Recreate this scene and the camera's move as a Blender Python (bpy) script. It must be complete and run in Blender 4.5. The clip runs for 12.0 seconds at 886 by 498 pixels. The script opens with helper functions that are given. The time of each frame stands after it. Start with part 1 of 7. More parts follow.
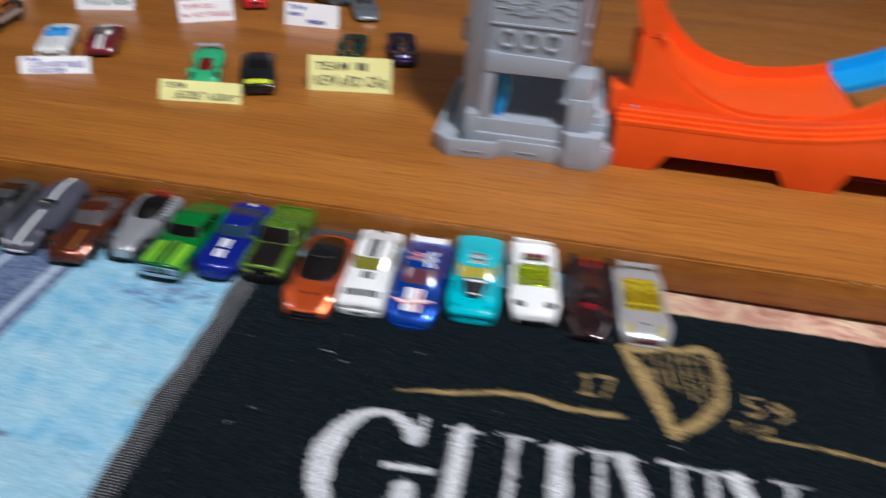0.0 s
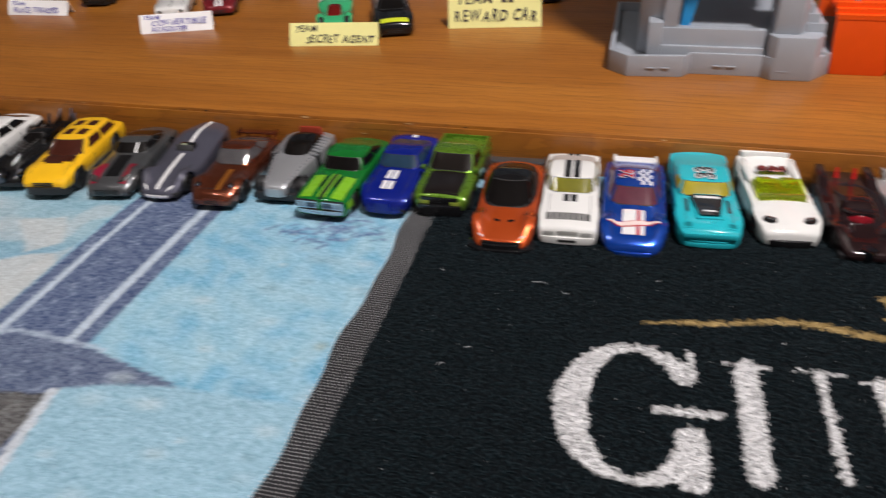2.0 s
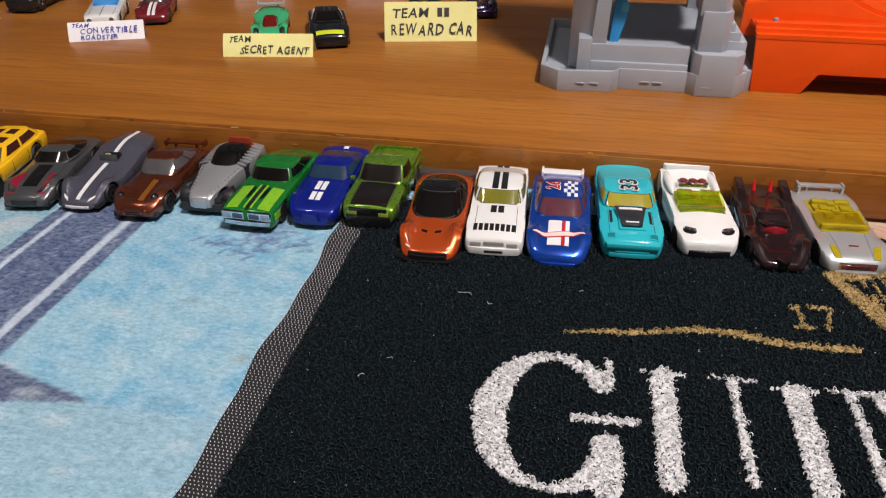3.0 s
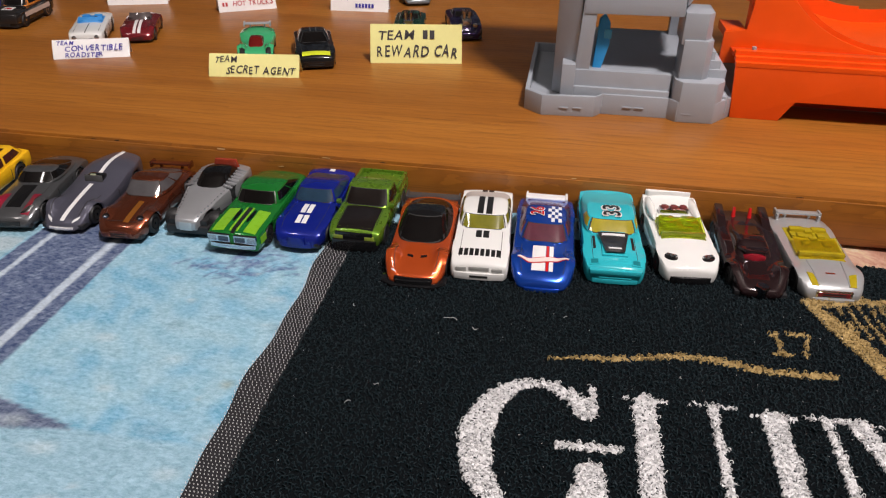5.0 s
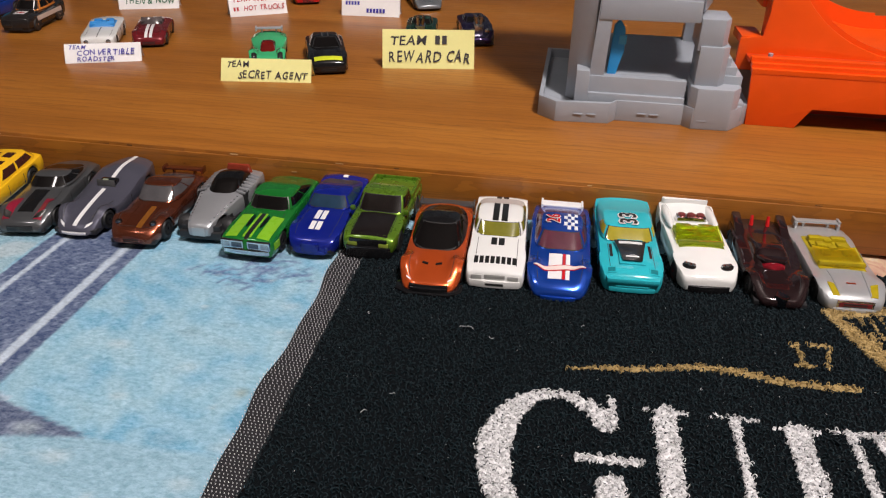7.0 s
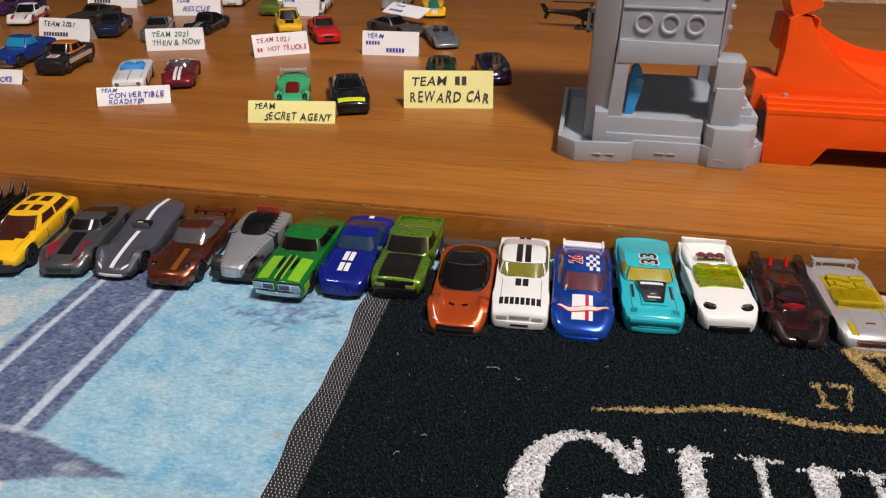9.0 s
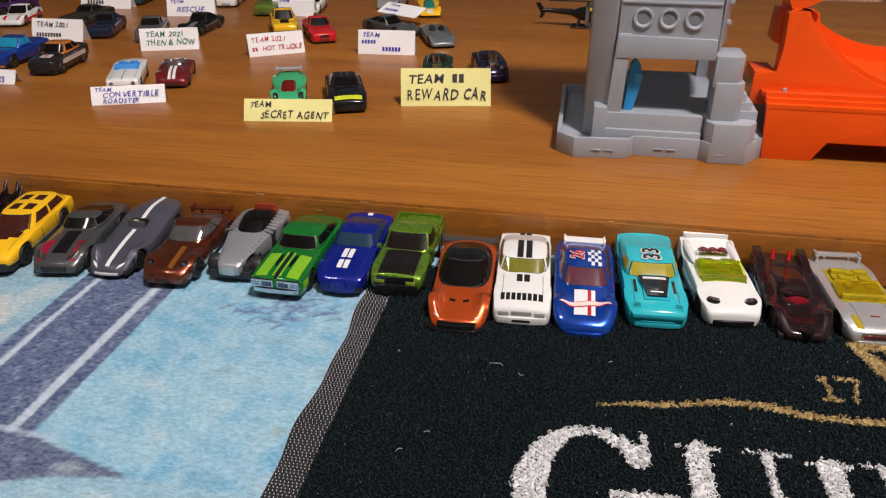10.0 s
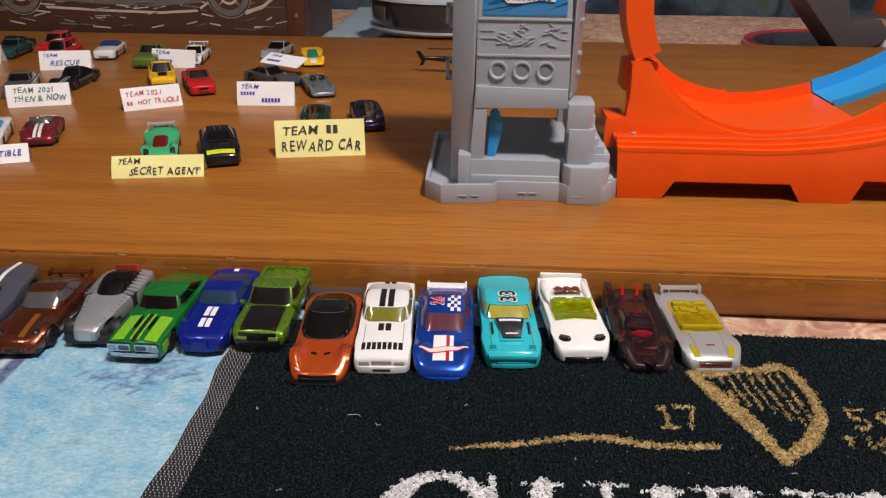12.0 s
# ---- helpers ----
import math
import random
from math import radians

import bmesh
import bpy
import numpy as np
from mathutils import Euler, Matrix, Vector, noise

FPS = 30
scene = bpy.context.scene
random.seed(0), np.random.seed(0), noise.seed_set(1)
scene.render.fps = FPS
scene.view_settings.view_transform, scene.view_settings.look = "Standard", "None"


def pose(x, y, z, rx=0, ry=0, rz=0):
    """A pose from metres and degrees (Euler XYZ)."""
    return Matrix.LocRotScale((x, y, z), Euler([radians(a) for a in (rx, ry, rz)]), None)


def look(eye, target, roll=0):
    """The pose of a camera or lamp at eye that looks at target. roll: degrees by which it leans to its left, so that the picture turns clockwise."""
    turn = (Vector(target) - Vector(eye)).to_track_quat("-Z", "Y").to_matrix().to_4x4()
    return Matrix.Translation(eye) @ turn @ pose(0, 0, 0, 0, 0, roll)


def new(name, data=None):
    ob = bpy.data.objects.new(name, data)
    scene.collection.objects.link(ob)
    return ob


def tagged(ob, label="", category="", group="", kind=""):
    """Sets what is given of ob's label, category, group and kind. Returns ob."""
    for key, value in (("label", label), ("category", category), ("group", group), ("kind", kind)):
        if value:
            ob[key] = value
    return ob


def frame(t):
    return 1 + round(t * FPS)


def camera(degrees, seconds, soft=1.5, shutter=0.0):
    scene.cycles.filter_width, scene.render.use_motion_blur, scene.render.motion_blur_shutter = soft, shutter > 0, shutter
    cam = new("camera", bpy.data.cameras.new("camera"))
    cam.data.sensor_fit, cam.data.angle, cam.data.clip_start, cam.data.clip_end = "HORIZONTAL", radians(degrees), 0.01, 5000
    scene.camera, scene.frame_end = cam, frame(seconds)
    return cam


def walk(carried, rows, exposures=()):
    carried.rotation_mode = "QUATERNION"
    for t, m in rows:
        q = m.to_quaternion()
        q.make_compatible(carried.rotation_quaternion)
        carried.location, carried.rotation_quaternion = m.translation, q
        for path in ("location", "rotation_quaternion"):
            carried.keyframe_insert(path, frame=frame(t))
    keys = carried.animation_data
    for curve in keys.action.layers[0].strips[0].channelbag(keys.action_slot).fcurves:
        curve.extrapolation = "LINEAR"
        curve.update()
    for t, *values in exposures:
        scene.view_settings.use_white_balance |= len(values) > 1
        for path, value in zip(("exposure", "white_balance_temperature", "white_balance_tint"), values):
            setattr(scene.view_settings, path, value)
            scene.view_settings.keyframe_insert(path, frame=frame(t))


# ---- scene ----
cam = camera(61.6, 12.0, soft=1.2, shutter=0.5)
PATH = [
    (0, (0.1029, -0.4238, 0.2851), (0.0688, -0.1760, 0.1195), 4.20),
    (0.5, (-0.0238, -0.3973, 0.2661), (-0.1033, -0.1536, 0.1103), 0.67),
    (1, (-0.0749, -0.4044, 0.2640), (-0.1784, -0.1670, 0.1125), -1.35),
    (1.5, (-0.0259, -0.4038, 0.2293), (-0.1205, -0.1641, 0.0757), -2.59),
    (2, (0.0293, -0.3969, 0.1973), (-0.0362, -0.1523, 0.0365), -2.36),
    (2.5, (0.0437, -0.3970, 0.1959), (-0.0049, -0.1469, 0.0373), -0.71),
    (3, (0.0407, -0.3951, 0.1952), (-0.0060, -0.1432, 0.0391), -0.11),
    (5, (0.0386, -0.3955, 0.2019), (-0.0012, -0.1396, 0.0504), 1.11),
    (5.5, (0.0364, -0.3957, 0.2024), (-0.0041, -0.1395, 0.0515), 1.22),
    (6, (0.0344, -0.3952, 0.2026), (-0.0066, -0.1389, 0.0523), 1.31),
    (6.5, (0.0311, -0.3930, 0.2009), (-0.0101, -0.1368, 0.0504), 1.32),
    (7, (0.0330, -0.3926, 0.2012), (-0.0090, -0.1362, 0.0513), 1.18),
    (9, (0.0272, -0.3992, 0.2136), (-0.0208, -0.1388, 0.0727), 0.39),
    (9.5, (0.0250, -0.3963, 0.2083), (-0.0228, -0.1355, 0.0679), 0.35),
    (10, (0.0239, -0.3979, 0.2082), (-0.0221, -0.1364, 0.0684), 0.25),
    (10.5, (0.0306, -0.3964, 0.2078), (-0.0108, -0.1333, 0.0698), 0.18),
    (11, (0.0392, -0.3989, 0.2158), (0.0045, -0.1329, 0.0815), 0.13),
    (11.5, (0.0511, -0.4033, 0.2225), (0.0305, -0.1328, 0.0945), 0.48),
    (12, (0.0539, -0.3997, 0.2183), (0.0408, -0.1277, 0.0926), 0.63),
]
EXPOSURE = [(0.0, 0.02, 5600, 4), (0.5, 0.0, 5750, 5), (1.0, -0.06, 5950, 6), (2.0, 0.0, 6300, 8), (3.0, 0.0, 6450, 10), (5.0, 0.0, 6500, 10), (12.0, 0.0, 6500, 10)]
walk(cam, [(t, look(eye, target, roll)) for t, eye, target, roll in PATH], EXPOSURE)

# ---- light: a ceiling lamp in a closed room, and a little of a second one ----
world = bpy.data.worlds.new("room_dark")
scene.world = world
world.use_nodes = True
world.node_tree.nodes["Background"].inputs[0].default_value = (0.8, 0.9, 1.0, 1)
world.node_tree.nodes["Background"].inputs[1].default_value = 0.02


def ceiling_lamp(x, y, z, size, watts, colour):
    data = bpy.data.lights.new("ceiling_lamp", "POINT")
    data.shadow_soft_size, data.energy, data.color = size, watts, colour
    ob = new("ceiling_lamp", data)
    ob.location = (x, y, z)
    return ob


ceiling_lamp(0.56, -0.60, 1.70, 0.12, 138, (1.0, 0.905, 0.88))
ceiling_lamp(-0.75, -0.40, 1.70, 0.10, 12, (1.0, 0.91, 0.88))

# ---- materials ----
MATS = {}


def nodes_of(name):
    m = bpy.data.materials.new(name)
    m.use_nodes = True
    nt = m.node_tree
    return m, nt, nt.nodes["Principled BSDF"]


def add(nt, kind, **values):
    n = nt.nodes.new(kind)
    for k, v in values.items():
        if k in n.inputs:
            n.inputs[k].default_value = v
    return n


def coords(nt, scale=(1, 1, 1), rot=(0, 0, 0)):
    tc = nt.nodes.new("ShaderNodeTexCoord")
    mp = nt.nodes.new("ShaderNodeMapping")
    mp.inputs["Scale"].default_value = scale
    mp.inputs["Rotation"].default_value = rot
    nt.links.new(tc.outputs["Object"], mp.inputs["Vector"])
    return mp.outputs["Vector"]


def noise_tex(nt, vec, scale, detail=4.0, rough=0.6, dist=0.0):
    n = nt.nodes.new("ShaderNodeTexNoise")
    n.inputs["Scale"].default_value = scale
    n.inputs["Detail"].default_value = detail
    n.inputs["Roughness"].default_value = rough
    n.inputs["Distortion"].default_value = dist
    nt.links.new(vec, n.inputs["Vector"])
    return n.outputs["Fac"]


def ramp(nt, fac, stops):
    r = nt.nodes.new("ShaderNodeValToRGB")
    els = r.color_ramp.elements
    while len(els) < len(stops):
        els.new(0.5)
    for e, (p, c) in zip(els, stops):
        e.position, e.color = p, (*c, 1)
    nt.links.new(fac, r.inputs["Fac"])
    return r.outputs["Color"]


def mix(nt, fac, a, b, mode="MIX"):
    m = nt.nodes.new("ShaderNodeMix")
    m.data_type, m.blend_type = "RGBA", mode
    for sock, v in ((m.inputs[0], fac), (m.inputs[6], a), (m.inputs[7], b)):
        if isinstance(v, (int, float)):
            sock.default_value = v
        elif isinstance(v, tuple):
            sock.default_value = (*v, 1)
        else:
            nt.links.new(v, sock)
    return m.outputs[2]


def bump(nt, bsdf, fac, strength, distance):
    b = nt.nodes.new("ShaderNodeBump")
    b.inputs["Strength"].default_value, b.inputs["Distance"].default_value = strength, distance
    nt.links.new(fac, b.inputs["Height"])
    nt.links.new(b.outputs["Normal"], bsdf.inputs["Normal"])


def paint(c, metal=0.0, rough=0.28, coat=1.0, kind="paint"):
    """Enamel or moulded plastic: a colour with faint mottling, dust and tiny scratches."""
    key = (kind, c, metal, rough, coat)
    if key in MATS:
        return MATS[key]
    m, nt, b = nodes_of(kind)
    v = coords(nt)
    big = noise_tex(nt, v, 45, 2)
    fine = noise_tex(nt, v, 2600, 2)
    dark = tuple(k * 0.9 for k in c)
    light = tuple(min(1.0, k * 1.08 + 0.006) for k in c)
    col = mix(nt, big, dark, light)
    if metal > 0:
        col = mix(nt, ramp(nt, fine, [(0.5, (0, 0, 0)), (0.8, (0.05, 0.05, 0.05))]), col, tuple(min(1, k * 1.8 + 0.02) for k in c))
    nt.links.new(col, b.inputs["Base Color"])
    rr = ramp(nt, noise_tex(nt, v, 300, 5), [(0.3, (rough * 0.92,) * 3), (0.8, (rough * 1.12,) * 3)])
    nt.links.new(rr, b.inputs["Roughness"])
    b.inputs["Metallic"].default_value = metal
    b.inputs["Coat Weight"].default_value = coat
    b.inputs["Specular IOR Level"].default_value = 0.5 if kind == "plastic" else 0.06
    b.inputs["Coat Roughness"].default_value = 0.035
    bump(nt, b, fine, 0.012, 0.0002)
    MATS[key] = m
    return m


def plastic(c, rough=0.42):
    return paint(c, 0.0, rough, 0.05, "plastic")


def tint(c):
    """Coloured clear plastic of toy windows."""
    key = ("tint", c)
    if key in MATS:
        return MATS[key]
    m, nt, b = nodes_of("tinted_plastic")
    v = coords(nt)
    col = mix(nt, noise_tex(nt, v, 160, 3), tuple(k * 0.55 for k in c), tuple(min(1, k * 1.15) for k in c))
    nt.links.new(col, b.inputs["Base Color"])
    b.inputs["Roughness"].default_value = 0.06
    MATS[key] = m
    return m


def clear(c):
    """See-through coloured plastic."""
    key = ("clear", c)
    if key not in MATS:
        m, nt, b = nodes_of("clear_plastic")
        b.inputs["Base Color"].default_value = (*c, 1)
        b.inputs["Roughness"].default_value = 0.04
        b.inputs["IOR"].default_value = 1.3
        b.inputs["Transmission Weight"].default_value = 0.9
        bump(nt, b, noise_tex(nt, coords(nt), 240, 2), 0.08, 0.0003)
        MATS[key] = m
    return MATS[key]


def simple(name, c, rough=0.6, metal=0.0, grain=400.0, amount=0.25, relief=0.0, spec=0.5):
    key = (name, c)
    if key in MATS:
        return MATS[key]
    m, nt, b = nodes_of(name)
    v = coords(nt)
    f = noise_tex(nt, v, grain, 5)
    g = noise_tex(nt, v, grain / 14, 3)
    col = mix(nt, f, tuple(k * (1 - amount) for k in c), tuple(min(1, k * (1 + amount)) for k in c))
    col = mix(nt, ramp(nt, g, [(0.35, (0, 0, 0)), (0.75, (amount,) * 3)]), col, tuple(k * 0.7 for k in c))
    nt.links.new(col, b.inputs["Base Color"])
    b.inputs["Roughness"].default_value, b.inputs["Metallic"].default_value = rough, metal
    b.inputs["Specular IOR Level"].default_value = spec
    if relief:
        bump(nt, b, f, 0.5, relief)
    MATS[key] = m
    return m


def wood_material():
    m, nt, b = nodes_of("oak_veneer")
    long = coords(nt, (0.7, 7.0, 7.0))
    pores = coords(nt, (9.0, 400.0, 400.0))
    wide = noise_tex(nt, long, 4.0, 5, 0.55, 0.6)
    base = ramp(nt, wide, [(0.25, (0.275, 0.094, 0.0125)), (0.5, (0.37, 0.133, 0.018)), (0.75, (0.44, 0.171, 0.025))])
    w = nt.nodes.new("ShaderNodeTexWave")
    w.wave_type, w.bands_direction, w.wave_profile = "BANDS", "Y", "SAW"
    for k, v in (("Scale", 46.0), ("Distortion", 9.0), ("Detail", 3.0), ("Detail Scale", 1.2), ("Detail Roughness", 0.6)):
        w.inputs[k].default_value = v
    nt.links.new(coords(nt, (0.35, 1.0, 1.0)), w.inputs["Vector"])
    grain = mix(nt, ramp(nt, w.outputs["Fac"], [(0.0, (0, 0, 0)), (0.6, (0.05,) * 3), (1.0, (0.4,) * 3)]), base, (0.16, 0.052, 0.008))
    p = noise_tex(nt, pores, 1.6, 3, 0.7)
    col = mix(nt, ramp(nt, p, [(0.52, (0, 0, 0)), (0.7, (0.58,) * 3)]), grain, (0.12, 0.038, 0.006))
    nt.links.new(col, b.inputs["Base Color"])
    nt.links.new(ramp(nt, noise_tex(nt, coords(nt), 22, 5), [(0.3, (0.3,) * 3), (0.75, (0.46,) * 3)]), b.inputs["Roughness"])
    b.inputs["Coat Weight"].default_value = 0.12
    b.inputs["Coat Roughness"].default_value = 0.25
    bump(nt, b, p, 0.12, 0.0004)
    return m


def cloth(name, attr=True, c=(0.3, 0.3, 0.3), grain=900.0, amount=0.35, relief=0.0012, fluff=0.0, sheen=0.0):
    """Pile fabric: printed colours from the sheet's own colour layer, broken up by the pile."""
    m, nt, b = nodes_of(name)
    v = coords(nt, (0.55, 1.0, 1.0), (0, 0, 0.12))
    f = noise_tex(nt, v, grain, 4, 0.7)
    g = noise_tex(nt, v, grain / 6, 4, 0.7, 0.6)
    if attr:
        a = nt.nodes.new("ShaderNodeVertexColor")
        a.layer_name = "print"
        src = a.outputs["Color"]
    else:
        src = c
    dark = mix(nt, 1.0, src, (1 - amount,) * 3, "MULTIPLY")
    light = mix(nt, fluff, src, (0.8, 0.85, 0.9))
    col = mix(nt, ramp(nt, f, [(0.33, (0, 0, 0)), (0.68, (1, 1, 1))]), dark, light)
    col = mix(nt, ramp(nt, g, [(0.35, (0, 0, 0)), (0.7, (amount * 0.7,) * 3)]), col, dark)
    nt.links.new(col, b.inputs["Base Color"])
    b.inputs["Roughness"].default_value = 0.95
    b.inputs["Specular IOR Level"].default_value = 0.12
    b.inputs["Sheen Weight"].default_value = sheen
    bump(nt, b, f, 0.7, relief)
    return m


def log_print():
    """Printed fabric of sawn log ends."""
    m, nt, b = nodes_of("log_print_fabric")
    v = coords(nt)
    vo = nt.nodes.new("ShaderNodeTexVoronoi")
    vo.inputs["Scale"].default_value = 19
    nt.links.new(v, vo.inputs["Vector"])
    wob = noise_tex(nt, v, 60, 4)
    ma = nt.nodes.new("ShaderNodeMath")
    ma.operation = "MULTIPLY_ADD"
    ma.inputs[1].default_value, ma.inputs[2].default_value = 0.25, 0.0
    nt.links.new(wob, ma.inputs[0])
    su = nt.nodes.new("ShaderNodeMath")
    su.operation = "ADD"
    nt.links.new(vo.outputs["Distance"], su.inputs[0])
    nt.links.new(ma.outputs[0], su.inputs[1])
    si = nt.nodes.new("ShaderNodeMath")
    si.operation = "PINGPONG"
    si.inputs[1].default_value = 0.07
    nt.links.new(su.outputs[0], si.inputs[0])
    mu = nt.nodes.new("ShaderNodeMath")
    mu.operation = "MULTIPLY"
    mu.inputs[1].default_value = 14
    nt.links.new(si.outputs[0], mu.inputs[0])
    rings = ramp(nt, mu.outputs[0], [(0.0, (0.2, 0.06, 0.03)), (0.3, (0.46, 0.22, 0.13)), (0.7, (0.62, 0.4, 0.29)), (1.0, (0.74, 0.62, 0.52))])
    col = mix(nt, ramp(nt, vo.outputs["Distance"], [(0.5, (0, 0, 0)), (0.62, (1, 1, 1))]), rings, (0.27, 0.17, 0.12))
    blot = ramp(nt, noise_tex(nt, v, 38, 6, 0.65, 1.6), [(0.3, (0.2, 0.075, 0.045)), (0.42, (0.46, 0.2, 0.13)), (0.52, (0.62, 0.38, 0.28)), (0.62, (0.72, 0.58, 0.34)), (0.72, (0.74, 0.72, 0.7))])
    col = mix(nt, 0.62, col, blot)
    nt.links.new(col, b.inputs["Base Color"])
    b.inputs["Roughness"].default_value = 0.9
    bump(nt, b, noise_tex(nt, v, 700, 4), 0.4, 0.0008)
    return m


BLACK = (0.012, 0.012, 0.013)
M_TYRE = simple("tyre_plastic", (0.014, 0.014, 0.015), 0.55)
M_CHROME = simple("chrome", (0.72, 0.73, 0.75), 0.14, 1.0, 200, 0.1)
M_GUN = simple("dark_chrome", (0.16, 0.16, 0.18), 0.2, 1.0, 200, 0.15)
M_BASE = simple("chassis_plastic", (0.02, 0.02, 0.022), 0.5)
M_DARKGLASS = tint((0.007, 0.006, 0.006))
M_WOOD = wood_material()
M_CARD = simple("white_card", (0.9, 0.9, 0.9), 0.75, 0, 300, 0.05)
M_NOTE = simple("yellow_note_paper", (0.84, 0.81, 0.33), 0.75, 0, 300, 0.05)
M_PAPER = simple("lined_paper", (0.9, 0.91, 0.94), 0.8, 0, 60, 0.05)
M_GREY = plastic((0.36, 0.39, 0.435), 0.36)
M_GREYD = plastic((0.2, 0.21, 0.23), 0.42)
M_ORANGE = plastic((0.86, 0.088, 0.001), 0.3)
# Deeper copy of the track orange: shade of recessed parts put into colour.
M_ORANGE_SHADE = plastic((0.62, 0.05, 0.004), 0.36)
M_BLUE = plastic((0.03, 0.34, 0.75), 0.35)
INK = {k: simple(k + "_ink", c, 0.6) for k, c in (("blue", (0.035, 0.03, 0.36)), ("green", (0.02, 0.16, 0.09)), ("red", (0.5, 0.04, 0.05)), ("black", (0.03, 0.025, 0.03)))}

# ---- building helpers ----
K = 1.15  # plan units to metres
TOP = 0.0244  # the board's upper face


def bm_to(bm, name, sharp=None):
    me = bpy.data.meshes.new(name)
    bm.normal_update()
    bm.to_mesh(me)
    bm.free()
    if sharp:
        me.shade_smooth()
        me.set_sharp_from_angle(angle=radians(sharp))
    return me


def part(name, shape, material, parent=None, label="", sharp=35, m=None):
    me = shape if isinstance(shape, bpy.types.Mesh) else bm_to(shape, name, sharp)
    if not me.materials:
        me.materials.append(material)
    ob = new(name, me)
    if parent:
        ob.parent = parent
    if m is not None:
        ob.matrix_basis = m
    if label:
        tagged(ob, label)
    return ob


def thing(name, label, category, group="", m=None, kind=""):
    ob = new(name)
    ob.empty_display_size = 0.01
    if m is not None:
        ob.matrix_basis = m
    return tagged(ob, label, category, group, kind)


def box(x0, x1, y0, y1, z0, z1, bev=0.0004, bm=None, seg=2, m=None):
    tmp = bmesh.new()
    bmesh.ops.create_cube(tmp, size=1.0)
    for v in tmp.verts:
        v.co = Vector((x0 + (v.co.x + 0.5) * (x1 - x0), y0 + (v.co.y + 0.5) * (y1 - y0), z0 + (v.co.z + 0.5) * (z1 - z0)))
    if bev:
        bmesh.ops.bevel(tmp, geom=tmp.edges[:], offset=bev, segments=seg, affect="EDGES", profile=0.6)
    if m is not None:
        tmp.transform(m)
    return joined(bm, tmp)


def joined(bm, tmp):
    if bm is None:
        return tmp
    me = bpy.data.meshes.new("tmp")
    tmp.to_mesh(me)
    tmp.free()
    bm.from_mesh(me)
    bpy.data.meshes.remove(me)
    return bm


def prism(points, d0, d1, axis="z", bev=0.0, bm=None, m=None, seg=2):
    """A polygon in the plane across axis, drawn out from d0 to d1."""
    tmp = bmesh.new()

    def put(p, d):
        return {"z": (p[0], p[1], d), "y": (p[0], d, p[1]), "x": (d, p[0], p[1])}[axis]
    a = [tmp.verts.new(put(p, d0)) for p in points]
    b = [tmp.verts.new(put(p, d1)) for p in points]
    tmp.faces.new(a[::-1])
    tmp.faces.new(b)
    for i in range(len(points)):
        j = (i + 1) % len(points)
        tmp.faces.new((a[i], a[j], b[j], b[i]))
    bmesh.ops.recalc_face_normals(tmp, faces=tmp.faces[:])
    if bev:
        bmesh.ops.bevel(tmp, geom=tmp.edges[:], offset=bev, segments=seg, affect="EDGES", profile=0.6)
    if m is not None:
        tmp.transform(m)
    return joined(bm, tmp)


def rod(p, q, r, bm=None, seg=12, r2=None):
    tmp = bmesh.new()
    p, q = Vector(p), Vector(q)
    bmesh.ops.create_cone(tmp, cap_ends=True, segments=seg, radius1=r, radius2=r if r2 is None else r2, depth=(q - p).length)
    tmp.transform(Matrix.Translation((p + q) / 2) @ (q - p).to_track_quat("Z", "Y").to_matrix().to_4x4())
    return joined(bm, tmp)


def lathe(profile, seg=20, axis="x", bm=None, m=None):
    """Rings of (radius, offset) turned about an axis."""
    tmp = bmesh.new()
    rings = []
    for r, o in profile:
        ring = []
        for i in range(seg):
            a = 2 * math.pi * i / seg
            c, s = r * math.cos(a), r * math.sin(a)
            ring.append(tmp.verts.new({"x": (o, c, s), "y": (c, o, s), "z": (c, s, o)}[axis]))
        rings.append(ring)
    for a, b in zip(rings, rings[1:]):
        for i in range(seg):
            j = (i + 1) % seg
            tmp.faces.new((a[i], a[j], b[j], b[i]))
    for ring in (rings[0], rings[-1]):
        if (ring[0].co - ring[seg // 2].co).length > 1e-6:
            tmp.faces.new(ring)
    bmesh.ops.recalc_face_normals(tmp, faces=tmp.faces[:])
    if m is not None:
        tmp.transform(m)
    return joined(bm, tmp)


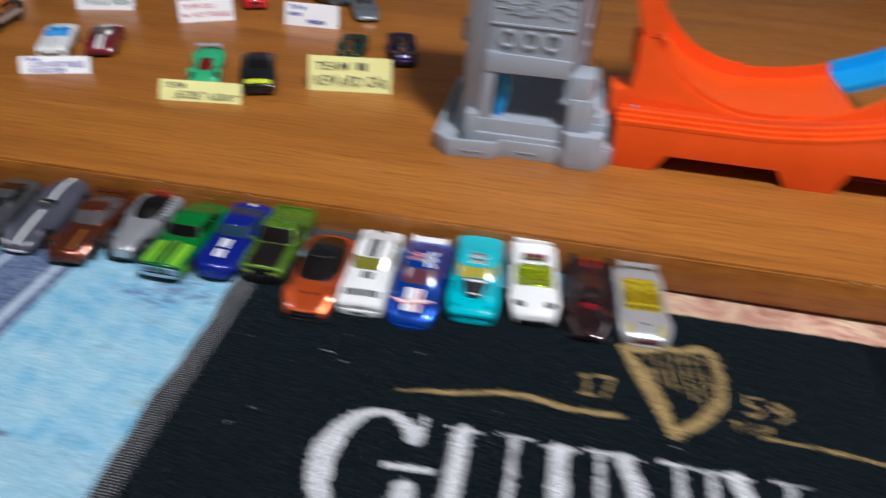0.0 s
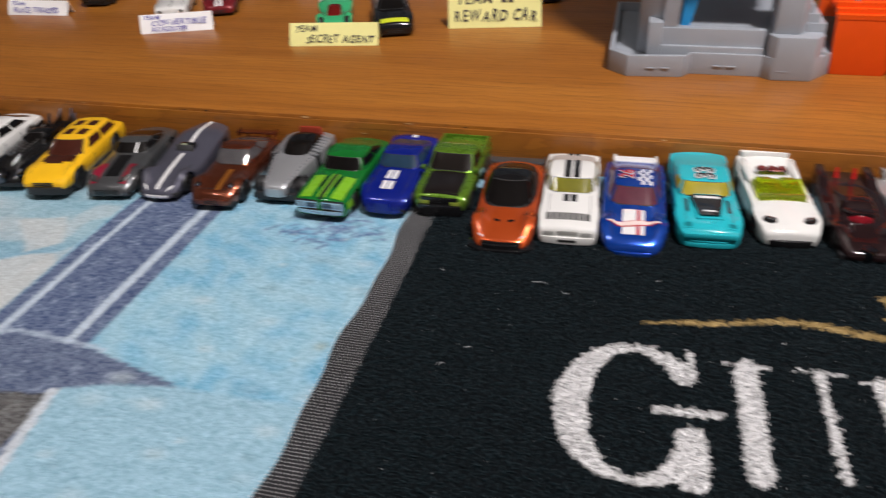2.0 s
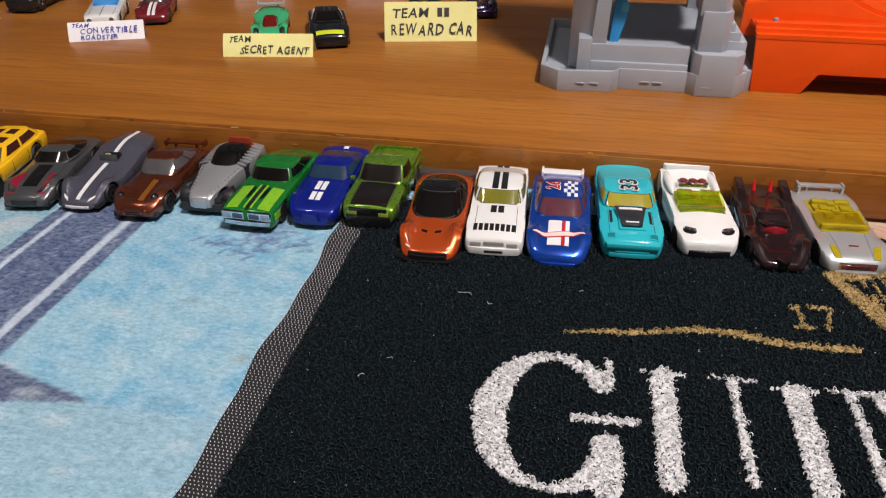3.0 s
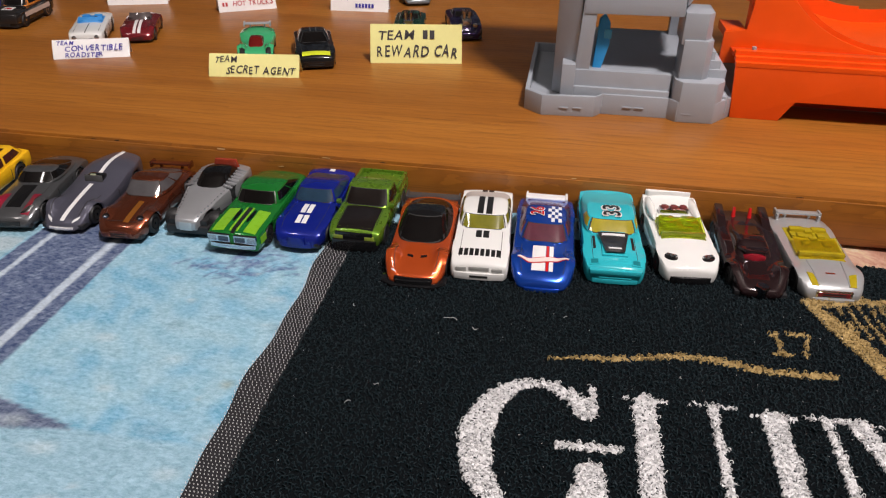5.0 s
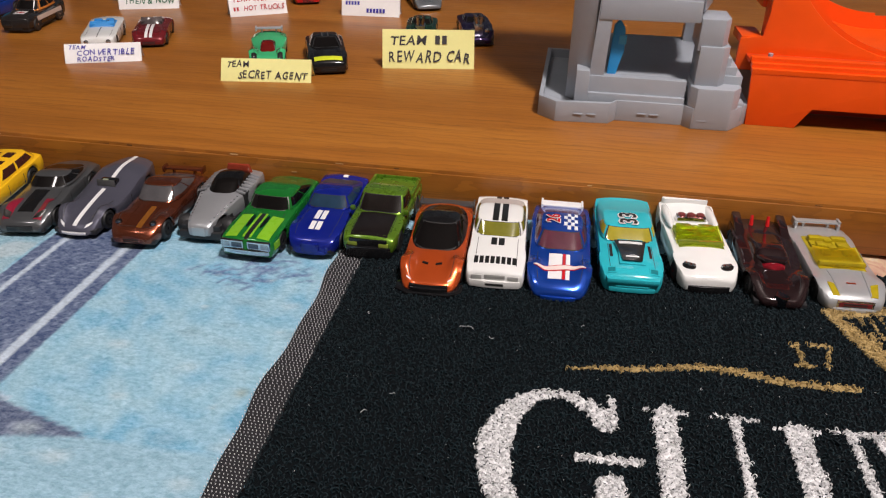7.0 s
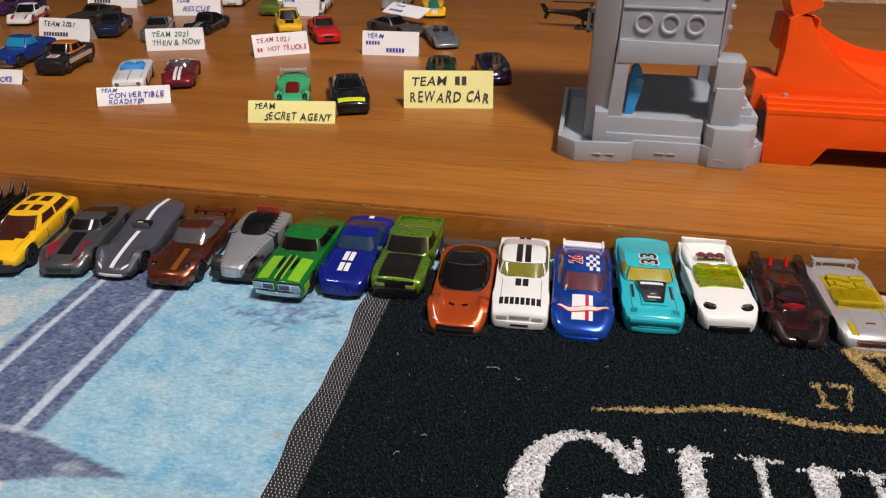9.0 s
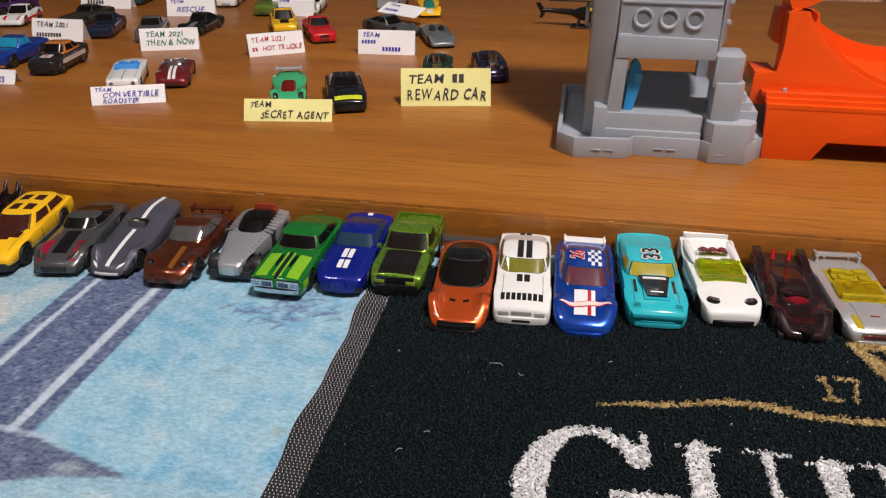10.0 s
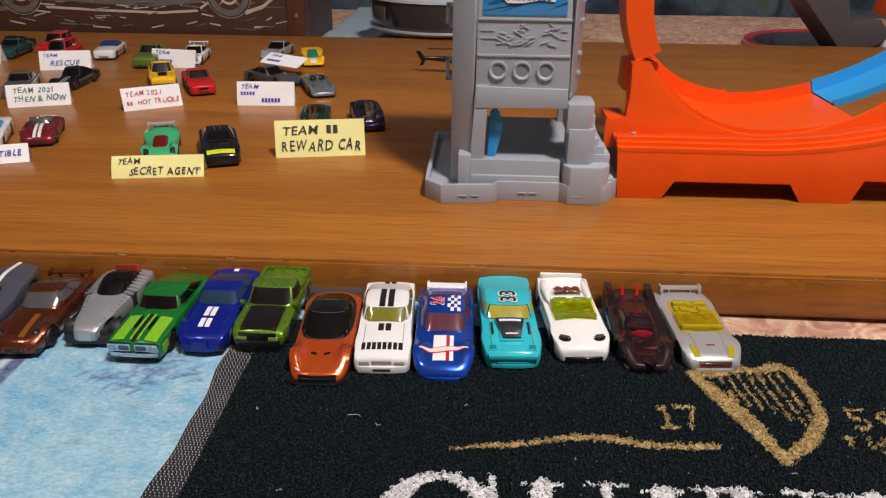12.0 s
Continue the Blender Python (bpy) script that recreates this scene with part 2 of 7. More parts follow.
def grid_patch(fn, us, vs, lift=0.00012, thick=0.0):
    """A sheet of fn(u, v) lifted along its normal."""
    bm = bmesh.new()
    P = [[Vector(fn(u, v)) for u in us] for v in vs]
    rows = []
    for j in range(len(vs)):
        row = []
        for i in range(len(us)):
            du = P[j][min(i + 1, len(us) - 1)] - P[j][max(i - 1, 0)]
            dv = P[min(j + 1, len(vs) - 1)][i] - P[max(j - 1, 0)][i]
            n = du.cross(dv)
            n = n.normalized() if n.length > 0 else Vector((0, 0, 1))
            row.append((P[j][i], n))
        rows.append(row)
    V = [[bm.verts.new(p + n * lift) for p, n in row] for row in rows]
    for j in range(len(vs) - 1):
        for i in range(len(us) - 1):
            bm.faces.new((V[j][i], V[j][i + 1], V[j + 1][i + 1], V[j + 1][i]))
    # a skirt closes the sheet down into the surface
    rim = [(j, i) for i in range(len(us)) for j in (0,)] + [(j, len(us) - 1) for j in range(1, len(vs))]
    rim += [(len(vs) - 1, i) for i in range(len(us) - 2, -1, -1)] + [(j, 0) for j in range(len(vs) - 2, 0, -1)]
    low = [bm.verts.new(rows[j][i][0] - rows[j][i][1] * 0.0003) for j, i in rim]
    for a in range(len(rim)):
        b = (a + 1) % len(rim)
        (ja, ia), (jb, ib) = rim[a], rim[b]
        bm.faces.new((V[jb][ib], V[ja][ia], low[a], low[b]))
    return bm


def steps(a, b, n):
    return [a + (b - a) * i / n for i in range(n + 1)]


def lettering(text, size, parent, material, m, name="lettering", shear=0.0, bold=0.0, align="LEFT"):
    cu = bpy.data.curves.new(name, "FONT")
    cu.body, cu.size, cu.shear, cu.offset, cu.align_x, cu.extrude = text, size, shear, bold, align, 0.00002
    cu.resolution_u = 2
    tmp = bpy.data.objects.new("tmp", cu)
    scene.collection.objects.link(tmp)
    bpy.context.view_layer.update()
    me = bpy.data.meshes.new_from_object(tmp.evaluated_get(bpy.context.evaluated_depsgraph_get()))
    bpy.data.objects.remove(tmp)
    bpy.data.curves.remove(cu)
    me.name = name
    me.materials.clear()
    return part(name, me, material, parent, m=m)


GLYPHS = {}


def glyph(ch):
    """A letter of the built-in font as points and faces, with its advance, one unit high."""
    if ch not in GLYPHS:
        cu = bpy.data.curves.new("glyph", "FONT")
        cu.body, cu.size, cu.resolution_u, cu.offset = ch, 1.0, 2, 0.014
        tmp = bpy.data.objects.new("tmp", cu)
        scene.collection.objects.link(tmp)
        bpy.context.view_layer.update()
        me = bpy.data.meshes.new_from_object(tmp.evaluated_get(bpy.context.evaluated_depsgraph_get()))
        pts = [v.co.copy() for v in me.vertices]
        GLYPHS[ch] = pts, [tuple(p.vertices) for p in me.polygons], (max(p.x for p in pts) if pts else 0.3)
        bpy.data.objects.remove(tmp)
        bpy.data.curves.remove(cu)
        bpy.data.meshes.remove(me)
    return GLYPHS[ch]


def handwriting(text, size, room, parent, material, m, seed=0):
    """Hand-lettered capitals: every letter a little turned, sized and set off the line; squeezed to fit the room."""
    r = random.Random(seed * 31 + len(text))
    bm = bmesh.new()
    width = sum((glyph(c)[2] + 0.09) if c != " " else 0.38 for c in text) * size
    k = min(0.95, room / width)
    x = 0.0
    for c in text:
        if c == " ":
            x += 0.38 * size * k
            continue
        pts, faces, adv = glyph(c)
        g = Matrix.Translation((x, r.uniform(-0.06, 0.06) * size, 0)) @ Matrix.Rotation(r.uniform(-0.13, 0.1), 4, "Z") @ Matrix.Diagonal((size * k * r.uniform(0.9, 1.1), size * r.uniform(0.88, 1.12), 1, 1))
        lean = r.uniform(0.05, 0.3)
        vs = [bm.verts.new(g @ Vector((p.x + lean * p.y, p.y, 0))) for p in pts]
        for f in faces:
            bm.faces.new([vs[i] for i in f])
        x += (adv + 0.09) * size * k
    return part("handwriting", bm, material, parent, m=m, sharp=None)

# ---- the room that closes the place ----
def shell_wall(name, x0, x1, y0, y1, z0, z1, mat):
    return tagged(part(name, box(x0, x1, y0, y1, z0, z1, 0), mat, None, "", None), "plain painted room surface", "wall", "", "structure")


M_WALL = simple("wall_paint", (0.13, 0.122, 0.11), 0.85, 0, 40, 0.06)
M_CEIL = simple("ceiling_paint", (0.16, 0.155, 0.145), 0.9, 0, 40, 0.05)
M_FLOOR = simple("floor_carpet", (0.2, 0.17, 0.14), 0.95, 0, 200, 0.3)
shell_wall("floor", -2.2, 2.2, -2.2, 2.2, -0.62, -0.55, M_FLOOR)
shell_wall("ceiling", -2.2, 2.2, -2.2, 2.2, 1.9, 1.98, M_CEIL)
shell_wall("wall_west", -2.28, -2.2, -2.2, 2.2, -0.55, 1.9, M_WALL)
shell_wall("wall_east", 2.2, 2.28, -2.2, 2.2, -0.55, 1.9, M_WALL)
shell_wall("wall_south", -2.2, 2.2, -2.28, -2.2, -0.55, 1.9, M_WALL)
shell_wall("wall_north", -2.2, 2.2, 2.2, 2.28, -0.55, 1.9, M_WALL)

# ---- bed with its printed cover ----
bed = thing("bed", "bed covered with log-end printed fabric", "bed", kind="thing")
part("mattress", box(-1.35, 1.25, -0.95, 1.42, -0.55, -0.012, 0.02), simple("mattress_cloth", (0.5, 0.5, 0.5), 0.9), bed)


def sheet(x0, x1, y0, y1, step, zfn, thick=0.004):
    """A cloth sheet as a fine grid with a turned-down rim."""
    nx, ny = max(2, int((x1 - x0) / step)), max(2, int((y1 - y0) / step))
    X, Y = np.meshgrid(np.linspace(x0, x1, nx + 1), np.linspace(y0, y1, ny + 1))
    Z = zfn(X, Y)
    rim = np.zeros_like(Z)
    rim[0, :] = rim[-1, :] = rim[:, 0] = rim[:, -1] = 1
    Z = Z - rim * thick
    verts = np.stack([X, Y, Z], -1).reshape(-1, 3)
    idx = np.arange((nx + 1) * (ny + 1)).reshape(ny + 1, nx + 1)
    faces = np.stack([idx[:-1, :-1], idx[:-1, 1:], idx[1:, 1:], idx[1:, :-1]], -1).reshape(-1, 4)
    me = bpy.data.meshes.new("sheet")
    me.from_pydata(verts.tolist(), [], faces.tolist())
    me.shade_smooth()
    return me, X, Y


def waves(X, Y, seed, amp, scale):
    rng = np.random.default_rng(seed)
    Z = np.zeros_like(X)
    for k in range(7):
        a, f, p = rng.uniform(0, 6.28), scale * rng.uniform(0.5, 2.2), rng.uniform(0, 6.28)
        Z += np.sin((X * np.cos(a) + Y * np.sin(a)) * f + p) / (1 + k * 0.3)
    return Z / 4 * amp


def pile(X, seed, amp):
    return np.random.default_rng(seed).normal(0, amp, X.shape)


me, _, _ = sheet(-1.36, 1.26, -0.96, 1.43, 0.012, lambda X, Y: -0.0065 + waves(X, Y, 3, 0.0012, 25))
part("bedspread", me, log_print(), bed)

# ---- the board ----
board = thing("board", "oak-veneered wooden tabletop board lying on the bed", "board", m=pose(0, 0, 0))
bm = box(-1.05, 1.0, 0.0, 0.823, -0.004, TOP, 0.0006, seg=2)
part("panel", bm, M_WOOD, board)
part("edge_band", box(-1.048, 0.998, -0.0009, 0.0008, -0.002, TOP - 0.0022, 0.0003), M_WOOD, board, "darker veneer strip along the front edge")

M_NICK = simple("bare_wood_nick", (0.62, 0.42, 0.22), 0.7)
M_SPLIT = simple("dark_wood_split", (0.035, 0.014, 0.006), 0.8)
nick_rng = random.Random(12)
for k in range(34):
    x, z, l = nick_rng.uniform(-0.75, 0.42), nick_rng.choice((TOP - 0.0012, nick_rng.uniform(0.004, 0.02))), nick_rng.uniform(0.0008, 0.005)
    part("nick", box(x, x + l, -0.00115, -0.0008, z, z + nick_rng.uniform(0.0002, 0.0006), 0), M_NICK if k % 3 else M_SPLIT, board, sharp=None)
part("split", prism([(-0.565, 0.0175), (-0.535, 0.0150), (-0.505, 0.0158), (-0.49, 0.0135), (-0.507, 0.0142), (-0.535, 0.0136)], -0.0012, -0.0008, "y"), M_SPLIT, board, sharp=None)

# ---- light blue printed towel ----
rng = np.random.default_rng(11)


def patches(X, Y, seed, scale):
    """Soft-edged print patches between 0 and 1."""
    return 0.5 + 0.5 * np.tanh(3.2 * waves(X + 0.5 * waves(X, Y, seed + 1, 0.02, 60), Y + 0.5 * waves(X, Y, seed + 2, 0.02, 70), seed, 1.6, scale))


def blend(C, w, c):
    w = np.clip(w, 0, 1)[..., None]
    return C * (1 - w) + np.array(c) * w


def band(v, lo, hi, soft=0.0008):
    return np.clip((v - lo) / soft + 0.5, 0, 1) * np.clip((hi - v) / soft + 0.5, 0, 1)


def below(Y, X, xs, ys, soft=0.001):
    return np.clip((np.interp(X, xs, ys) - Y) / soft + 0.5, 0, 1)


def blue_print(X, Y):
    C = np.ones(X.shape + (3,)) * np.array((0.175, 0.48, 0.70))
    C = blend(blend(C, 0.6 * patches(X, Y, 5, 90), (0.36, 0.62, 0.74)), 0.5 * patches(X, Y, 15, 210), (0.42, 0.66, 0.77))
    left = np.clip((-0.238 - X) / 0.002, 0, 1)
    L = np.ones_like(C) * np.array((0.25, 0.5, 0.63))
    L = blend(L, 0.55 * patches(X, Y, 21, 38), (0.48, 0.63, 0.68))
    L = blend(L, 0.9 * patches(X, Y, 33, 30) ** 2, (0.2, 0.42, 0.57))
    L = blend(L, 0.5 * patches(X, Y, 44, 45) ** 3, (0.62, 0.66, 0.65))
    L = blend(L, 0.55 * patches(X, Y, 51, 85) ** 2, (0.24, 0.46, 0.58))
    L = blend(L, 0.5 * patches(X, Y, 57, 120) ** 3, (0.62, 0.67, 0.68))
    crack = np.abs(waves(X, Y, 61, 1.0, 42))
    L = blend(L, 0.45 * np.clip(1 - crack / 0.03, 0, 1) * patches(X, Y, 63, 50), (0.22, 0.34, 0.44))
    U, V = X + 0.003 * waves(X, Y, 71, 1, 110), Y + 0.003 * waves(X, Y, 72, 1, 110)

    def facet(pts, c, w, soft=0.0025):
        """A printed patch with straight sides."""
        inside = np.ones_like(U)
        for (ax, ay), (bx, by) in zip(pts, pts[1:] + pts[:1]):
            h = math.hypot(bx - ax, by - ay)
            inside *= np.clip(0.5 - ((bx - ax) * (V - ay) - (by - ay) * (U - ax)) / h / soft, 0, 1)
        return blend(L, w * inside, c)
    PALE, DEEP = (0.62, 0.65, 0.64), (0.16, 0.39, 0.55)
    L = facet([(-0.336, -0.089), (-0.305, -0.116), (-0.312, -0.132), (-0.337, -0.140)], DEEP, 0.8)
    L = facet([(-0.344, -0.181), (-0.321, -0.198), (-0.312, -0.226), (-0.332, -0.251)], DEEP, 0.75)
    L = facet([(-0.304, -0.160), (-0.245, -0.134), (-0.228, -0.155), (-0.226, -0.187), (-0.262, -0.216), (-0.276, -0.19)], PALE, 0.85)
    L = facet([(-0.288, -0.110), (-0.264, -0.101), (-0.248, -0.125), (-0.262, -0.139)], PALE, 0.7)
    L = facet([(-0.390, -0.098), (-0.379, -0.0945), (-0.363, -0.112), (-0.376, -0.115)], PALE, 0.7)
    L = facet([(-0.351, -0.085), (-0.343, -0.085), (-0.340, -0.145), (-0.348, -0.145)], PALE, 0.85, 0.0015)
    L = facet([(-0.352, -0.176), (-0.343, -0.176), (-0.333, -0.256), (-0.343, -0.256)], PALE, 0.85, 0.0015)
    L = facet([(-0.303, -0.219), (-0.297, -0.219), (-0.297, -0.238), (-0.304, -0.238)], PALE, 0.8, 0.0015)
    d = X * 0.93 + Y * 0.36
    for c, w in ((-0.345, 0.005), (-0.40, 0.004), (-0.47, 0.006), (-0.56, 0.005)):
        L = blend(L, 0.45 * band(d + 0.004 * waves(X, Y, 9, 1, 40), c - w, c + w, 0.003), (0.64, 0.68, 0.7))
    for c in (-0.43, -0.52, -0.60):
        L = blend(L, 0.6 * band(d + 0.01 * waves(X, Y, 8, 1, 30), c - 0.0018, c + 0.0018, 0.002), (0.2, 0.27, 0.4))
    C = C * (1 - left[..., None]) + L * left[..., None]
    # upright dark stripe with two pale lines
    sx = X + 0.04 * (Y + 0.08) * -0.25
    C = blend(C, band(sx, -0.2375, -0.181), (0.05, 0.09, 0.215))
    fleck = np.clip((np.random.default_rng(5).normal(0, 1, X.shape) + 1.6 * waves(X, Y, 81, 1.6, 420)) - 1.1, 0, 1)
    C = blend(C, 0.42 * fleck * band(sx, -0.2375, -0.181), (0.4, 0.5, 0.66))
    C = blend(C, band(sx, -0.2295, -0.2258), (0.55, 0.66, 0.78))
    C = blend(C, band(sx, -0.1935, -0.1888), (0.55, 0.66, 0.78))
    # swoosh and the grey field under it
    arc = below(Y, X, [-0.5, -0.308, -0.256, -0.22, -0.178, -0.13, -0.12], [-0.36, -0.2426, -0.2102, -0.1947, -0.199, -0.212, -0.5])
    C = blend(C, arc, (0.06, 0.095, 0.2))
    C = blend(C, 0.35 * fleck * arc, (0.4, 0.5, 0.66))
    low = below(Y, X, [-0.5, -0.2976, -0.251, -0.184, -0.178, -0.17], [-0.37, -0.252, -0.2345, -0.2275, -0.2262, -0.4])
    C = blend(C, low, (0.06, 0.056, 0.052))
    C = blend(C, 0.4 * fleck * low, (0.2, 0.19, 0.18))
    rim_line = below(Y - 0.0026, X, [-0.5, -0.236, -0.22, -0.178, -0.17, -0.12], [-0.5, -0.1995, -0.1947, -0.199, -0.2015, -0.5]) * (1 - arc)
    C = blend(C, 0.8 * rim_line * band(X, -0.236, -0.172), (0.45, 0.55, 0.68))
    C = blend(C, band(X + (Y + 0.2234) * 0.18, -0.1800, -0.1755) * np.clip((-0.2225 - Y) / 0.001, 0, 1), (0.6, 0.66, 0.72))
    right = np.clip((X + 0.176 + (Y + 0.2234) * 0.18) / 0.001, 0, 1) * below(Y, X, [-0.2, -0.178, -0.155, -0.13, -0.1], [-0.2235, -0.2235, -0.2165, -0.2125, -0.2125], 0.002)
    C = blend(C, right, (0.3, 0.54, 0.68))
    C = blend(C, np.clip((0.0155 - np.hypot(X + 0.279, Y + 0.276)) / 0.001, 0, 1), (0.45, 0.02, 0.03))
    # sketchy dark lines of the print
    g = np.random.default_rng(90)
    near = (X > -0.16) & (X < -0.075) & (Y > -0.125) & (Y < -0.06)
    for k in range(46):
        ax, ay = -0.116 + g.normal(0, 0.015), -0.0905 + g.normal(0, 0.007)
        a, l = g.normal(0.25, 0.5), g.uniform(0.003, 0.012)
        bx, by = ax + l * np.cos(a), ay + l * np.sin(a)
        t = np.clip(((X - ax) * (bx - ax) + (Y - ay) * (by - ay)) / (l * l), 0, 1)
        d = np.hypot(X - ax - t * (bx - ax), Y - ay - t * (by - ay))
        C = blend(C, near * g.uniform(0.5, 0.95) * np.clip(1.5 - d / g.uniform(0.0006, 0.0013), 0, 1), (0.1, 0.17, 0.36))
    for k in range(60):
        ax, ay, r = g.uniform(-0.17, -0.07), g.uniform(-0.33, -0.06), g.uniform(0.001, 0.004)
        C = blend(C, g.uniform(0.15, 0.5) * np.clip(1.4 - np.hypot((X - ax) / 1.6, Y - ay) / r, 0, 1), (0.6, 0.72, 0.76) if k % 3 else (0.2, 0.36, 0.46))
    C = blend(C, 0.6 * np.clip(1.2 - np.hypot(X + 0.0835, Y + 0.178) / 0.0035, 0, 1), (0.3, 0.33, 0.24))
    return C


def blue_height(X, Y):
    hump = 0.0115 * np.clip((-0.40 - X) / 0.05, 0, 1) * np.exp(-(((Y - 0.0) / 0.035) ** 2))
    return -0.001 + waves(X, Y, 2, 0.0008, 40) + hump + pile(X, 4, 0.00022)


blue_towel = thing("towel", "light blue printed fleece towel spread over the bed", "towel")
me, X, Y = sheet(-0.80, 0.165, -0.62, -0.0012, 0.0016, blue_height)
attr = me.color_attributes.new("print", "FLOAT_COLOR", "POINT")
C = blue_print(X, Y).reshape(-1, 3)
attr.data.foreach_set("color", np.concatenate([C, np.ones((len(C), 1))], 1).astype(np.float32).ravel())
part("cloth", me, cloth("fleece_print", True, grain=620, amount=0.3, relief=0.0016, fluff=0.19), blue_towel)

# ---- black bar towel ----
bar_towel = thing("towel", "black terry bar towel with white and gold woven print", "towel")
M_TERRY = cloth("black_terry", False, (0.003, 0.0055, 0.0075), 1300, 0.5, 0.001)
M_WHITE_TERRY = cloth("white_terry", False, (0.86, 0.86, 0.87), 1300, 0.25, 0.001)
M_GOLD_TERRY = cloth("gold_terry", False, (0.56, 0.40, 0.17), 1300, 0.35, 0.001)
M_YARN = simple("black_yarn", (0.0072, 0.0185, 0.0245), 0.55, 0, 900, 0.4, 0.0, 0.3)
M_HEM = simple("hem_weave", (0.012, 0.012, 0.015), 0.85, 0, 900, 0.4, 0.001)
BT = 0.0026


def yarn_loops(px, py, pz, seed, wide, tall, r, mat, name, parent, along=None):
    """Terry loops: small arched threads, three-sided, standing at the given places."""
    g = np.random.default_rng(seed)
    n = len(px)
    az = g.uniform(0, np.pi, n) if along is None else g.normal(along, 0.7, n)
    lean = g.normal(0, 0.5, n)
    w, h = wide * g.uniform(0.7, 1.3, n), tall * g.uniform(0.6, 1.25, n)
    a = np.linspace(-0.15 * np.pi, 1.15 * np.pi, 6)
    s = (w / 2)[:, None] * np.cos(a)
    u = h[:, None] * (np.sin(a) * 0.75 + 0.25)
    off = u * np.sin(lean)[:, None]
    cx = px[:, None] + s * np.cos(az)[:, None] - off * np.sin(az)[:, None]
    cy = py[:, None] + s * np.sin(az)[:, None] + off * np.cos(az)[:, None]
    cz = pz[:, None] + u * np.cos(lean)[:, None]
    V = np.zeros((n, 6, 3, 3))
    for k in range(3):
        q = 2 * np.pi * k / 3
        out, side = r * np.cos(q), r * np.sin(q)
        V[:, :, k, 0] = cx + out * np.cos(a) * np.cos(az)[:, None] - side * np.sin(az)[:, None]
        V[:, :, k, 1] = cy + out * np.cos(a) * np.sin(az)[:, None] + side * np.cos(az)[:, None]
        V[:, :, k, 2] = cz + out * np.sin(a)
    base = (np.arange(n) * 18)[:, None, None, None]
    i, k = np.meshgrid(np.arange(5), np.arange(3), indexing="ij")
    quad = np.stack([i * 3 + k, i * 3 + (k + 1) % 3, (i + 1) * 3 + (k + 1) % 3, (i + 1) * 3 + k], -1)[None]
    F = (base + quad).reshape(-1)
    me = bpy.data.meshes.new(name)
    me.vertices.add(n * 18)
    me.vertices.foreach_set("co", V.astype(np.float32).ravel())
    me.loops.add(len(F))
    me.loops.foreach_set("vertex_index", F.astype(np.int32))
    me.polygons.add(len(F) // 4)
    me.polygons.foreach_set("loop_start", np.arange(0, len(F), 4, dtype=np.int32))
    me.update(calc_edges=True)
    me.shade_smooth()
    return tagged(part(name, me, mat, parent), kind="stuff")


me, _, _ = sheet(-0.0625, 0.40, -0.42, -0.034, 0.0011, lambda X, Y: BT + waves(X, Y, 6, 0.0005, 45) + pile(X, 7, 0.0004), 0.005)
part("terry", me, M_TERRY, bar_towel)
me, _, _ = sheet(-0.0755, -0.0622, -0.42, -0.034, 0.0012, lambda X, Y: BT - 0.0008 + waves(X, Y, 6, 0.0004, 45), 0.004)
co = np.zeros(len(me.vertices) * 3, np.float32)
me.vertices.foreach_get("co", co)
co = co.reshape(-1, 3)
co[:, 0] -= np.clip((-0.0630 - co[:, 0]) / 0.012, 0, 1) * (0.0012 + 0.0011 * np.sin(co[:, 1] * 62) + 0.0007 * np.sin(co[:, 1] * 141 + 1))
me.vertices.foreach_set("co", co.ravel())
part("hem", me, M_HEM, bar_towel, "dark woven hem dotted with white")
rg = np.random.default_rng(77)
gx, gy = np.meshgrid(np.arange(-0.0615, 0.31, 0.0017), np.arange(-0.30, -0.0345, 0.0015))
gx, gy = gx + rg.normal(0, 0.0004, gx.shape), gy + rg.normal(0, 0.0004, gy.shape)
yarn_loops(gx.ravel(), gy.ravel(), (BT - 0.0002 + waves(gx, gy, 6, 0.0005, 45)).ravel(), 78, 0.0014, 0.0012, 0.00026, M_YARN, "terry_nap", bar_towel)
dots = bmesh.new()
for j in range(240):
    for i in range(9):
        x, y = -0.0749 + i * 0.00148 + (j % 2) * 0.0004, -0.415 + j * 0.00158
        z = BT - 0.0009 + float(waves(np.array(x), np.array(y), 6, 0.0004, 45))
        x -= min(1.0, max(0.0, (-0.0630 - x) / 0.012)) * (0.0012 + 0.0011 * math.sin(y * 62) + 0.0007 * math.sin(y * 141 + 1))
        c = dots.verts.new((x, y, z + 0.0008))
        ring = [dots.verts.new((x + 0.00031 * math.cos(a), y + 0.00035 * math.sin(a), z)) for a in (0, 1.57, 3.14, 4.71)]
        for k in range(4):
            dots.faces.new((ring[k], ring[(k + 1) % 4], c))
tagged(part("hem_stitches", dots, M_WHITE_TERRY, bar_towel), kind="stuff")


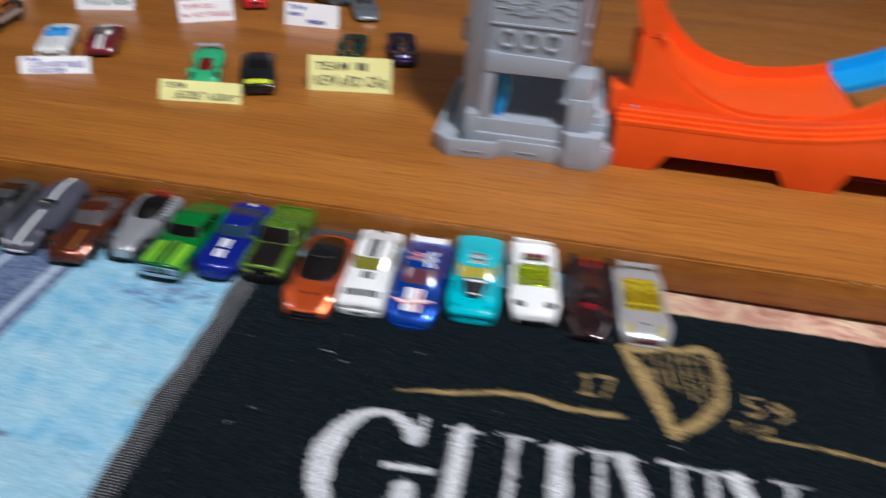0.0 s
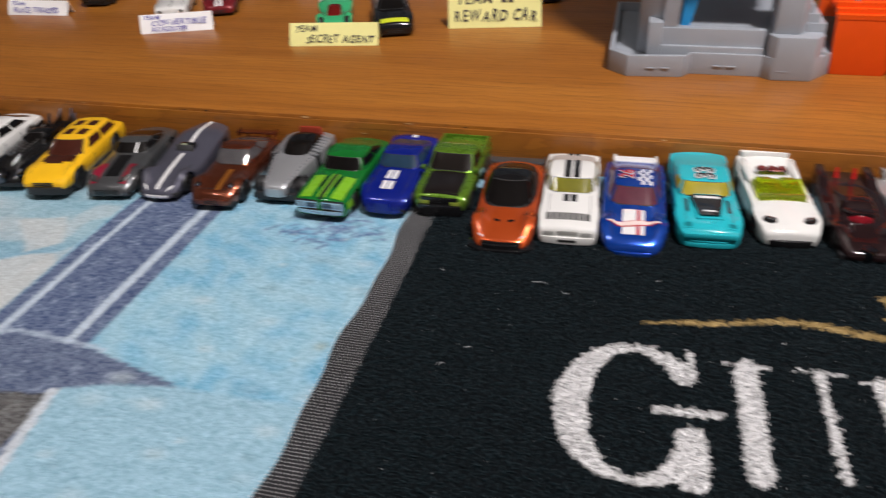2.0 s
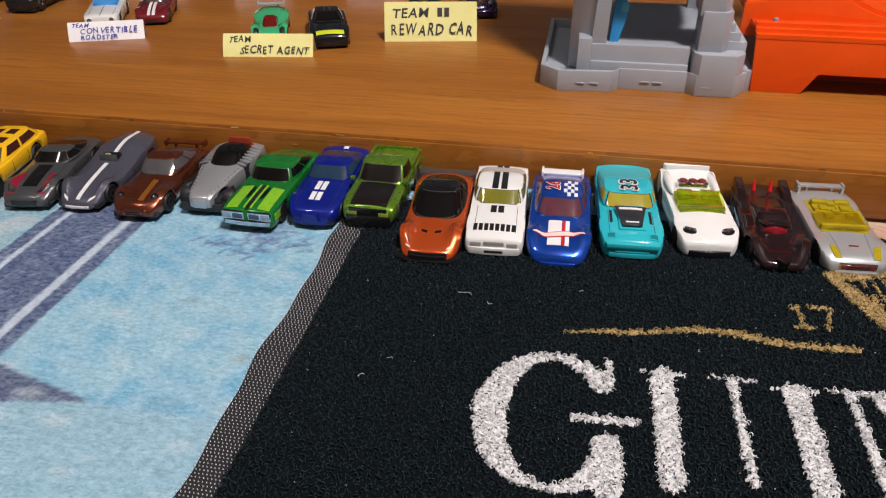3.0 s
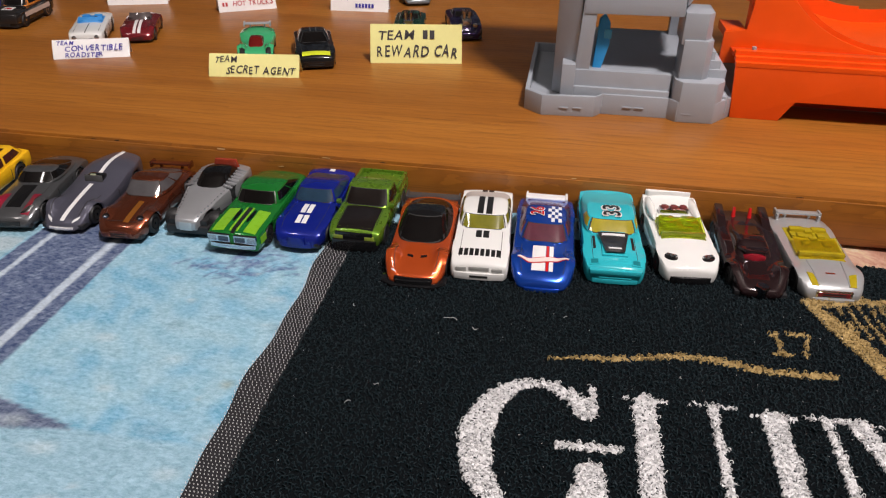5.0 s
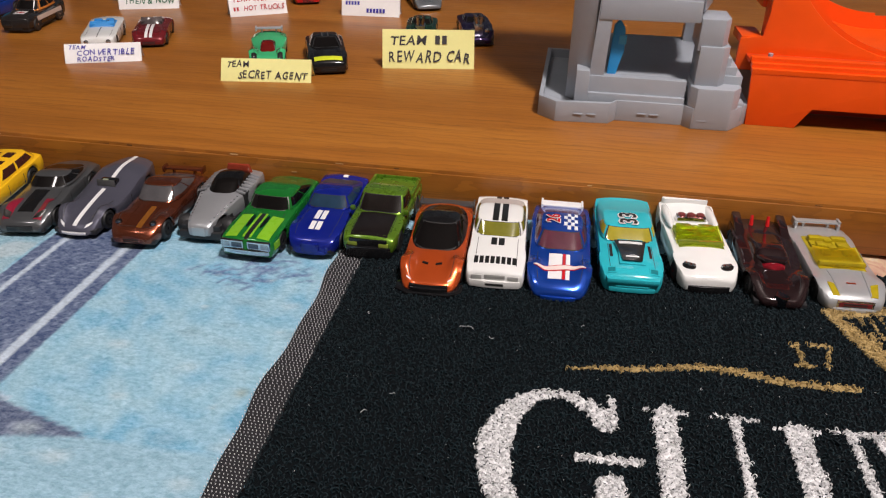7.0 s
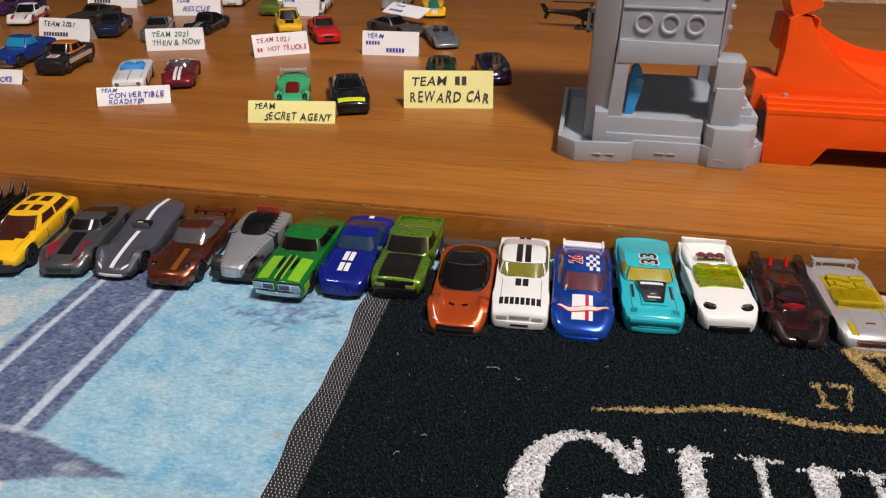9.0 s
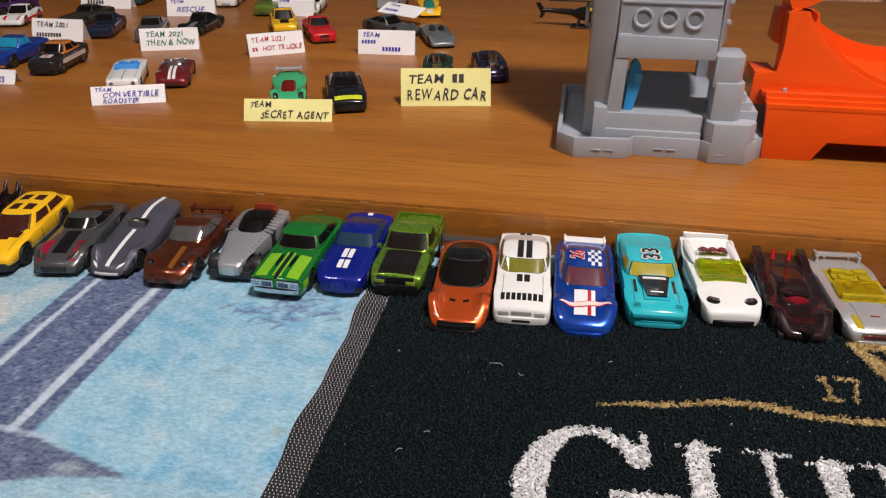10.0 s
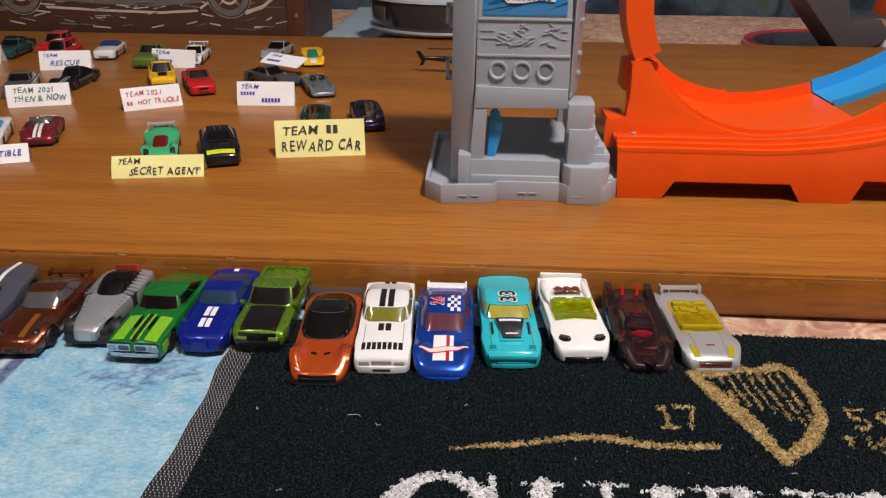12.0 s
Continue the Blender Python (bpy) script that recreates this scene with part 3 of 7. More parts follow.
def woven(strokes, mat, name, seed, step=0.0007, lift=0.0009, ragged=0.0005):
    """Raised terry loops that fill polylines of given half-widths."""
    strokes = [([(x, y - 0.0042) for x, y in s], w) for s, w in strokes]
    xs = [p[0] for s, _ in strokes for p in s]
    ys = [p[1] for s, _ in strokes for p in s]
    pad = max(w if not isinstance(w, (list, tuple)) else max(w) for _, w in strokes) + 0.002
    X, Y = np.meshgrid(np.arange(min(xs) - pad, max(xs) + pad, step), np.arange(min(ys) - pad, max(ys) + pad, step))
    r = np.random.default_rng(seed)
    jx, jy = r.normal(0, ragged, X.shape), r.normal(0, ragged, X.shape)
    inside = np.zeros(X.shape, bool)
    for pts, w in strokes:
        ws = w if isinstance(w, (list, tuple)) else [w] * len(pts)
        for (ax, ay), (bx, by), wa, wb in zip(pts, pts[1:], ws, ws[1:]):
            dx, dy = bx - ax, by - ay
            t = np.clip(((X + jx - ax) * dx + (Y + jy - ay) * dy) / (dx * dx + dy * dy + 1e-12), 0, 1)
            inside |= np.hypot(X + jx - ax - t * dx, Y + jy - ay - t * dy) < wa + (wb - wa) * t
    Z = BT + lift + waves(X, Y, 6, 0.0005, 45) + r.normal(0, 0.0004, X.shape)
    near = np.zeros((X.shape[0] + 2, X.shape[1] + 2), bool)
    near[1:-1, 1:-1] = inside
    core = near[:-2, 1:-1] & near[2:, 1:-1] & near[1:-1, :-2] & near[1:-1, 2:] & inside
    Z = np.where(core, Z, BT - 0.001)
    cells = inside[:-1, :-1] & inside[:-1, 1:] & inside[1:, 1:] & inside[1:, :-1]
    idx = -np.ones(X.shape, int)
    used = np.zeros(X.shape, bool)
    for a in (slice(0, -1), slice(1, None)):
        for b in (slice(0, -1), slice(1, None)):
            used[a, b] |= cells
    idx[used] = np.arange(used.sum())
    v = np.stack([X[used], Y[used], Z[used]], -1)
    f = np.stack([idx[:-1, :-1], idx[:-1, 1:], idx[1:, 1:], idx[1:, :-1]], -1)[cells]
    me = bpy.data.meshes.new(name)
    me.from_pydata(v.tolist(), [], f.tolist())
    me.shade_smooth()
    ob = part(name, me, mat, bar_towel)
    # loops over the shape
    pick = core & (r.random(X.shape) < 0.42)
    yarn_loops(X[pick] + jx[pick], Y[pick] + jy[pick], Z[pick] - 0.0003, seed + 300, 0.0013, 0.0011, 0.00021, mat, "terry_nap", ob, 0.2)
    return ob


def arc(cx, cy, rx, ry, a0, a1, n=24):
    return [(cx + rx * math.cos(radians(a)), cy + ry * math.sin(radians(a))) for a in steps(a0, a1, n)]


# the big woven word as plain shapes: an open ring and a row of upright bars
ring_w = [0.0022 + 0.0048 * abs(math.sin(radians(a - 90) / 1.0)) ** 1.3 for a in steps(38, 318, 24)]
woven([(arc(0.0430, -0.1885, 0.0225, 0.0335, 38, 318), ring_w), ([(0.0635, -0.154), (0.0645, -0.166)], 0.0022), ([(0.0625, -0.2), (0.0625, -0.218)], 0.0062), ([(0.051, -0.1875), (0.0725, -0.1865)], 0.0025)], M_WHITE_TERRY, "woven_ring", 1)
for k, (x, w, top, bottom, slant) in enumerate(((0.0838, 0.0052, -0.1585, -0.212, 0.0), (0.1101, 0.0026, -0.157, -0.208, 0.0), (0.1325, 0.0054, -0.1592, -0.212, 0.0), (0.1525, 0.0026, -0.1575, -0.212, 0.0), (0.1640, 0.0052, -0.158, -0.212, 0.018), (0.1905, 0.0026, -0.157, -0.212, 0.0), (0.2060, 0.0026, -0.158, -0.212, 0.0), (0.2175, 0.0052, -0.158, -0.212, 0.018), (0.243, 0.0026, -0.157, -0.212, 0.0))):
    strokes = [([(x, top), (x + slant, bottom)], w), ([(x - 0.0085, top + 0.0012), (x + 0.0085, top + 0.0016)], 0.0014)]
    woven(strokes, M_WHITE_TERRY, "woven_bar", 20 + k)
woven([([(0.0455, -0.1375), (0.062, -0.1345), (0.078, -0.1322), (0.1, -0.1262), (0.116, -0.1256), (0.132, -0.1292), (0.15, -0.1300), (0.1625, -0.1288)], [0.001, 0.0021, 0.0019, 0.0026, 0.0026, 0.0023, 0.0023, 0.0023])], M_GOLD_TERRY, "woven_line", 40)
woven([([(0.236, -0.1270), (0.262, -0.1275), (0.29, -0.131), (0.33, -0.135)], 0.0017)], M_GOLD_TERRY, "woven_line", 41)
# harp-like emblem as a plain outline
woven([([(0.1655, -0.0722), (0.175, -0.072), (0.19, -0.0665), (0.2, -0.067), (0.212, -0.0625), (0.2165, -0.0665)], [0.0032, 0.004, 0.0034, 0.003, 0.0036, 0.0036]),
       ([(0.1655, -0.0722), (0.176, -0.095), (0.184, -0.115), (0.1895, -0.1365)], [0.0034, 0.0058, 0.0052, 0.0034]),
       ([(0.2165, -0.0665), (0.2195, -0.085), (0.2175, -0.105), (0.206, -0.122), (0.1895, -0.1365)], [0.0036, 0.003, 0.0034, 0.0042, 0.0036])], M_GOLD_TERRY, "woven_emblem", 42)
for k in range(7):
    a = 0.178 + 0.0052 * k
    woven([([(a, -0.074 + 0.001 * k), (a + 0.004, -0.094 - 0.0035 * k)], 0.0013)], M_GOLD_TERRY, "woven_string", 50 + k)
woven([([(0.1422, -0.1035), (0.1455, -0.1005), (0.1452, -0.1165)], 0.0015), ([(0.1412, -0.117), (0.1495, -0.1165)], 0.00145)], M_GOLD_TERRY, "woven_numeral", 60)
woven([([(0.1505, -0.1012), (0.1592, -0.1), (0.1545, -0.1165)], 0.00145)], M_GOLD_TERRY, "woven_numeral", 61)
woven([([(0.239, -0.097), (0.232, -0.0975), (0.2315, -0.104), (0.237, -0.1045), (0.2385, -0.109), (0.2335, -0.1125), (0.2305, -0.111)], 0.00145)], M_GOLD_TERRY, "woven_numeral", 62)
woven([([(0.252, -0.103), (0.2485, -0.0985), (0.244, -0.101), (0.2455, -0.106), (0.2505, -0.106), (0.2525, -0.102), (0.2515, -0.1095), (0.247, -0.1135)], 0.00145)], M_GOLD_TERRY, "woven_numeral", 63)
woven([([(0.2185, -0.1185), (0.2285, -0.118)], 0.0011), ([(0.2235, -0.119), (0.2235, -0.1265)], 0.0011), ([(0.2315, -0.1265), (0.232, -0.1185), (0.236, -0.1235), (0.24, -0.1185), (0.241, -0.127)], 0.0011)], M_GOLD_TERRY, "woven_mark", 64)
# tiny pale fibres caught in the black nap
flecks = bmesh.new()
fr = random.Random(31)
for k in range(300):
    x, y, a, l = fr.uniform(-0.058, 0.28), fr.uniform(-0.29, -0.07), fr.uniform(0, 3.14), fr.choice((0.0002, 0.0003, 0.0006))
    rod((x, y, BT + 0.0013), (x + l * math.cos(a), y + l * math.sin(a), BT + 0.0014), 0.00007, flecks, 4)
tagged(part("lint_flecks", flecks, M_WHITE_TERRY, bar_towel), kind="stuff")
# stray lint on the black towel
for k, (x, y, a, big) in enumerate(((0.0, -0.1240, 0.2, 1.0), (0.0125, -0.1275, 2.9, 0.45), (0.052, -0.112, 1.0, 0.3), (-0.03, -0.185, 1.3, 0.5), (-0.022, -0.173, 0.6, 0.35), (0.1, -0.146, 2.0, 0.25), (0.19, -0.15, 0.4, 0.4), (-0.045, -0.12, 2.4, 0.3))):
    cu = None
    pts = [(x + 0.0034 * big * math.cos(a + q), y + 0.0024 * big * math.sin(a + q), BT + 0.0016 + 0.0003 * math.sin(3 * q)) for q in steps(0, 2.4, 7)]
    for p, q in zip(pts, pts[1:]):
        cu = rod(p, q, 0.00013, cu, 5)
    tagged(part("lint", cu, M_WHITE_TERRY), "curled white lint thread lying on black towel", "lint")

# ---- toy cars ----
def curve_at(keys, s):
    """A smooth height along the car, through (place, value) keys."""
    if s <= keys[0][0]:
        return keys[0][1]
    for i in range(len(keys) - 1):
        (a, p), (b, q) = keys[i], keys[i + 1]
        if s <= b:
            def slope(k):
                if 0 < k < len(keys) - 1:
                    l = (keys[k][1] - keys[k - 1][1]) / (keys[k][0] - keys[k - 1][0])
                    r = (keys[k + 1][1] - keys[k][1]) / (keys[k + 1][0] - keys[k][0])
                    return 0.0 if l * r <= 0 else 2 * l * r / (l + r)
                return (q - p) / (b - a)
            h, t = b - a, (s - a) / (b - a)
            m0, m1 = slope(i) * h, slope(i + 1) * h
            return (2 * t**3 - 3 * t**2 + 1) * p + (t**3 - 2 * t**2 + t) * m0 + (3 * t**2 - 2 * t**3) * q + (t**3 - t**2) * m1
    return keys[-1][1]


MM = 0.001
WHEELS = {}


def wheel_meshes(r, w, spokes):
    key = (r, w, spokes)
    if key not in WHEELS:
        tyre = bm_to(lathe([(r * 0.62, w * 0.5), (r * 0.9, w * 0.5), (r, w * 0.34), (r, -w * 0.34), (r * 0.9, -w * 0.5), (r * 0.62, -w * 0.5)], 22), "tyre", 40)
        rim = lathe([(r * 0.66, w * 0.36), (r * 0.66, w * 0.5), (r * 0.56, w * 0.5), (r * 0.52, w * 0.38), (r * 0.5, w * 0.34)], 22)
        for i in range(spokes):
            box(w * 0.3, w * 0.47, -r * 0.09, r * 0.09, 0, r * 0.56, 0, rim, m=Matrix.Rotation(2 * math.pi * i / spokes, 4, "X"))
        lathe([(r * 0.16, w * 0.3), (r * 0.16, w * 0.5), (r * 0.05, w * 0.52)], 10, bm=rim)
        rim = bm_to(rim, "rim", 40)
        WHEELS[key] = tyre, rim
    return WHEELS[key]


class Shell:
    """The painted lower body: widths and heights along its length, nose towards -y."""

    def __init__(self, L, W, keys, nose=(0.80, 0.22), tail=(0.88, 0.12), crown=1.6, sill=2.6, wheels=(0.19, 0.79), arch=6.6, wr=5.4, waist=0.0, taper=1.0):
        self.taper = taper
        self.L, self.W, self.keys, self.nose, self.tail, self.crown = L, W, keys, nose, tail, crown
        self.sill, self.wheels, self.arch, self.wr, self.waist = sill, wheels, arch, wr, waist

    def half(self, s):
        k = 1.0
        f, r = self.nose
        if s < r:
            k = f + (1 - f) * math.sqrt(max(0.0, 1 - ((r - s) / r) ** 2))
        f, r = self.tail
        if s > 1 - r:
            k = min(k, f + (1 - f) * math.sqrt(max(0.0, 1 - ((s - 1 + r) / r) ** 2)))
        k *= self.taper + (1 - self.taper) * min(1.0, s / 0.62)
        return self.W / 2 * k * (1 - self.waist * math.exp(-((s - 0.48) / 0.13) ** 2))

    def top(self, s):
        return curve_at(self.keys, s)

    def point(self, x, s):
        """On the upper side, x in mm across."""
        w = self.half(s) * 0.95
        f = min(1.0, abs(x) / w)
        return Vector((x, (s - 0.5) * self.L, self.skin(f, s, self.top(s)))) * MM

    def fender(self, s):
        """How far the wings rise over the wheels."""
        need = 2 * self.wr + 1.3 - (self.top(s) - self.crown)
        return max(0.0, need) * min(1.0, sum(math.exp(-((s - c) * self.L / 7.5) ** 2) for c in self.wheels))

    def skin(self, f, s, zt):
        k = min(1.0, max(0.0, (f - 0.42) / 0.4))
        return zt - self.crown * f**2.4 + self.fender(s) * k * k * (3 - 2 * k)

    def bottom(self, s):
        z = self.sill
        for c in self.wheels:
            d = abs(s - c) * self.L
            if d < self.arch:
                z = max(z, self.wr + math.sqrt(self.arch**2 - d * d) - 0.4)
        return z

    def mesh(self):
        bm = bmesh.new()
        ss = set(steps(0, 1, 40))
        for c in self.wheels:
            ss |= {c + k * self.arch / self.L for k in (-1.01, -0.99, -0.9, -0.7, -0.4, 0, 0.4, 0.7, 0.9, 0.99, 1.01)}
        ss |= {0.006, 0.014, 0.986, 0.994}
        ss = sorted(s for s in ss if 0 <= s <= 1)
        rows = []
        for s in ss:
            end = min(s, 1 - s) * self.L
            e = max(0.0, 1 - end / 1.3) if end < 1.3 else 0.0
            pull = 1 - 0.03 * e * e
            w, zt = self.half(s) * pull, self.top(s) - 0.9 * e * e
            zs = self.skin(1.0, s, zt)
            zb = min(self.bottom(s), zs - 0.5) + 0.4 * e
            half = [(0.93 * w, zb), (0.985 * w, zb + 0.25 * (zs - zb)), (w, zb + 0.55 * (zs - zb)), (0.985 * w, zb + 0.87 * (zs - zb)), (0.95 * w, zs)]
            for f in (0.92, 0.82, 0.72, 0.62, 0.5, 0.3):
                half.append((f * 0.95 * w, self.skin(f, s, zt)))
            pts = half + [(0.0, zt)] + [(-x, z) for x, z in reversed(half)]
            rows.append([bm.verts.new(Vector((x, (s - 0.5) * self.L, z)) * MM) for x, z in pts])
        for a, b in zip(rows, rows[1:]):
            for i in range(len(a) - 1):
                bm.faces.new((a[i], a[i + 1], b[i + 1], b[i]))
        bm.faces.new(rows[0])
        bm.faces.new(rows[-1][::-1])
        bmesh.ops.recalc_face_normals(bm, faces=bm.faces[:])
        return bm


class Cabin:
    """The greenhouse: a rounded frustum from the belt line to the roof."""

    def __init__(self, sh, y, zr, wb=0.88, wt=0.68, n=4.5, crown=0.9, sink=0.6):
        L = sh.L
        self.y1, self.y2, self.y3, self.y4 = [(k - 0.5) * L for k in y]
        self.wb, self.wt, self.zr, self.n, self.crown = sh.W / 2 * wb, sh.W / 2 * wt, zr, n, crown
        self.zf, self.zb = sh.top(y[0]) - sink, sh.top(y[3]) - sink

    def frame_at(self, v):
        yf, yr = self.y1 + (self.y2 - self.y1) * v, self.y4 + (self.y3 - self.y4) * v
        return (yf + yr) / 2, (yr - yf) / 2, self.wb + (self.wt - self.wb) * v + 1.2 * v * (1 - v)

    def at(self, x, y, v):
        k = (y - self.y1) / (self.y4 - self.y1)
        z0 = self.zf + (self.zb - self.zf) * min(1, max(0, k))
        return Vector((x, y, z0 + (self.zr - z0) * v)) * MM

    def front(self, a, v, sign=-1):
        yc, hl, hw = self.frame_at(v)
        return self.at(hw * a, yc + sign * hl * (1 - abs(a) ** self.n) ** (1 / self.n), v)

    def side(self, b, v, sign=1):
        yc, hl, hw = self.frame_at(v)
        return self.at(sign * hw * (1 - abs(b) ** self.n) ** (1 / self.n), yc + hl * b, v)

    def roof(self, a, b):
        yc, hl, hw = self.frame_at(1.0)
        rho = min(1.0, (abs(a) ** self.n + abs(b) ** self.n) ** (1 / self.n))
        return Vector((hw * a, yc + hl * b, self.zr + self.crown * (1 - rho**2))) * MM

    def mesh(self):
        bm = bmesh.new()
        N = 36
        rows = []
        for v in (0, 0.25, 0.5, 0.75, 0.92, 1.0):
            yc, hl, hw = self.frame_at(v)
            row = []
            for i in range(N):
                t = 2 * math.pi * (i + 0.5) / N
                c, s = math.cos(t), math.sin(t)
                row.append(bm.verts.new(self.at(hw * math.copysign(abs(c) ** (2 / self.n), c), yc + hl * math.copysign(abs(s) ** (2 / self.n), s), v)))
            rows.append(row)
        for k in (0.92, 0.7, 0.4, 0.12):
            row = []
            for i in range(N):
                t = 2 * math.pi * (i + 0.5) / N
                c, s = math.cos(t), math.sin(t)
                row.append(bm.verts.new(self.roof(k * math.copysign(abs(c) ** (2 / self.n), c), k * math.copysign(abs(s) ** (2 / self.n), s))))
            rows.append(row)
        for a, b in zip(rows, rows[1:]):
            for i in range(N):
                bm.faces.new((a[i], a[(i + 1) % N], b[(i + 1) % N], b[i]))
        bm.faces.new(rows[-1])
        bmesh.ops.recalc_face_normals(bm, faces=bm.faces[:])
        return bm


def toy_car(label, m, L=74, W=30, keys=((0, 11), (0.08, 13), (0.36, 14.6), (0.8, 15.4), (1, 13.6)), body=None, cab=(0.38, 0.48, 0.7, 0.86), roof=22.5,
            wb=0.88, wt=0.68, cab_mat=None, glass=M_DARKGLASS, nose=(0.8, 0.22), tail=(0.88, 0.12), crown=1.5, sill=2.6, wheels=(0.19, 0.79), wr=5.4, rim=M_CHROME,
            base=M_BASE, lights=None, light_mat=M_CHROME, grille=None, bumper=None, decals=(), roof_decals=(), wing=None, scoop=None, side_glass=((-0.78, 0.02), (0.1, 0.74)),
            rear_glass=True, front_glass=0.8, exhaust=False, pile=0.0, extra=None, sides=(), tyre=M_TYRE, tyre_w=4.6, spokes=5, waist=0.0, n=4.5, taper=1.0, seams=True, open_top=None, frame_mat=None, intake=True):
    frame_mat = frame_mat or M_GAP
    car = thing("toy_car", label, "toy car", "toy cars", m)
    sh = Shell(L, W * 0.99, keys, nose, tail, crown, sill, wheels, wr + 1.1, wr, waist, taper)
    part("body", sh.mesh(), body, car)
    y0 = -L / 2
    # floor pan and the dark fill between the wheels
    b = box(-0.40 * W * MM, 0.40 * W * MM, (y0 + 1.5) * MM, (L / 2 - 1.5) * MM, 1.7 * MM, min(sill + 1.8, 6) * MM, 0.0005)
    low = min(sh.top(s) for s in steps(0.05, 0.95, 12)) - crown - 1.2
    box(-0.36 * W * MM, 0.36 * W * MM, (y0 + 0.05 * L) * MM, (0.45 * L) * MM, 3 * MM, low * MM, 0.0003, b)
    part("chassis", b, base, car)
    cb = None
    if cab:
        cb = Cabin(sh, cab, roof, wb, wt, n)
        part("roof", cb.mesh(), cab_mat or body, car)
        if glass is not None:
            a = front_glass
            part("windshield_frame", grid_patch(lambda u, v: cb.front(u, v), steps(-a - 0.05, a + 0.05, 10), steps(0.05, 0.97, 6), 0.00006), frame_mat, car)
            part("windshield", grid_patch(lambda u, v: cb.front(u, v), steps(-a, a, 10), steps(0.1, 0.93, 6), 0.00016), glass, car)
            if rear_glass:
                part("rear_window", grid_patch(lambda u, v: cb.front(-u, v, 1), steps(-a, a, 10), steps(0.15, 0.9, 5)), glass, car)
            for sgn in (1, -1):
                for lo, hi in side_glass:
                    part("side_window", grid_patch(lambda u, v: cb.side(u * sgn, v, sgn), [k * sgn for k in (steps(lo, hi, 6) if sgn > 0 else steps(hi, lo, 6))], steps(0.22, 0.88, 4)), glass, car)
    tm, rm = wheel_meshes(wr * MM, tyre_w * MM, spokes)
    for s in wheels:
        for sgn in (1, -1):
            wx = ((W / 2 if taper < 1 else min(W / 2, sh.half(s))) - tyre_w / 2 - (0.25 if taper == 1 else -0.2)) * sgn
            pose_w = Matrix.Translation(Vector((wx, (s - 0.5) * L, wr)) * MM)
            if sgn < 0:
                pose_w = pose_w @ Matrix.Rotation(math.pi, 4, "Z")
            t = part("tyre", tm if not tm.materials or tm.materials[0] == tyre else tm.copy(), tyre, car, m=pose_w)
            part("rim", rm if not rm.materials or rm.materials[0] == rim else remat(rm, rim), rim, t)
    for mat, x0, x1, s0, s1 in decals:
        part("stripe", grid_patch(lambda u, v: sh.point(u, v), steps(x0, x1, 6), steps(s0, s1, 12), 0.00010), mat, car)
    if cb:
        for mat, a0, a1, b0, b1 in roof_decals:
            part("roof_stripe", grid_patch(lambda u, v: cb.roof(u, v), steps(a0, a1, 4), steps(b0, b1, 8), 0.00010), mat, car)
    for mat, s0, s1, z0, z1 in sides:
        for sgn in (1, -1):
            part("side_stripe", grid_patch(lambda u, v: Vector((sgn * (sh.half(u) + 0.05), (u - 0.5) * L, v)) * MM, steps(s0, s1, 8) if sgn > 0 else steps(s1, s0, 8), steps(z0, z1, 2), 0.0001), mat, car)
    zn = sh.top(0)
    w0 = sh.half(0.0)
    if lights == "round":
        for sgn in (1, -1):
            part("headlight", lathe([(1.7 * MM, 0.0008), (1.9 * MM, -0.0003), (1.3 * MM, -0.0006), (0.4 * MM, -0.0007)], 16, "y", m=Matrix.Translation(Vector((sgn * w0 * 0.72, y0, zn - 3.0)) * MM)), light_mat, car)
    elif lights == "rect":
        for sgn in (1, -1):
            part("headlight", box((sgn * w0 * 0.66 - 2.6) * MM, (sgn * w0 * 0.66 + 2.6) * MM, (y0 - 0.35) * MM, (y0 + 1.2) * MM, (zn - 4.0) * MM, (zn - 1.6) * MM, 0.0003), light_mat, car)
    elif lights == "slit":
        for sgn in (1, -1):
            xs = steps(0.62, 0.93, 4)
            part("headlight", grid_patch(lambda u, v: sh.point(sgn * u * sh.half(v) * 0.93, v + 0.09 * (u - 0.6)), xs if sgn > 0 else xs[::-1], steps(0.018, 0.045, 4), 0.00015), light_mat, car)
    elif lights == "wedge":
        for sgn in (1, -1):
            xs = steps(0.55, 0.92, 4)
            part("headlight", grid_patch(lambda u, v: sh.point(sgn * u * sh.half(v) * 0.93, v + 0.05 * u), xs if sgn > 0 else xs[::-1], steps(0.025, 0.085, 4), 0.00015), light_mat, car)
    if intake and zn > 7.5 and not (bumper and bumper[2] > 7.5):
        z0 = bumper[2] + 0.2 if bumper else 3.0
        for k in range(2):
            part("intake_slot", box(-w0 * 0.5 * MM, w0 * 0.5 * MM, (y0 - 0.18 - (bumper[3] * 0.3 if bumper else 0)) * MM, (y0 + 1.0) * MM, (z0 + 0.5 + 1.3 * k) * MM, (z0 + 1.2 + 1.3 * k) * MM, 0.0001), M_GAP, car)
    if grille:
        mat, hw, z0, z1 = grille
        part("grille", box(-hw * MM, hw * MM, (y0 - 0.3) * MM, (y0 + 1.2) * MM, z0 * MM, z1 * MM, 0.0003), mat, car)
    if bumper:
        mat, z0, z1, out = bumper
        pts = [(-w0 - 0.6, y0 + 2.6), (-w0 * 0.9, y0 + 0.2 - out), (-w0 * 0.4, y0 - 0.5 - out), (w0 * 0.4, y0 - 0.5 - out), (w0 * 0.9, y0 + 0.2 - out), (w0 + 0.6, y0 + 2.6)]
        part("bumper", prism([(x * MM, y * MM) for x, y in pts], z0 * MM, z1 * MM, "z", 0.0003), mat, car)
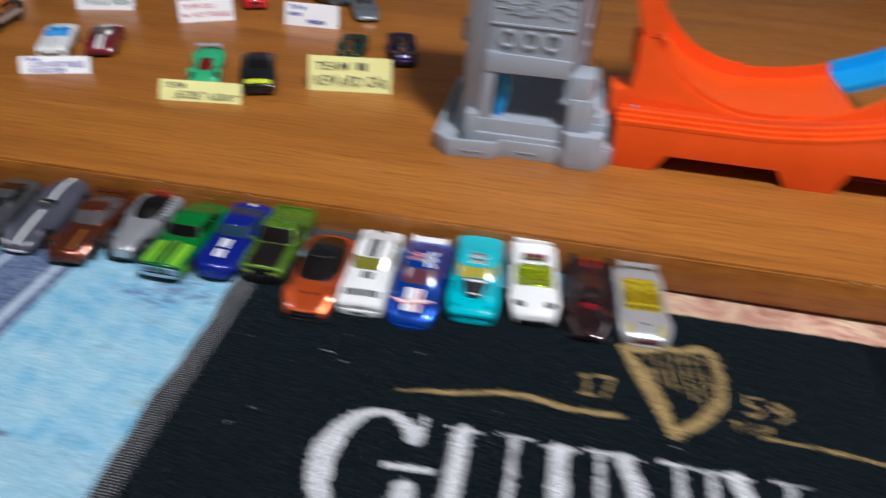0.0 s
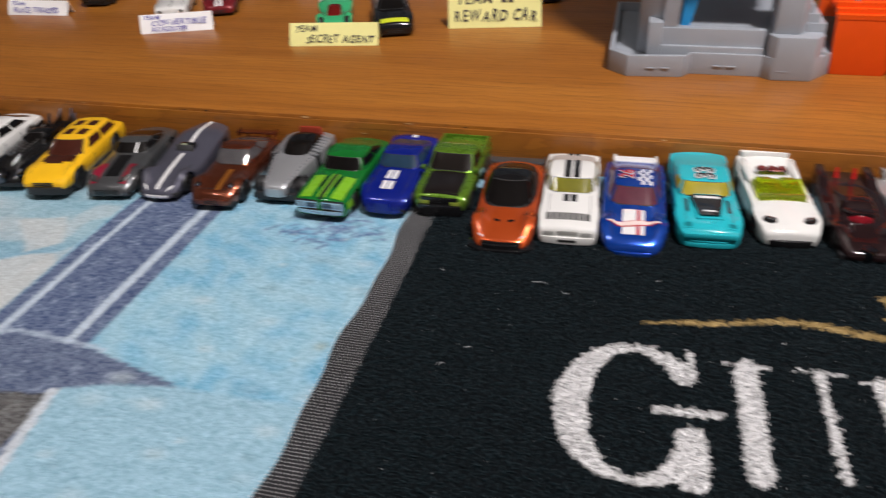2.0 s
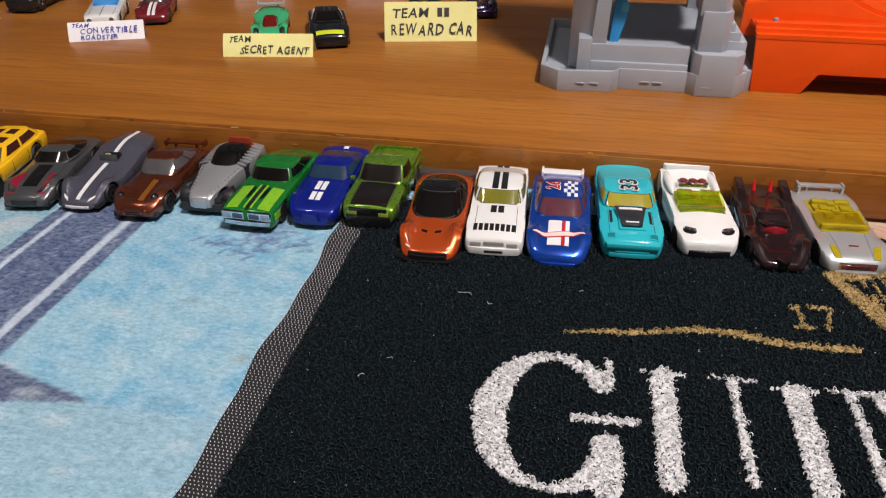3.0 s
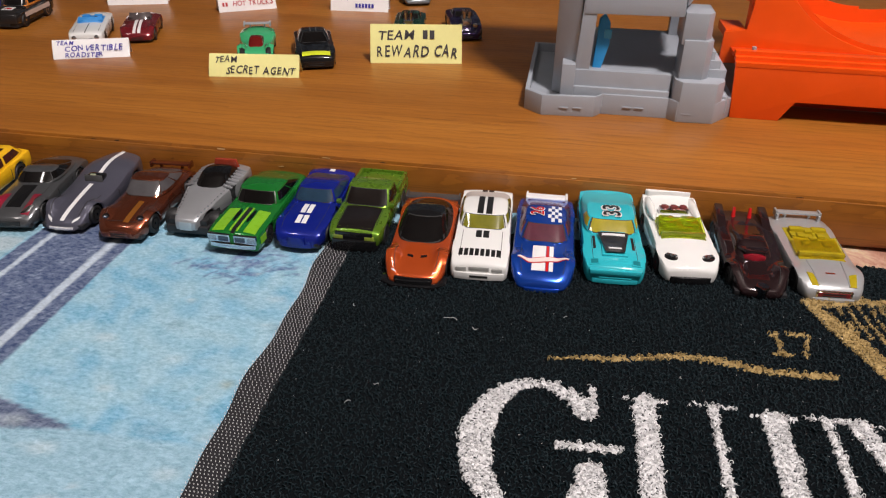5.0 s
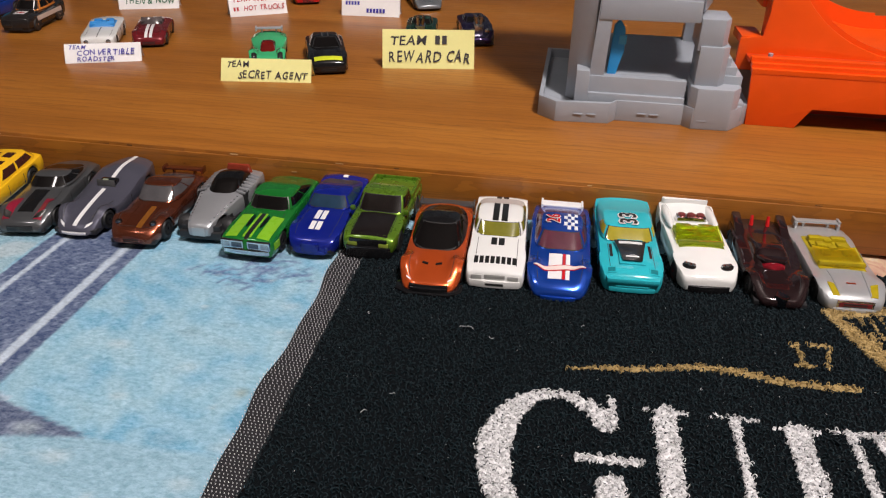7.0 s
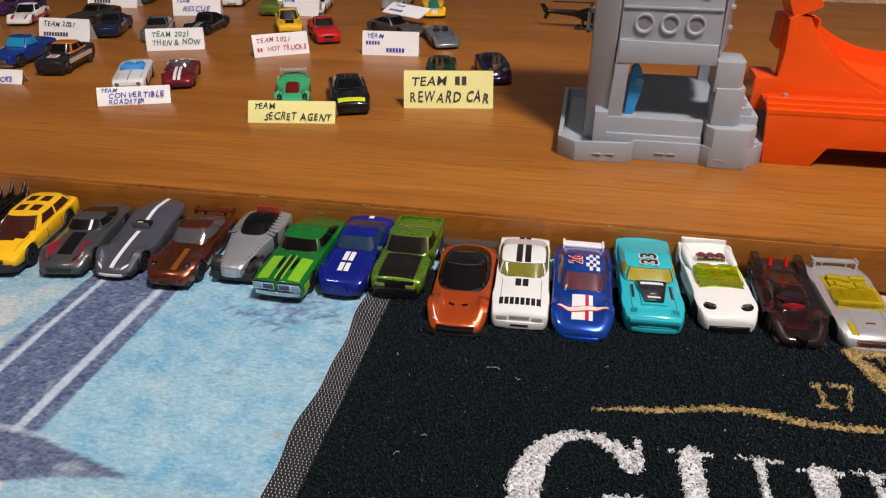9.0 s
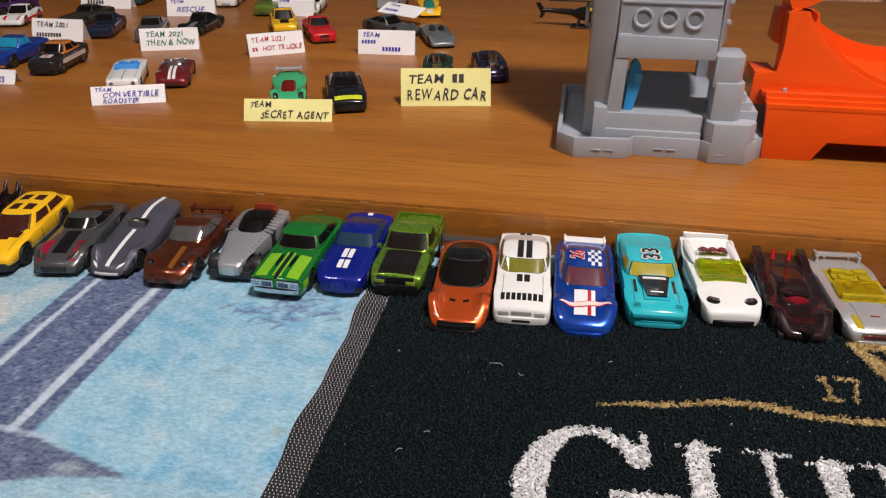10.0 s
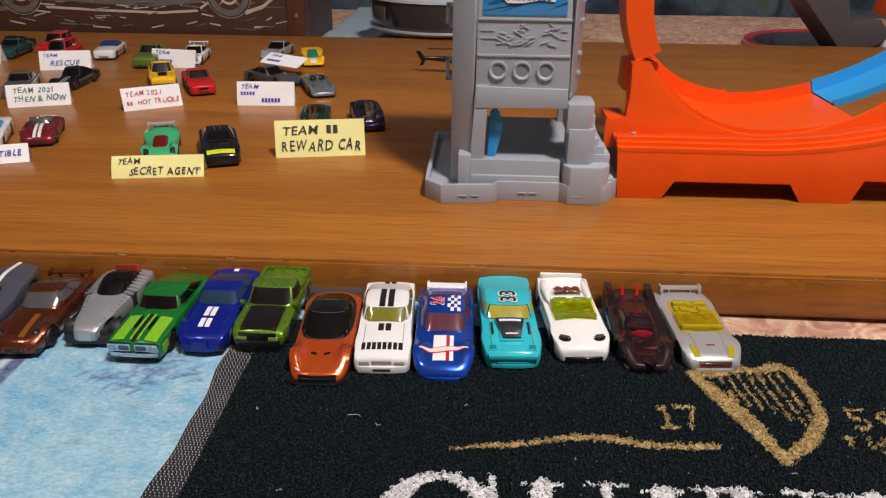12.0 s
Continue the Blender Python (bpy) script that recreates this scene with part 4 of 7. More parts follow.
    if wing:
        mat, s, z, chord, hw = wing
        b = box(-hw * MM, hw * MM, ((s - 0.5) * L - chord / 2) * MM, ((s - 0.5) * L + chord / 2) * MM, z * MM, (z + 1.1) * MM, 0.0003)
        for sgn in (1, -1):
            box((sgn * hw - 0.6) * MM, (sgn * hw + 0.6) * MM, ((s - 0.5) * L - chord * 0.6) * MM, ((s - 0.5) * L + chord * 0.6) * MM, (z - 1.6) * MM, (z + 1.9) * MM, 0.0002, b)
            box((sgn * hw * 0.55 - 0.5) * MM, (sgn * hw * 0.55 + 0.5) * MM, ((s - 0.5) * L - 1) * MM, ((s - 0.5) * L + 1) * MM, (sh.top(min(s, 0.97)) - 2) * MM, (z + 0.3) * MM, 0, b)
        part("wing", b, mat, car)
    if scoop:
        mat, hw, s0, s1, h = scoop
        za, zb = sh.top(s0), sh.top(s1)
        part("hood_scoop", prism([((s0 - 0.5) * L * MM, (za + h * 0.4) * MM), ((s0 - 0.5) * L * MM, (za - 1) * MM), ((s1 - 0.5) * L * MM, (zb - 1) * MM), ((s1 - 0.5) * L * MM, (zb + h) * MM)], -hw * MM, hw * MM, "x", 0.0004), mat, car)
    if open_top:
        cockpit(car, sh, *open_top)
    # Seams as raised near-black strips: the gap's shade is put into the colour.
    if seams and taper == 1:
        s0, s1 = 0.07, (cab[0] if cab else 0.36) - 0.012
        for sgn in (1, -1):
            part("panel_gap_shade", grid_patch(lambda u, v: sh.point(sgn * sh.half(v) * 0.7 + u, v), steps(-0.13, 0.13, 1), steps(s0, s1, 14), 0.00005), M_GAP, car)
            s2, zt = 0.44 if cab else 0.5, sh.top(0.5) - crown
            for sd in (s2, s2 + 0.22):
                part("panel_gap_shade", grid_patch(lambda u, v: Vector((sgn * (sh.half(sd) * 1.0 + 0.02), ((sd - 0.5) * L + u * sgn), v)) * MM, steps(-0.14, 0.14, 1), steps(sill + 1.2, zt * 0.9, 3), 0.00006), M_GAP, car)
    if extra:
        extra(car, sh, cb)
    return car


# Near-black put in for shade in panel seams; also slots and windshield frames.
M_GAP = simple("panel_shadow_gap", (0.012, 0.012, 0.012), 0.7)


def cockpit(car, sh, inner, screen, s0=0.36, s1=0.68, hw=9.5, tall=5.2, rake=4.0):
    """An open cockpit: tub, dashboard, two seats, steering wheel and a raked screen."""
    part("cockpit_tub", grid_patch(lambda u, v: sh.point(u, v), steps(-hw, hw, 6), steps(s0, s1, 6), 0.00012), inner, car)
    yf, yb = (s0 - 0.5) * sh.L, (s1 - 0.5) * sh.L
    z = sh.top((s0 + s1) / 2)
    for x in (-hw * 0.5, hw * 0.5):
        b = box((x - hw * 0.36) * MM, (x + hw * 0.36) * MM, (yb - 6.5) * MM, (yb - 2.2) * MM, (z - 2) * MM, (z + 2.6) * MM, 0.0016)
        box((x - hw * 0.36) * MM, (x + hw * 0.36) * MM, (yb - 12) * MM, (yb - 6) * MM, (z - 2) * MM, (z + 0.9) * MM, 0.0008, b)
        part("seat", b, inner, car)
    part("dashboard", box(-hw * MM, hw * MM, (yf + 2.2) * MM, (yf + 4.6) * MM, (z - 2) * MM, (z + 1.5) * MM, 0.0007), inner, car)
    if rake < 6:
        part("steering_wheel", lathe([(1.9 * MM, 0.0), (2.3 * MM, 0.0003), (1.9 * MM, 0.0006), (1.6 * MM, 0.0003), (1.9 * MM, 0.0)], 14, "y", m=Matrix.Translation(Vector((hw * 0.5, yf + 6.2, z + 1.2)) * MM)), M_BASE, car)

    def pane(u, v):
        return Vector((u * hw * (1.06 - 0.1 * v), yf + 0.5 + rake * v + 2.6 * u * u, z - 0.6 + tall * v * (1.25 - 0.25 * v))) * MM
    b = grid_patch(pane, steps(-1, 1, 10), steps(0, 1, 4), 0.0003)
    part("windshield", b, screen, car)


def remat(me, mat):
    c = me.copy()
    c.materials.clear()
    c.materials.append(mat)
    return c


def nose_at(x, y, yaw, L, z=None):
    """The pose of a car of that length whose nose stands at x, y of the plan and which is turned by yaw degrees."""
    a = radians(yaw)
    if z is None:
        z = 0.0008 if x > -0.05 else 0.0
        y = y - 0.0022 if x > -0.05 else y
    return pose(x * K - math.sin(a) * L * MM / 2, y * K + math.cos(a) * L * MM / 2, z, 0, 0, yaw)


def decal_text(car, text, size, s, sh, mat, bold=0.0, x=0.0, turn=0.0, cb=None, b=0.0):
    if cb:
        p = cb.roof(0, b)
        q = cb.roof(0, b + 0.1)
    else:
        p, q = sh.point(0, s), sh.point(0, s + 0.03)
    tilt = math.atan2(q.z - p.z, q.y - p.y)
    m = Matrix.Translation((x * MM, p.y, p.z + 0.0004)) @ Matrix.Rotation(tilt, 4, "X") @ Matrix.Rotation(radians(turn), 4, "Z")
    return lettering(text, size * MM, car, mat, m, "number", 0.0, bold * MM, "CENTER")


def bar_row(car, sh, mat, x0, x1, s, h, n):
    """A brand word as a row of plain bars across the hood."""
    w = (x1 - x0) / n
    for i in range(n):
        a = x0 + w * i
        part("printed_bar", grid_patch(lambda u, v: sh.point(u, v), steps(a, a + w * 0.74, 2), steps(s - h / 2, s + h / 2, 3), 0.00018), mat, car)


# enamel colours
WHITE = paint((0.78, 0.78, 0.76), 0, 0.22)
P_BLACK = paint((0.006, 0.006, 0.007), 0, 0.2)
P_DGREY = paint((0.075, 0.078, 0.082), 0.35, 0.3)
P_RED = paint((0.55, 0.012, 0.014), 0, 0.22)
P_SILVER = paint((0.46, 0.47, 0.48), 0.45, 0.3)
P_GOLDGLASS = tint((0.44, 0.34, 0.012))
P_LIME = tint((0.52, 0.6, 0.02))
M_LIMECHROME = paint((0.42, 0.5, 0.05), 0.7, 0.2)
P_STRIPE_W = paint((0.8, 0.8, 0.8), 0, 0.3)
P_STRIPE_K = paint((0.014, 0.014, 0.014), 0, 0.3)
P_MAROON = paint((0.17, 0.012, 0.018), 0.2, 0.25)
P_YELLOW = paint((0.88, 0.5, 0.012), 0, 0.25)
M_SILVERLENS = simple("lamp_glass", (0.5, 0.52, 0.54), 0.18, 0.8, 700, 0.4)
P_DRED = paint((0.2, 0.012, 0.016), 0.25, 0.22)
P_BROWNGLASS = tint((0.06, 0.016, 0.01))

SEDAN = ((0, 9.5), (0.05, 11.5), (0.32, 14.2), (0.8, 15.8), (0.97, 15.2), (1, 13.5))
MUSCLE = ((0, 11.8), (0.05, 13.0), (0.36, 14.2), (0.62, 14.8), (0.8, 15.2), (0.97, 14.6), (1, 13))
SUPER = ((0, 6.5), (0.08, 8.6), (0.3, 11.6), (0.62, 13.4), (0.82, 14.0), (0.97, 13.0), (1, 11))
PICKUP = ((0, 13.0), (0.05, 15), (0.34, 16.5), (0.62, 17.2), (1, 17.4))


def fins_black(car, sh, cb):
    for x, s, h in ((-9, 0.86, 18.5), (9, 0.86, 18.5), (-4, 0.93, 20), (4, 0.93, 20)):
        y = (s - 0.5) * sh.L
        part("fin", prism([((y - 7) * MM, 12 * MM), ((y + 6) * MM, 12 * MM), ((y + 8) * MM, h * MM), ((y + 3) * MM, (h - 5) * MM)], (x - 0.8) * MM, (x + 0.8) * MM, "x", 0.0003), M_GUN, car)
    for i in range(6):
        for sgn in (1, -1):
            y = -19 + i * 3.4
            part("exhaust_stub", rod(Vector((sgn * 3.2, y, 13)) * MM, Vector((sgn * 5.6, y - 1, 17)) * MM, 0.8 * MM), M_CHROME, car)
    part("turbine", lathe([(4.2 * MM, 0.004), (4.6 * MM, -0.001), (3.4 * MM, -0.003), (1.2 * MM, -0.0036)], 16, "y", m=Matrix.Translation(Vector((0, -sh.L / 2 + 1, 9)) * MM)), M_GUN, car)
    for sgn in (1, -1):
        part("fender_pod", lathe([(0.5 * MM, -0.012), (3.0 * MM, -0.009), (3.4 * MM, 0.0), (2.4 * MM, 0.012), (0.5 * MM, 0.016)], 12, "y", m=Matrix.Translation(Vector((sgn * 10.5, -sh.L / 2 + 13, 10)) * MM)), M_GUN, car)
        part("engine_pipe", rod(Vector((sgn * 7, 2, 15)) * MM, Vector((sgn * 7, 24, 17)) * MM, 1.6 * MM), M_GUN, car)


def bat_parts(car, sh, cb):
    for x in (-4.2, 4.2):
        part("red_probe", rod(Vector((x, 27, 12)) * MM, Vector((x, 29, 18.5)) * MM, 1.2 * MM, None, 10, 0.8 * MM), paint((0.6, 0.01, 0.012), 0, 0.3), car)
    for sgn in (1, -1):
        y = 0.30 * sh.L
        part("rear_fin", prism([((y - 16) * MM, 9 * MM), ((y + 12) * MM, 9 * MM), ((y + 14) * MM, 17 * MM), ((y + 2) * MM, 15.5 * MM)], (sgn * 11.5 - 2.4) * MM, (sgn * 11.5 + 2.4) * MM, "x", 0.0012), P_BATM, car)
    part("nose_shield", prism([(-3.6 * MM, -35 * MM), (0, -38.5 * MM), (3.6 * MM, -35 * MM), (0, -28 * MM)], 3 * MM, 8.2 * MM, "z", 0.0004), M_GUN, car)
    part("red_visor", lathe([(0.3 * MM, -0.0055), (2.2 * MM, -0.004), (3.0 * MM, 0.0), (2.2 * MM, 0.004), (0.3 * MM, 0.006)], 20, "y", m=Matrix.Translation(Vector((0, -9.5, 10.6)) * MM) @ Matrix.Diagonal((2.3, 1, 1, 1))), paint((0.2, 0.004, 0.012), 0, 0.1), car)
    part("visor_brow", prism([(-8 * MM, -7 * MM), (-5 * MM, -12 * MM), (5 * MM, -12 * MM), (8 * MM, -7 * MM), (3 * MM, -2 * MM), (-3 * MM, -2 * MM)], 11.2 * MM, 14.2 * MM, "z", 0.0009), P_BATM, car)


P_BATM = paint((0.016, 0.006, 0.007), 0.15, 0.22)


def rod_parts(car, sh, cb):
    silver = paint((0.4, 0.41, 0.43), 0.5, 0.35)
    for i in range(9):
        for sgn in (1, -1):
            part("rivet", lathe([(0.45 * MM, 0.0), (0.4 * MM, 0.0003), (0.1 * MM, 0.0005)], 8, "z", m=Matrix.Translation(sh.point(sgn * sh.half(0.06 + i * 0.05) * 0.82, 0.06 + i * 0.05))), M_CHROME, car)
    for i in range(7):
        for sgn in (1, -1):
            y = 1 + i * 3.6
            part("louvre", box(-2.7 * MM, 2.7 * MM, -0.75 * MM, 0.55 * MM, -0.4 * MM, 0.8 * MM, 0.0002, m=Matrix.Translation(Vector((sgn * 11.4, y, 15.6 + 0.12 * i)) * MM) @ Matrix.Rotation(sgn * 0.35, 4, "Y")), silver, car)
    for s, r in ((0.18, 5.4), (0.78, 6.6)):
        part("axle", rod(Vector((-13, (s - 0.5) * sh.L, r)) * MM, Vector((13, (s - 0.5) * sh.L, r)) * MM, 1.2 * MM), M_BASE, car)
    for sgn in (1, -1):
        part("side_frame", box((sgn * 11.4 - 2.6) * MM, (sgn * 11.4 + 2.6) * MM, 0, 28 * MM, 6 * MM, 15 * MM, 0.0008), M_BASE, car)
    part("tail_fin", prism([(-8 * MM, 16 * MM), (8 * MM, 16 * MM), (6.5 * MM, 21.0 * MM), (-6.5 * MM, 21.0 * MM)], 0.4 * sh.L * MM, (0.4 * sh.L + 2) * MM, "y", 0.0005), tint((0.35, 0.05, 0.025)), car)


def hotrod_parts(paint_m):
    def go(car, sh, cb):
        b = box(-4.5 * MM, 4.5 * MM, -20 * MM, -6 * MM, 9 * MM, 17 * MM, 0.001)
        part("engine", b, M_CHROME, car)
        for i in range(4):
            for sgn in (1, -1):
                y = -18 + 3.4 * i
                part("intake_stack", rod(Vector((sgn * 2, y, 16)) * MM, Vector((sgn * 2.4, y, 23.5)) * MM, 1.0 * MM, None, 10, 1.3 * MM), M_CHROME, car)
        for sgn in (1, -1):
            part("exhaust_pipe", rod(Vector((sgn * 8, -14, 9)) * MM, Vector((sgn * 10.5, 12, 7)) * MM, 1.3 * MM), M_CHROME, car)
            part("head_lamp", lathe([(0.5 * MM, 0.002), (2.2 * MM, 0.0), (2.2 * MM, -0.0014), (0.6 * MM, -0.002)], 12, "y", m=Matrix.Translation(Vector((sgn * 6.5, -26, 13)) * MM)), M_CHROME, car)
    return go


# -- the row parked on the towels, tails against the board --
def front_row():
    # dark red slotted coupe
    def hook(car, sh, cb):
        for sgn in (1, -1):
            part("tail_blade", prism([(20 * MM, 10 * MM), (37 * MM, 12 * MM), (38 * MM, 17 * MM), (33 * MM, 17 * MM)], (sgn * 9.5 - 1.2) * MM, (sgn * 9.5 + 1.2) * MM, "x", 0.0005), P_MAROON, car)
        part("tail_wing", box(-16 * MM, 16 * MM, 29 * MM, 40 * MM, 16.5 * MM, 18.5 * MM, 0.0008), P_MAROON, car)
    toy_car("dark red and gunmetal low toy coupe parked on blue towel", nose_at(-0.348, -0.068, 4, 82), 82, 33, ((0, 5.5), (0.08, 7.5), (0.3, 10.5), (0.6, 13.5), (1, 13)), paint((0.10, 0.085, 0.075), 0.6, 0.25), (0.44, 0.56, 0.68, 0.94), 15.8, 0.5, 0.34,
            P_DRED, M_DARKGLASS, (0.72, 0.34), decals=((P_DRED, -9.5, 9.5, 0.05, 0.9), (P_SILVER, -6.0, -4.6, 0.1, 0.42), (P_SILVER, 4.6, 6.0, 0.1, 0.42), (P_BLACK, -0.8, 0.8, 0.08, 0.3)), rim=M_GUN, extra=hook, bumper=(paint((0.4, 0.38, 0.33), 0.3, 0.3), 2.2, 4.4, 0.4))
    toy_car("white toy saloon with black windows and sunroof on blue towel", nose_at(-0.311, -0.0715, 7, 79), 79, 30, SEDAN, WHITE, (0.34, 0.46, 0.74, 0.95), 20.6, 0.9, 0.7, side_glass=((-0.72, -0.1), (-0.02, 0.6)),
            grille=(P_BLACK, 5.5, 7, 9.2), nose=(0.6, 0.16), lights="slit", light_mat=paint((0.7, 0.7, 0.68), 0, 0.2), roof_decals=((P_BLACK, -0.62, 0.62, -0.55, 0.0),), bumper=(WHITE, 2.6, 6.0, 0.6))
    toy_car("black and chrome finned toy jet car on blue towel", nose_at(-0.2795, -0.0716, 8, 78), 78, 29, ((0, 7), (0.1, 10), (0.4, 12.5), (0.6, 13), (1, 12)), P_BLACK, (0.48, 0.56, 0.66, 0.8), 18.5, 0.55, 0.38, P_BLACK, M_DARKGLASS, (0.55, 0.3), rim=M_GUN, extra=fins_black)
    def suv_bits(car, sh, cb):
        for b in (-0.42, 0.35):
            for a in (-0.42, 0.42):
                part("roof_window", grid_patch(lambda u, v: cb.roof(u, v), steps(a - 0.26, a + 0.26, 4), steps(b - 0.22, b + 0.22, 4), 0.00015), tint((0.06, 0.016, 0.01)), car)
    toy_car("yellow toy off-roader with dark brown windows on blue towel", nose_at(-0.2506, -0.0749, 9, 78), 78, 30, ((0, 11.0), (0.06, 12.8), (0.3, 15.4), (0.8, 17), (1, 16.5)), P_YELLOW, (0.31, 0.46, 0.9, 0.98), 21.2, 0.9, 0.7, None, tint((0.06, 0.016, 0.01)),
            (0.78, 0.2), decals=((P_BROWNGLASS, -9.5, 9.5, 0.235, 0.325), (P_BROWNGLASS, -6.5, 4.5, 0.205, 0.24)), sill=6.0, wr=6.2, side_glass=((-0.7, -0.1), (0.0, 0.72)), bumper=(M_BASE, 3.0, 7.4, 1.2), extra=suv_bits, rim=M_GUN)
    redst = paint((0.23, 0.01, 0.03), 0, 0.35)
    toy_car("dark grey toy sports coupe with red hood stripes", nose_at(-0.2185, -0.071, 9.5, 77), 77, 30.5, ((0, 7.5), (0.06, 9.6), (0.28, 12.6), (0.5, 13.8), (0.85, 14.6), (1, 12.5)), P_DGREY, (0.44, 0.53, 0.66, 0.92), 17.8, 0.84, 0.6,
            decals=((P_BLACK, -4.2, 4.2, 0.12, 0.41), (redst, -10.6, -6.4, 0.05, 0.29), (redst, 6.4, 10.6, 0.05, 0.29)), grille=(P_BLACK, 7, 3.6, 6.4), crown=2.6, n=3.2, waist=0.06, lights="wedge", rim=M_GUN, nose=(0.58, 0.22))
    def stripe_bits(car, sh, cb):
        part("cockpit", box(-5 * MM, 5 * MM, 1 * MM, 7 * MM, 12 * MM, 16.6 * MM, 0.001), P_BLACK, car)
        part("driver_panel", box(-1.6 * MM, 1.6 * MM, 0.4 * MM, 1.6 * MM, 14 * MM, 18 * MM, 0.0003), tint((0.4, 0.45, 0.3)), car)
        part("windscreen", box(-5.4 * MM, 5.4 * MM, 0.2 * MM, 1.0 * MM, 13 * MM, 17.4 * MM, 0.0003), tint((0.1, 0.1, 0.1)), car)
    P_PURPLE = paint((0.1, 0.1, 0.135), 0.4, 0.3)
    toy_car("purple-grey streamlined toy racer with one white stripe", nose_at(-0.1937, -0.067, 1.5, 75), 75, 30, ((0, 5), (0.06, 7.4), (0.3, 11.4), (0.5, 13.6), (0.8, 18.0), (1, 17)), P_PURPLE, None, nose=(0.5, 0.36), tail=(0.6, 0.3), rim=M_GUN, crown=2.6,
            decals=((P_STRIPE_W, -1.2, 1.2, 0.03, 0.47), (P_STRIPE_W, -1.2, 1.2, 0.60, 0.99)), bumper=(paint((0.7, 0.7, 0.72), 0.2, 0.3), 2.2, 3.6, 0.6), lights="slit", light_mat=P_STRIPE_W, extra=stripe_bits)
    def copper_bits(car, sh, cb):
        for sgn in (1, -1):
            part("fender_lamp", lathe([(1.9 * MM, -0.0006), (1.8 * MM, 0.0004), (1.0 * MM, 0.001), (0.2 * MM, 0.0012)], 14, "z", m=Matrix.Translation(sh.point(sgn * 9.6, 0.11))), M_GUN, car)
            part("hood_crease", grid_patch(lambda u, v: sh.point(sgn * (5.5 + 2 * v) + u, v), steps(-0.2, 0.2, 1), steps(0.06, 0.33, 8), 0.0002), P_COPPER, car)
        # Raised dark strip in place of the shaded seam across the hood.
        part("hood_seam_shade", grid_patch(lambda u, v: sh.point(u, v + 0.0006 * (81 - u * u) ** 0.5 * -1), steps(-8.5, 8.5, 8), steps(0.075, 0.079, 1), 0.00008), M_GAP, car)
    P_COPPER = paint((0.2, 0.05, 0.022), 0.75, 0.22)
    toy_car("metallic copper toy sports car with a rear wing", nose_at(-0.162, -0.0705, 3.2, 75), 75, 30.5, ((0, 8), (0.05, 10.2), (0.3, 12.6), (0.5, 14), (0.85, 15), (1, 12)), P_COPPER, (0.39, 0.50, 0.66, 0.95), 19.8, 0.84, 0.62, None, tint((0.09, 0.085, 0.09)),
            (0.55, 0.26), crown=2.8, decals=((paint((0.36, 0.13, 0.02), 0.5, 0.3), 1.5, 4.5, 0.06, 0.33),), lights="round", light_mat=P_COPPER, extra=copper_bits, wing=(P_COPPER, 0.96, 14.6, 5, 12), rim=M_GUN, waist=0.05, n=3.4)
    toy_car("silver riveted toy hot rod with a black canopy and red tail", nose_at(-0.1335, -0.060, 1.2, 66), 66, 30, ((0, 10.5), (0.08, 12.4), (0.45, 15.5), (0.8, 17), (1, 16)), paint((0.4, 0.41, 0.43), 0.5, 0.35), (0.45, 0.58, 0.84, 0.97), 19.6, 0.66, 0.52, M_DARKGLASS, None,
            (0.85, 0.1), (0.8, 0.12), taper=0.44, sill=4.5, wheels=(0.18, 0.78), grille=(paint((0.5, 0.51, 0.52), 0.5, 0.3), 3.6, 4.5, 9.6), wr=5.4, rim=M_GUN, extra=rod_parts, tyre_w=6.0, n=2.7)
    P_GREEN = paint((0.008, 0.16, 0.022), 0.15, 0.22)
    P_LGREEN = paint((0.2, 0.46, 0.02), 0, 0.28)
    def green_bits(car, sh, cb):
        y0 = -sh.L / 2
        for sgn in (1, -1):
            part("hood_vent", grid_patch(lambda u, v: sh.point(sgn * (3.9 + 1.6 * (v - 0.2)) + u * math.sin(math.pi * (v - 0.14) / 0.17) ** 0.5, v), steps(-0.95, 0.95, 4), steps(0.142, 0.308, 10), 0.0004), M_GUN, car)
            bezel = part("grille_bezel", box((sgn * 7.2 - 6.2) * MM, (sgn * 7.2 + 6.2) * MM, (y0 - 0.9) * MM, (y0 + 1.5) * MM, 6.8 * MM, 11.6 * MM, 0.0007), M_CHROME, car)
            for x, w, mat in ((sgn * 4.6, 2.9, M_GUN), (sgn * 10.6, 2.2, M_SILVERLENS)):
                part("grille_inset", box((x - w) * MM, (x + w) * MM, (y0 - 1.05) * MM, (y0 - 0.5) * MM, 7.7 * MM, 10.7 * MM, 0.0004), mat, bezel)
    toy_car("green toy muscle car with lime hood panels and chrome bumper", nose_at(-0.1058, -0.070, -1.2, 77), 77, 30, MUSCLE, P_GREEN, (0.40, 0.475, 0.70, 0.98), 20.2, 0.9, 0.76,
            decals=((P_LGREEN, -12, -5.4, 0.03, 0.32), (P_LGREEN, 5.4, 12, 0.03, 0.32), (P_STRIPE_K, -1.1, 1.1, 0.01, 0.34), (P_LGREEN, -2.4, -1.3, 0.03, 0.34), (P_LGREEN, 1.3, 2.4, 0.03, 0.34)), rear_glass=False, intake=False, bumper=(M_CHROME, 4.2, 6.6, 1.2), frame_mat=M_CHROME, nose=(0.9, 0.12), extra=green_bits, sides=((P_LGREEN, 0.04, 0.12, 6, 10),))
    P_BLUE = paint((0.004, 0.014, 0.23), 0.25, 0.2)
    def beak(car, sh, cb):
        y0 = -sh.L / 2
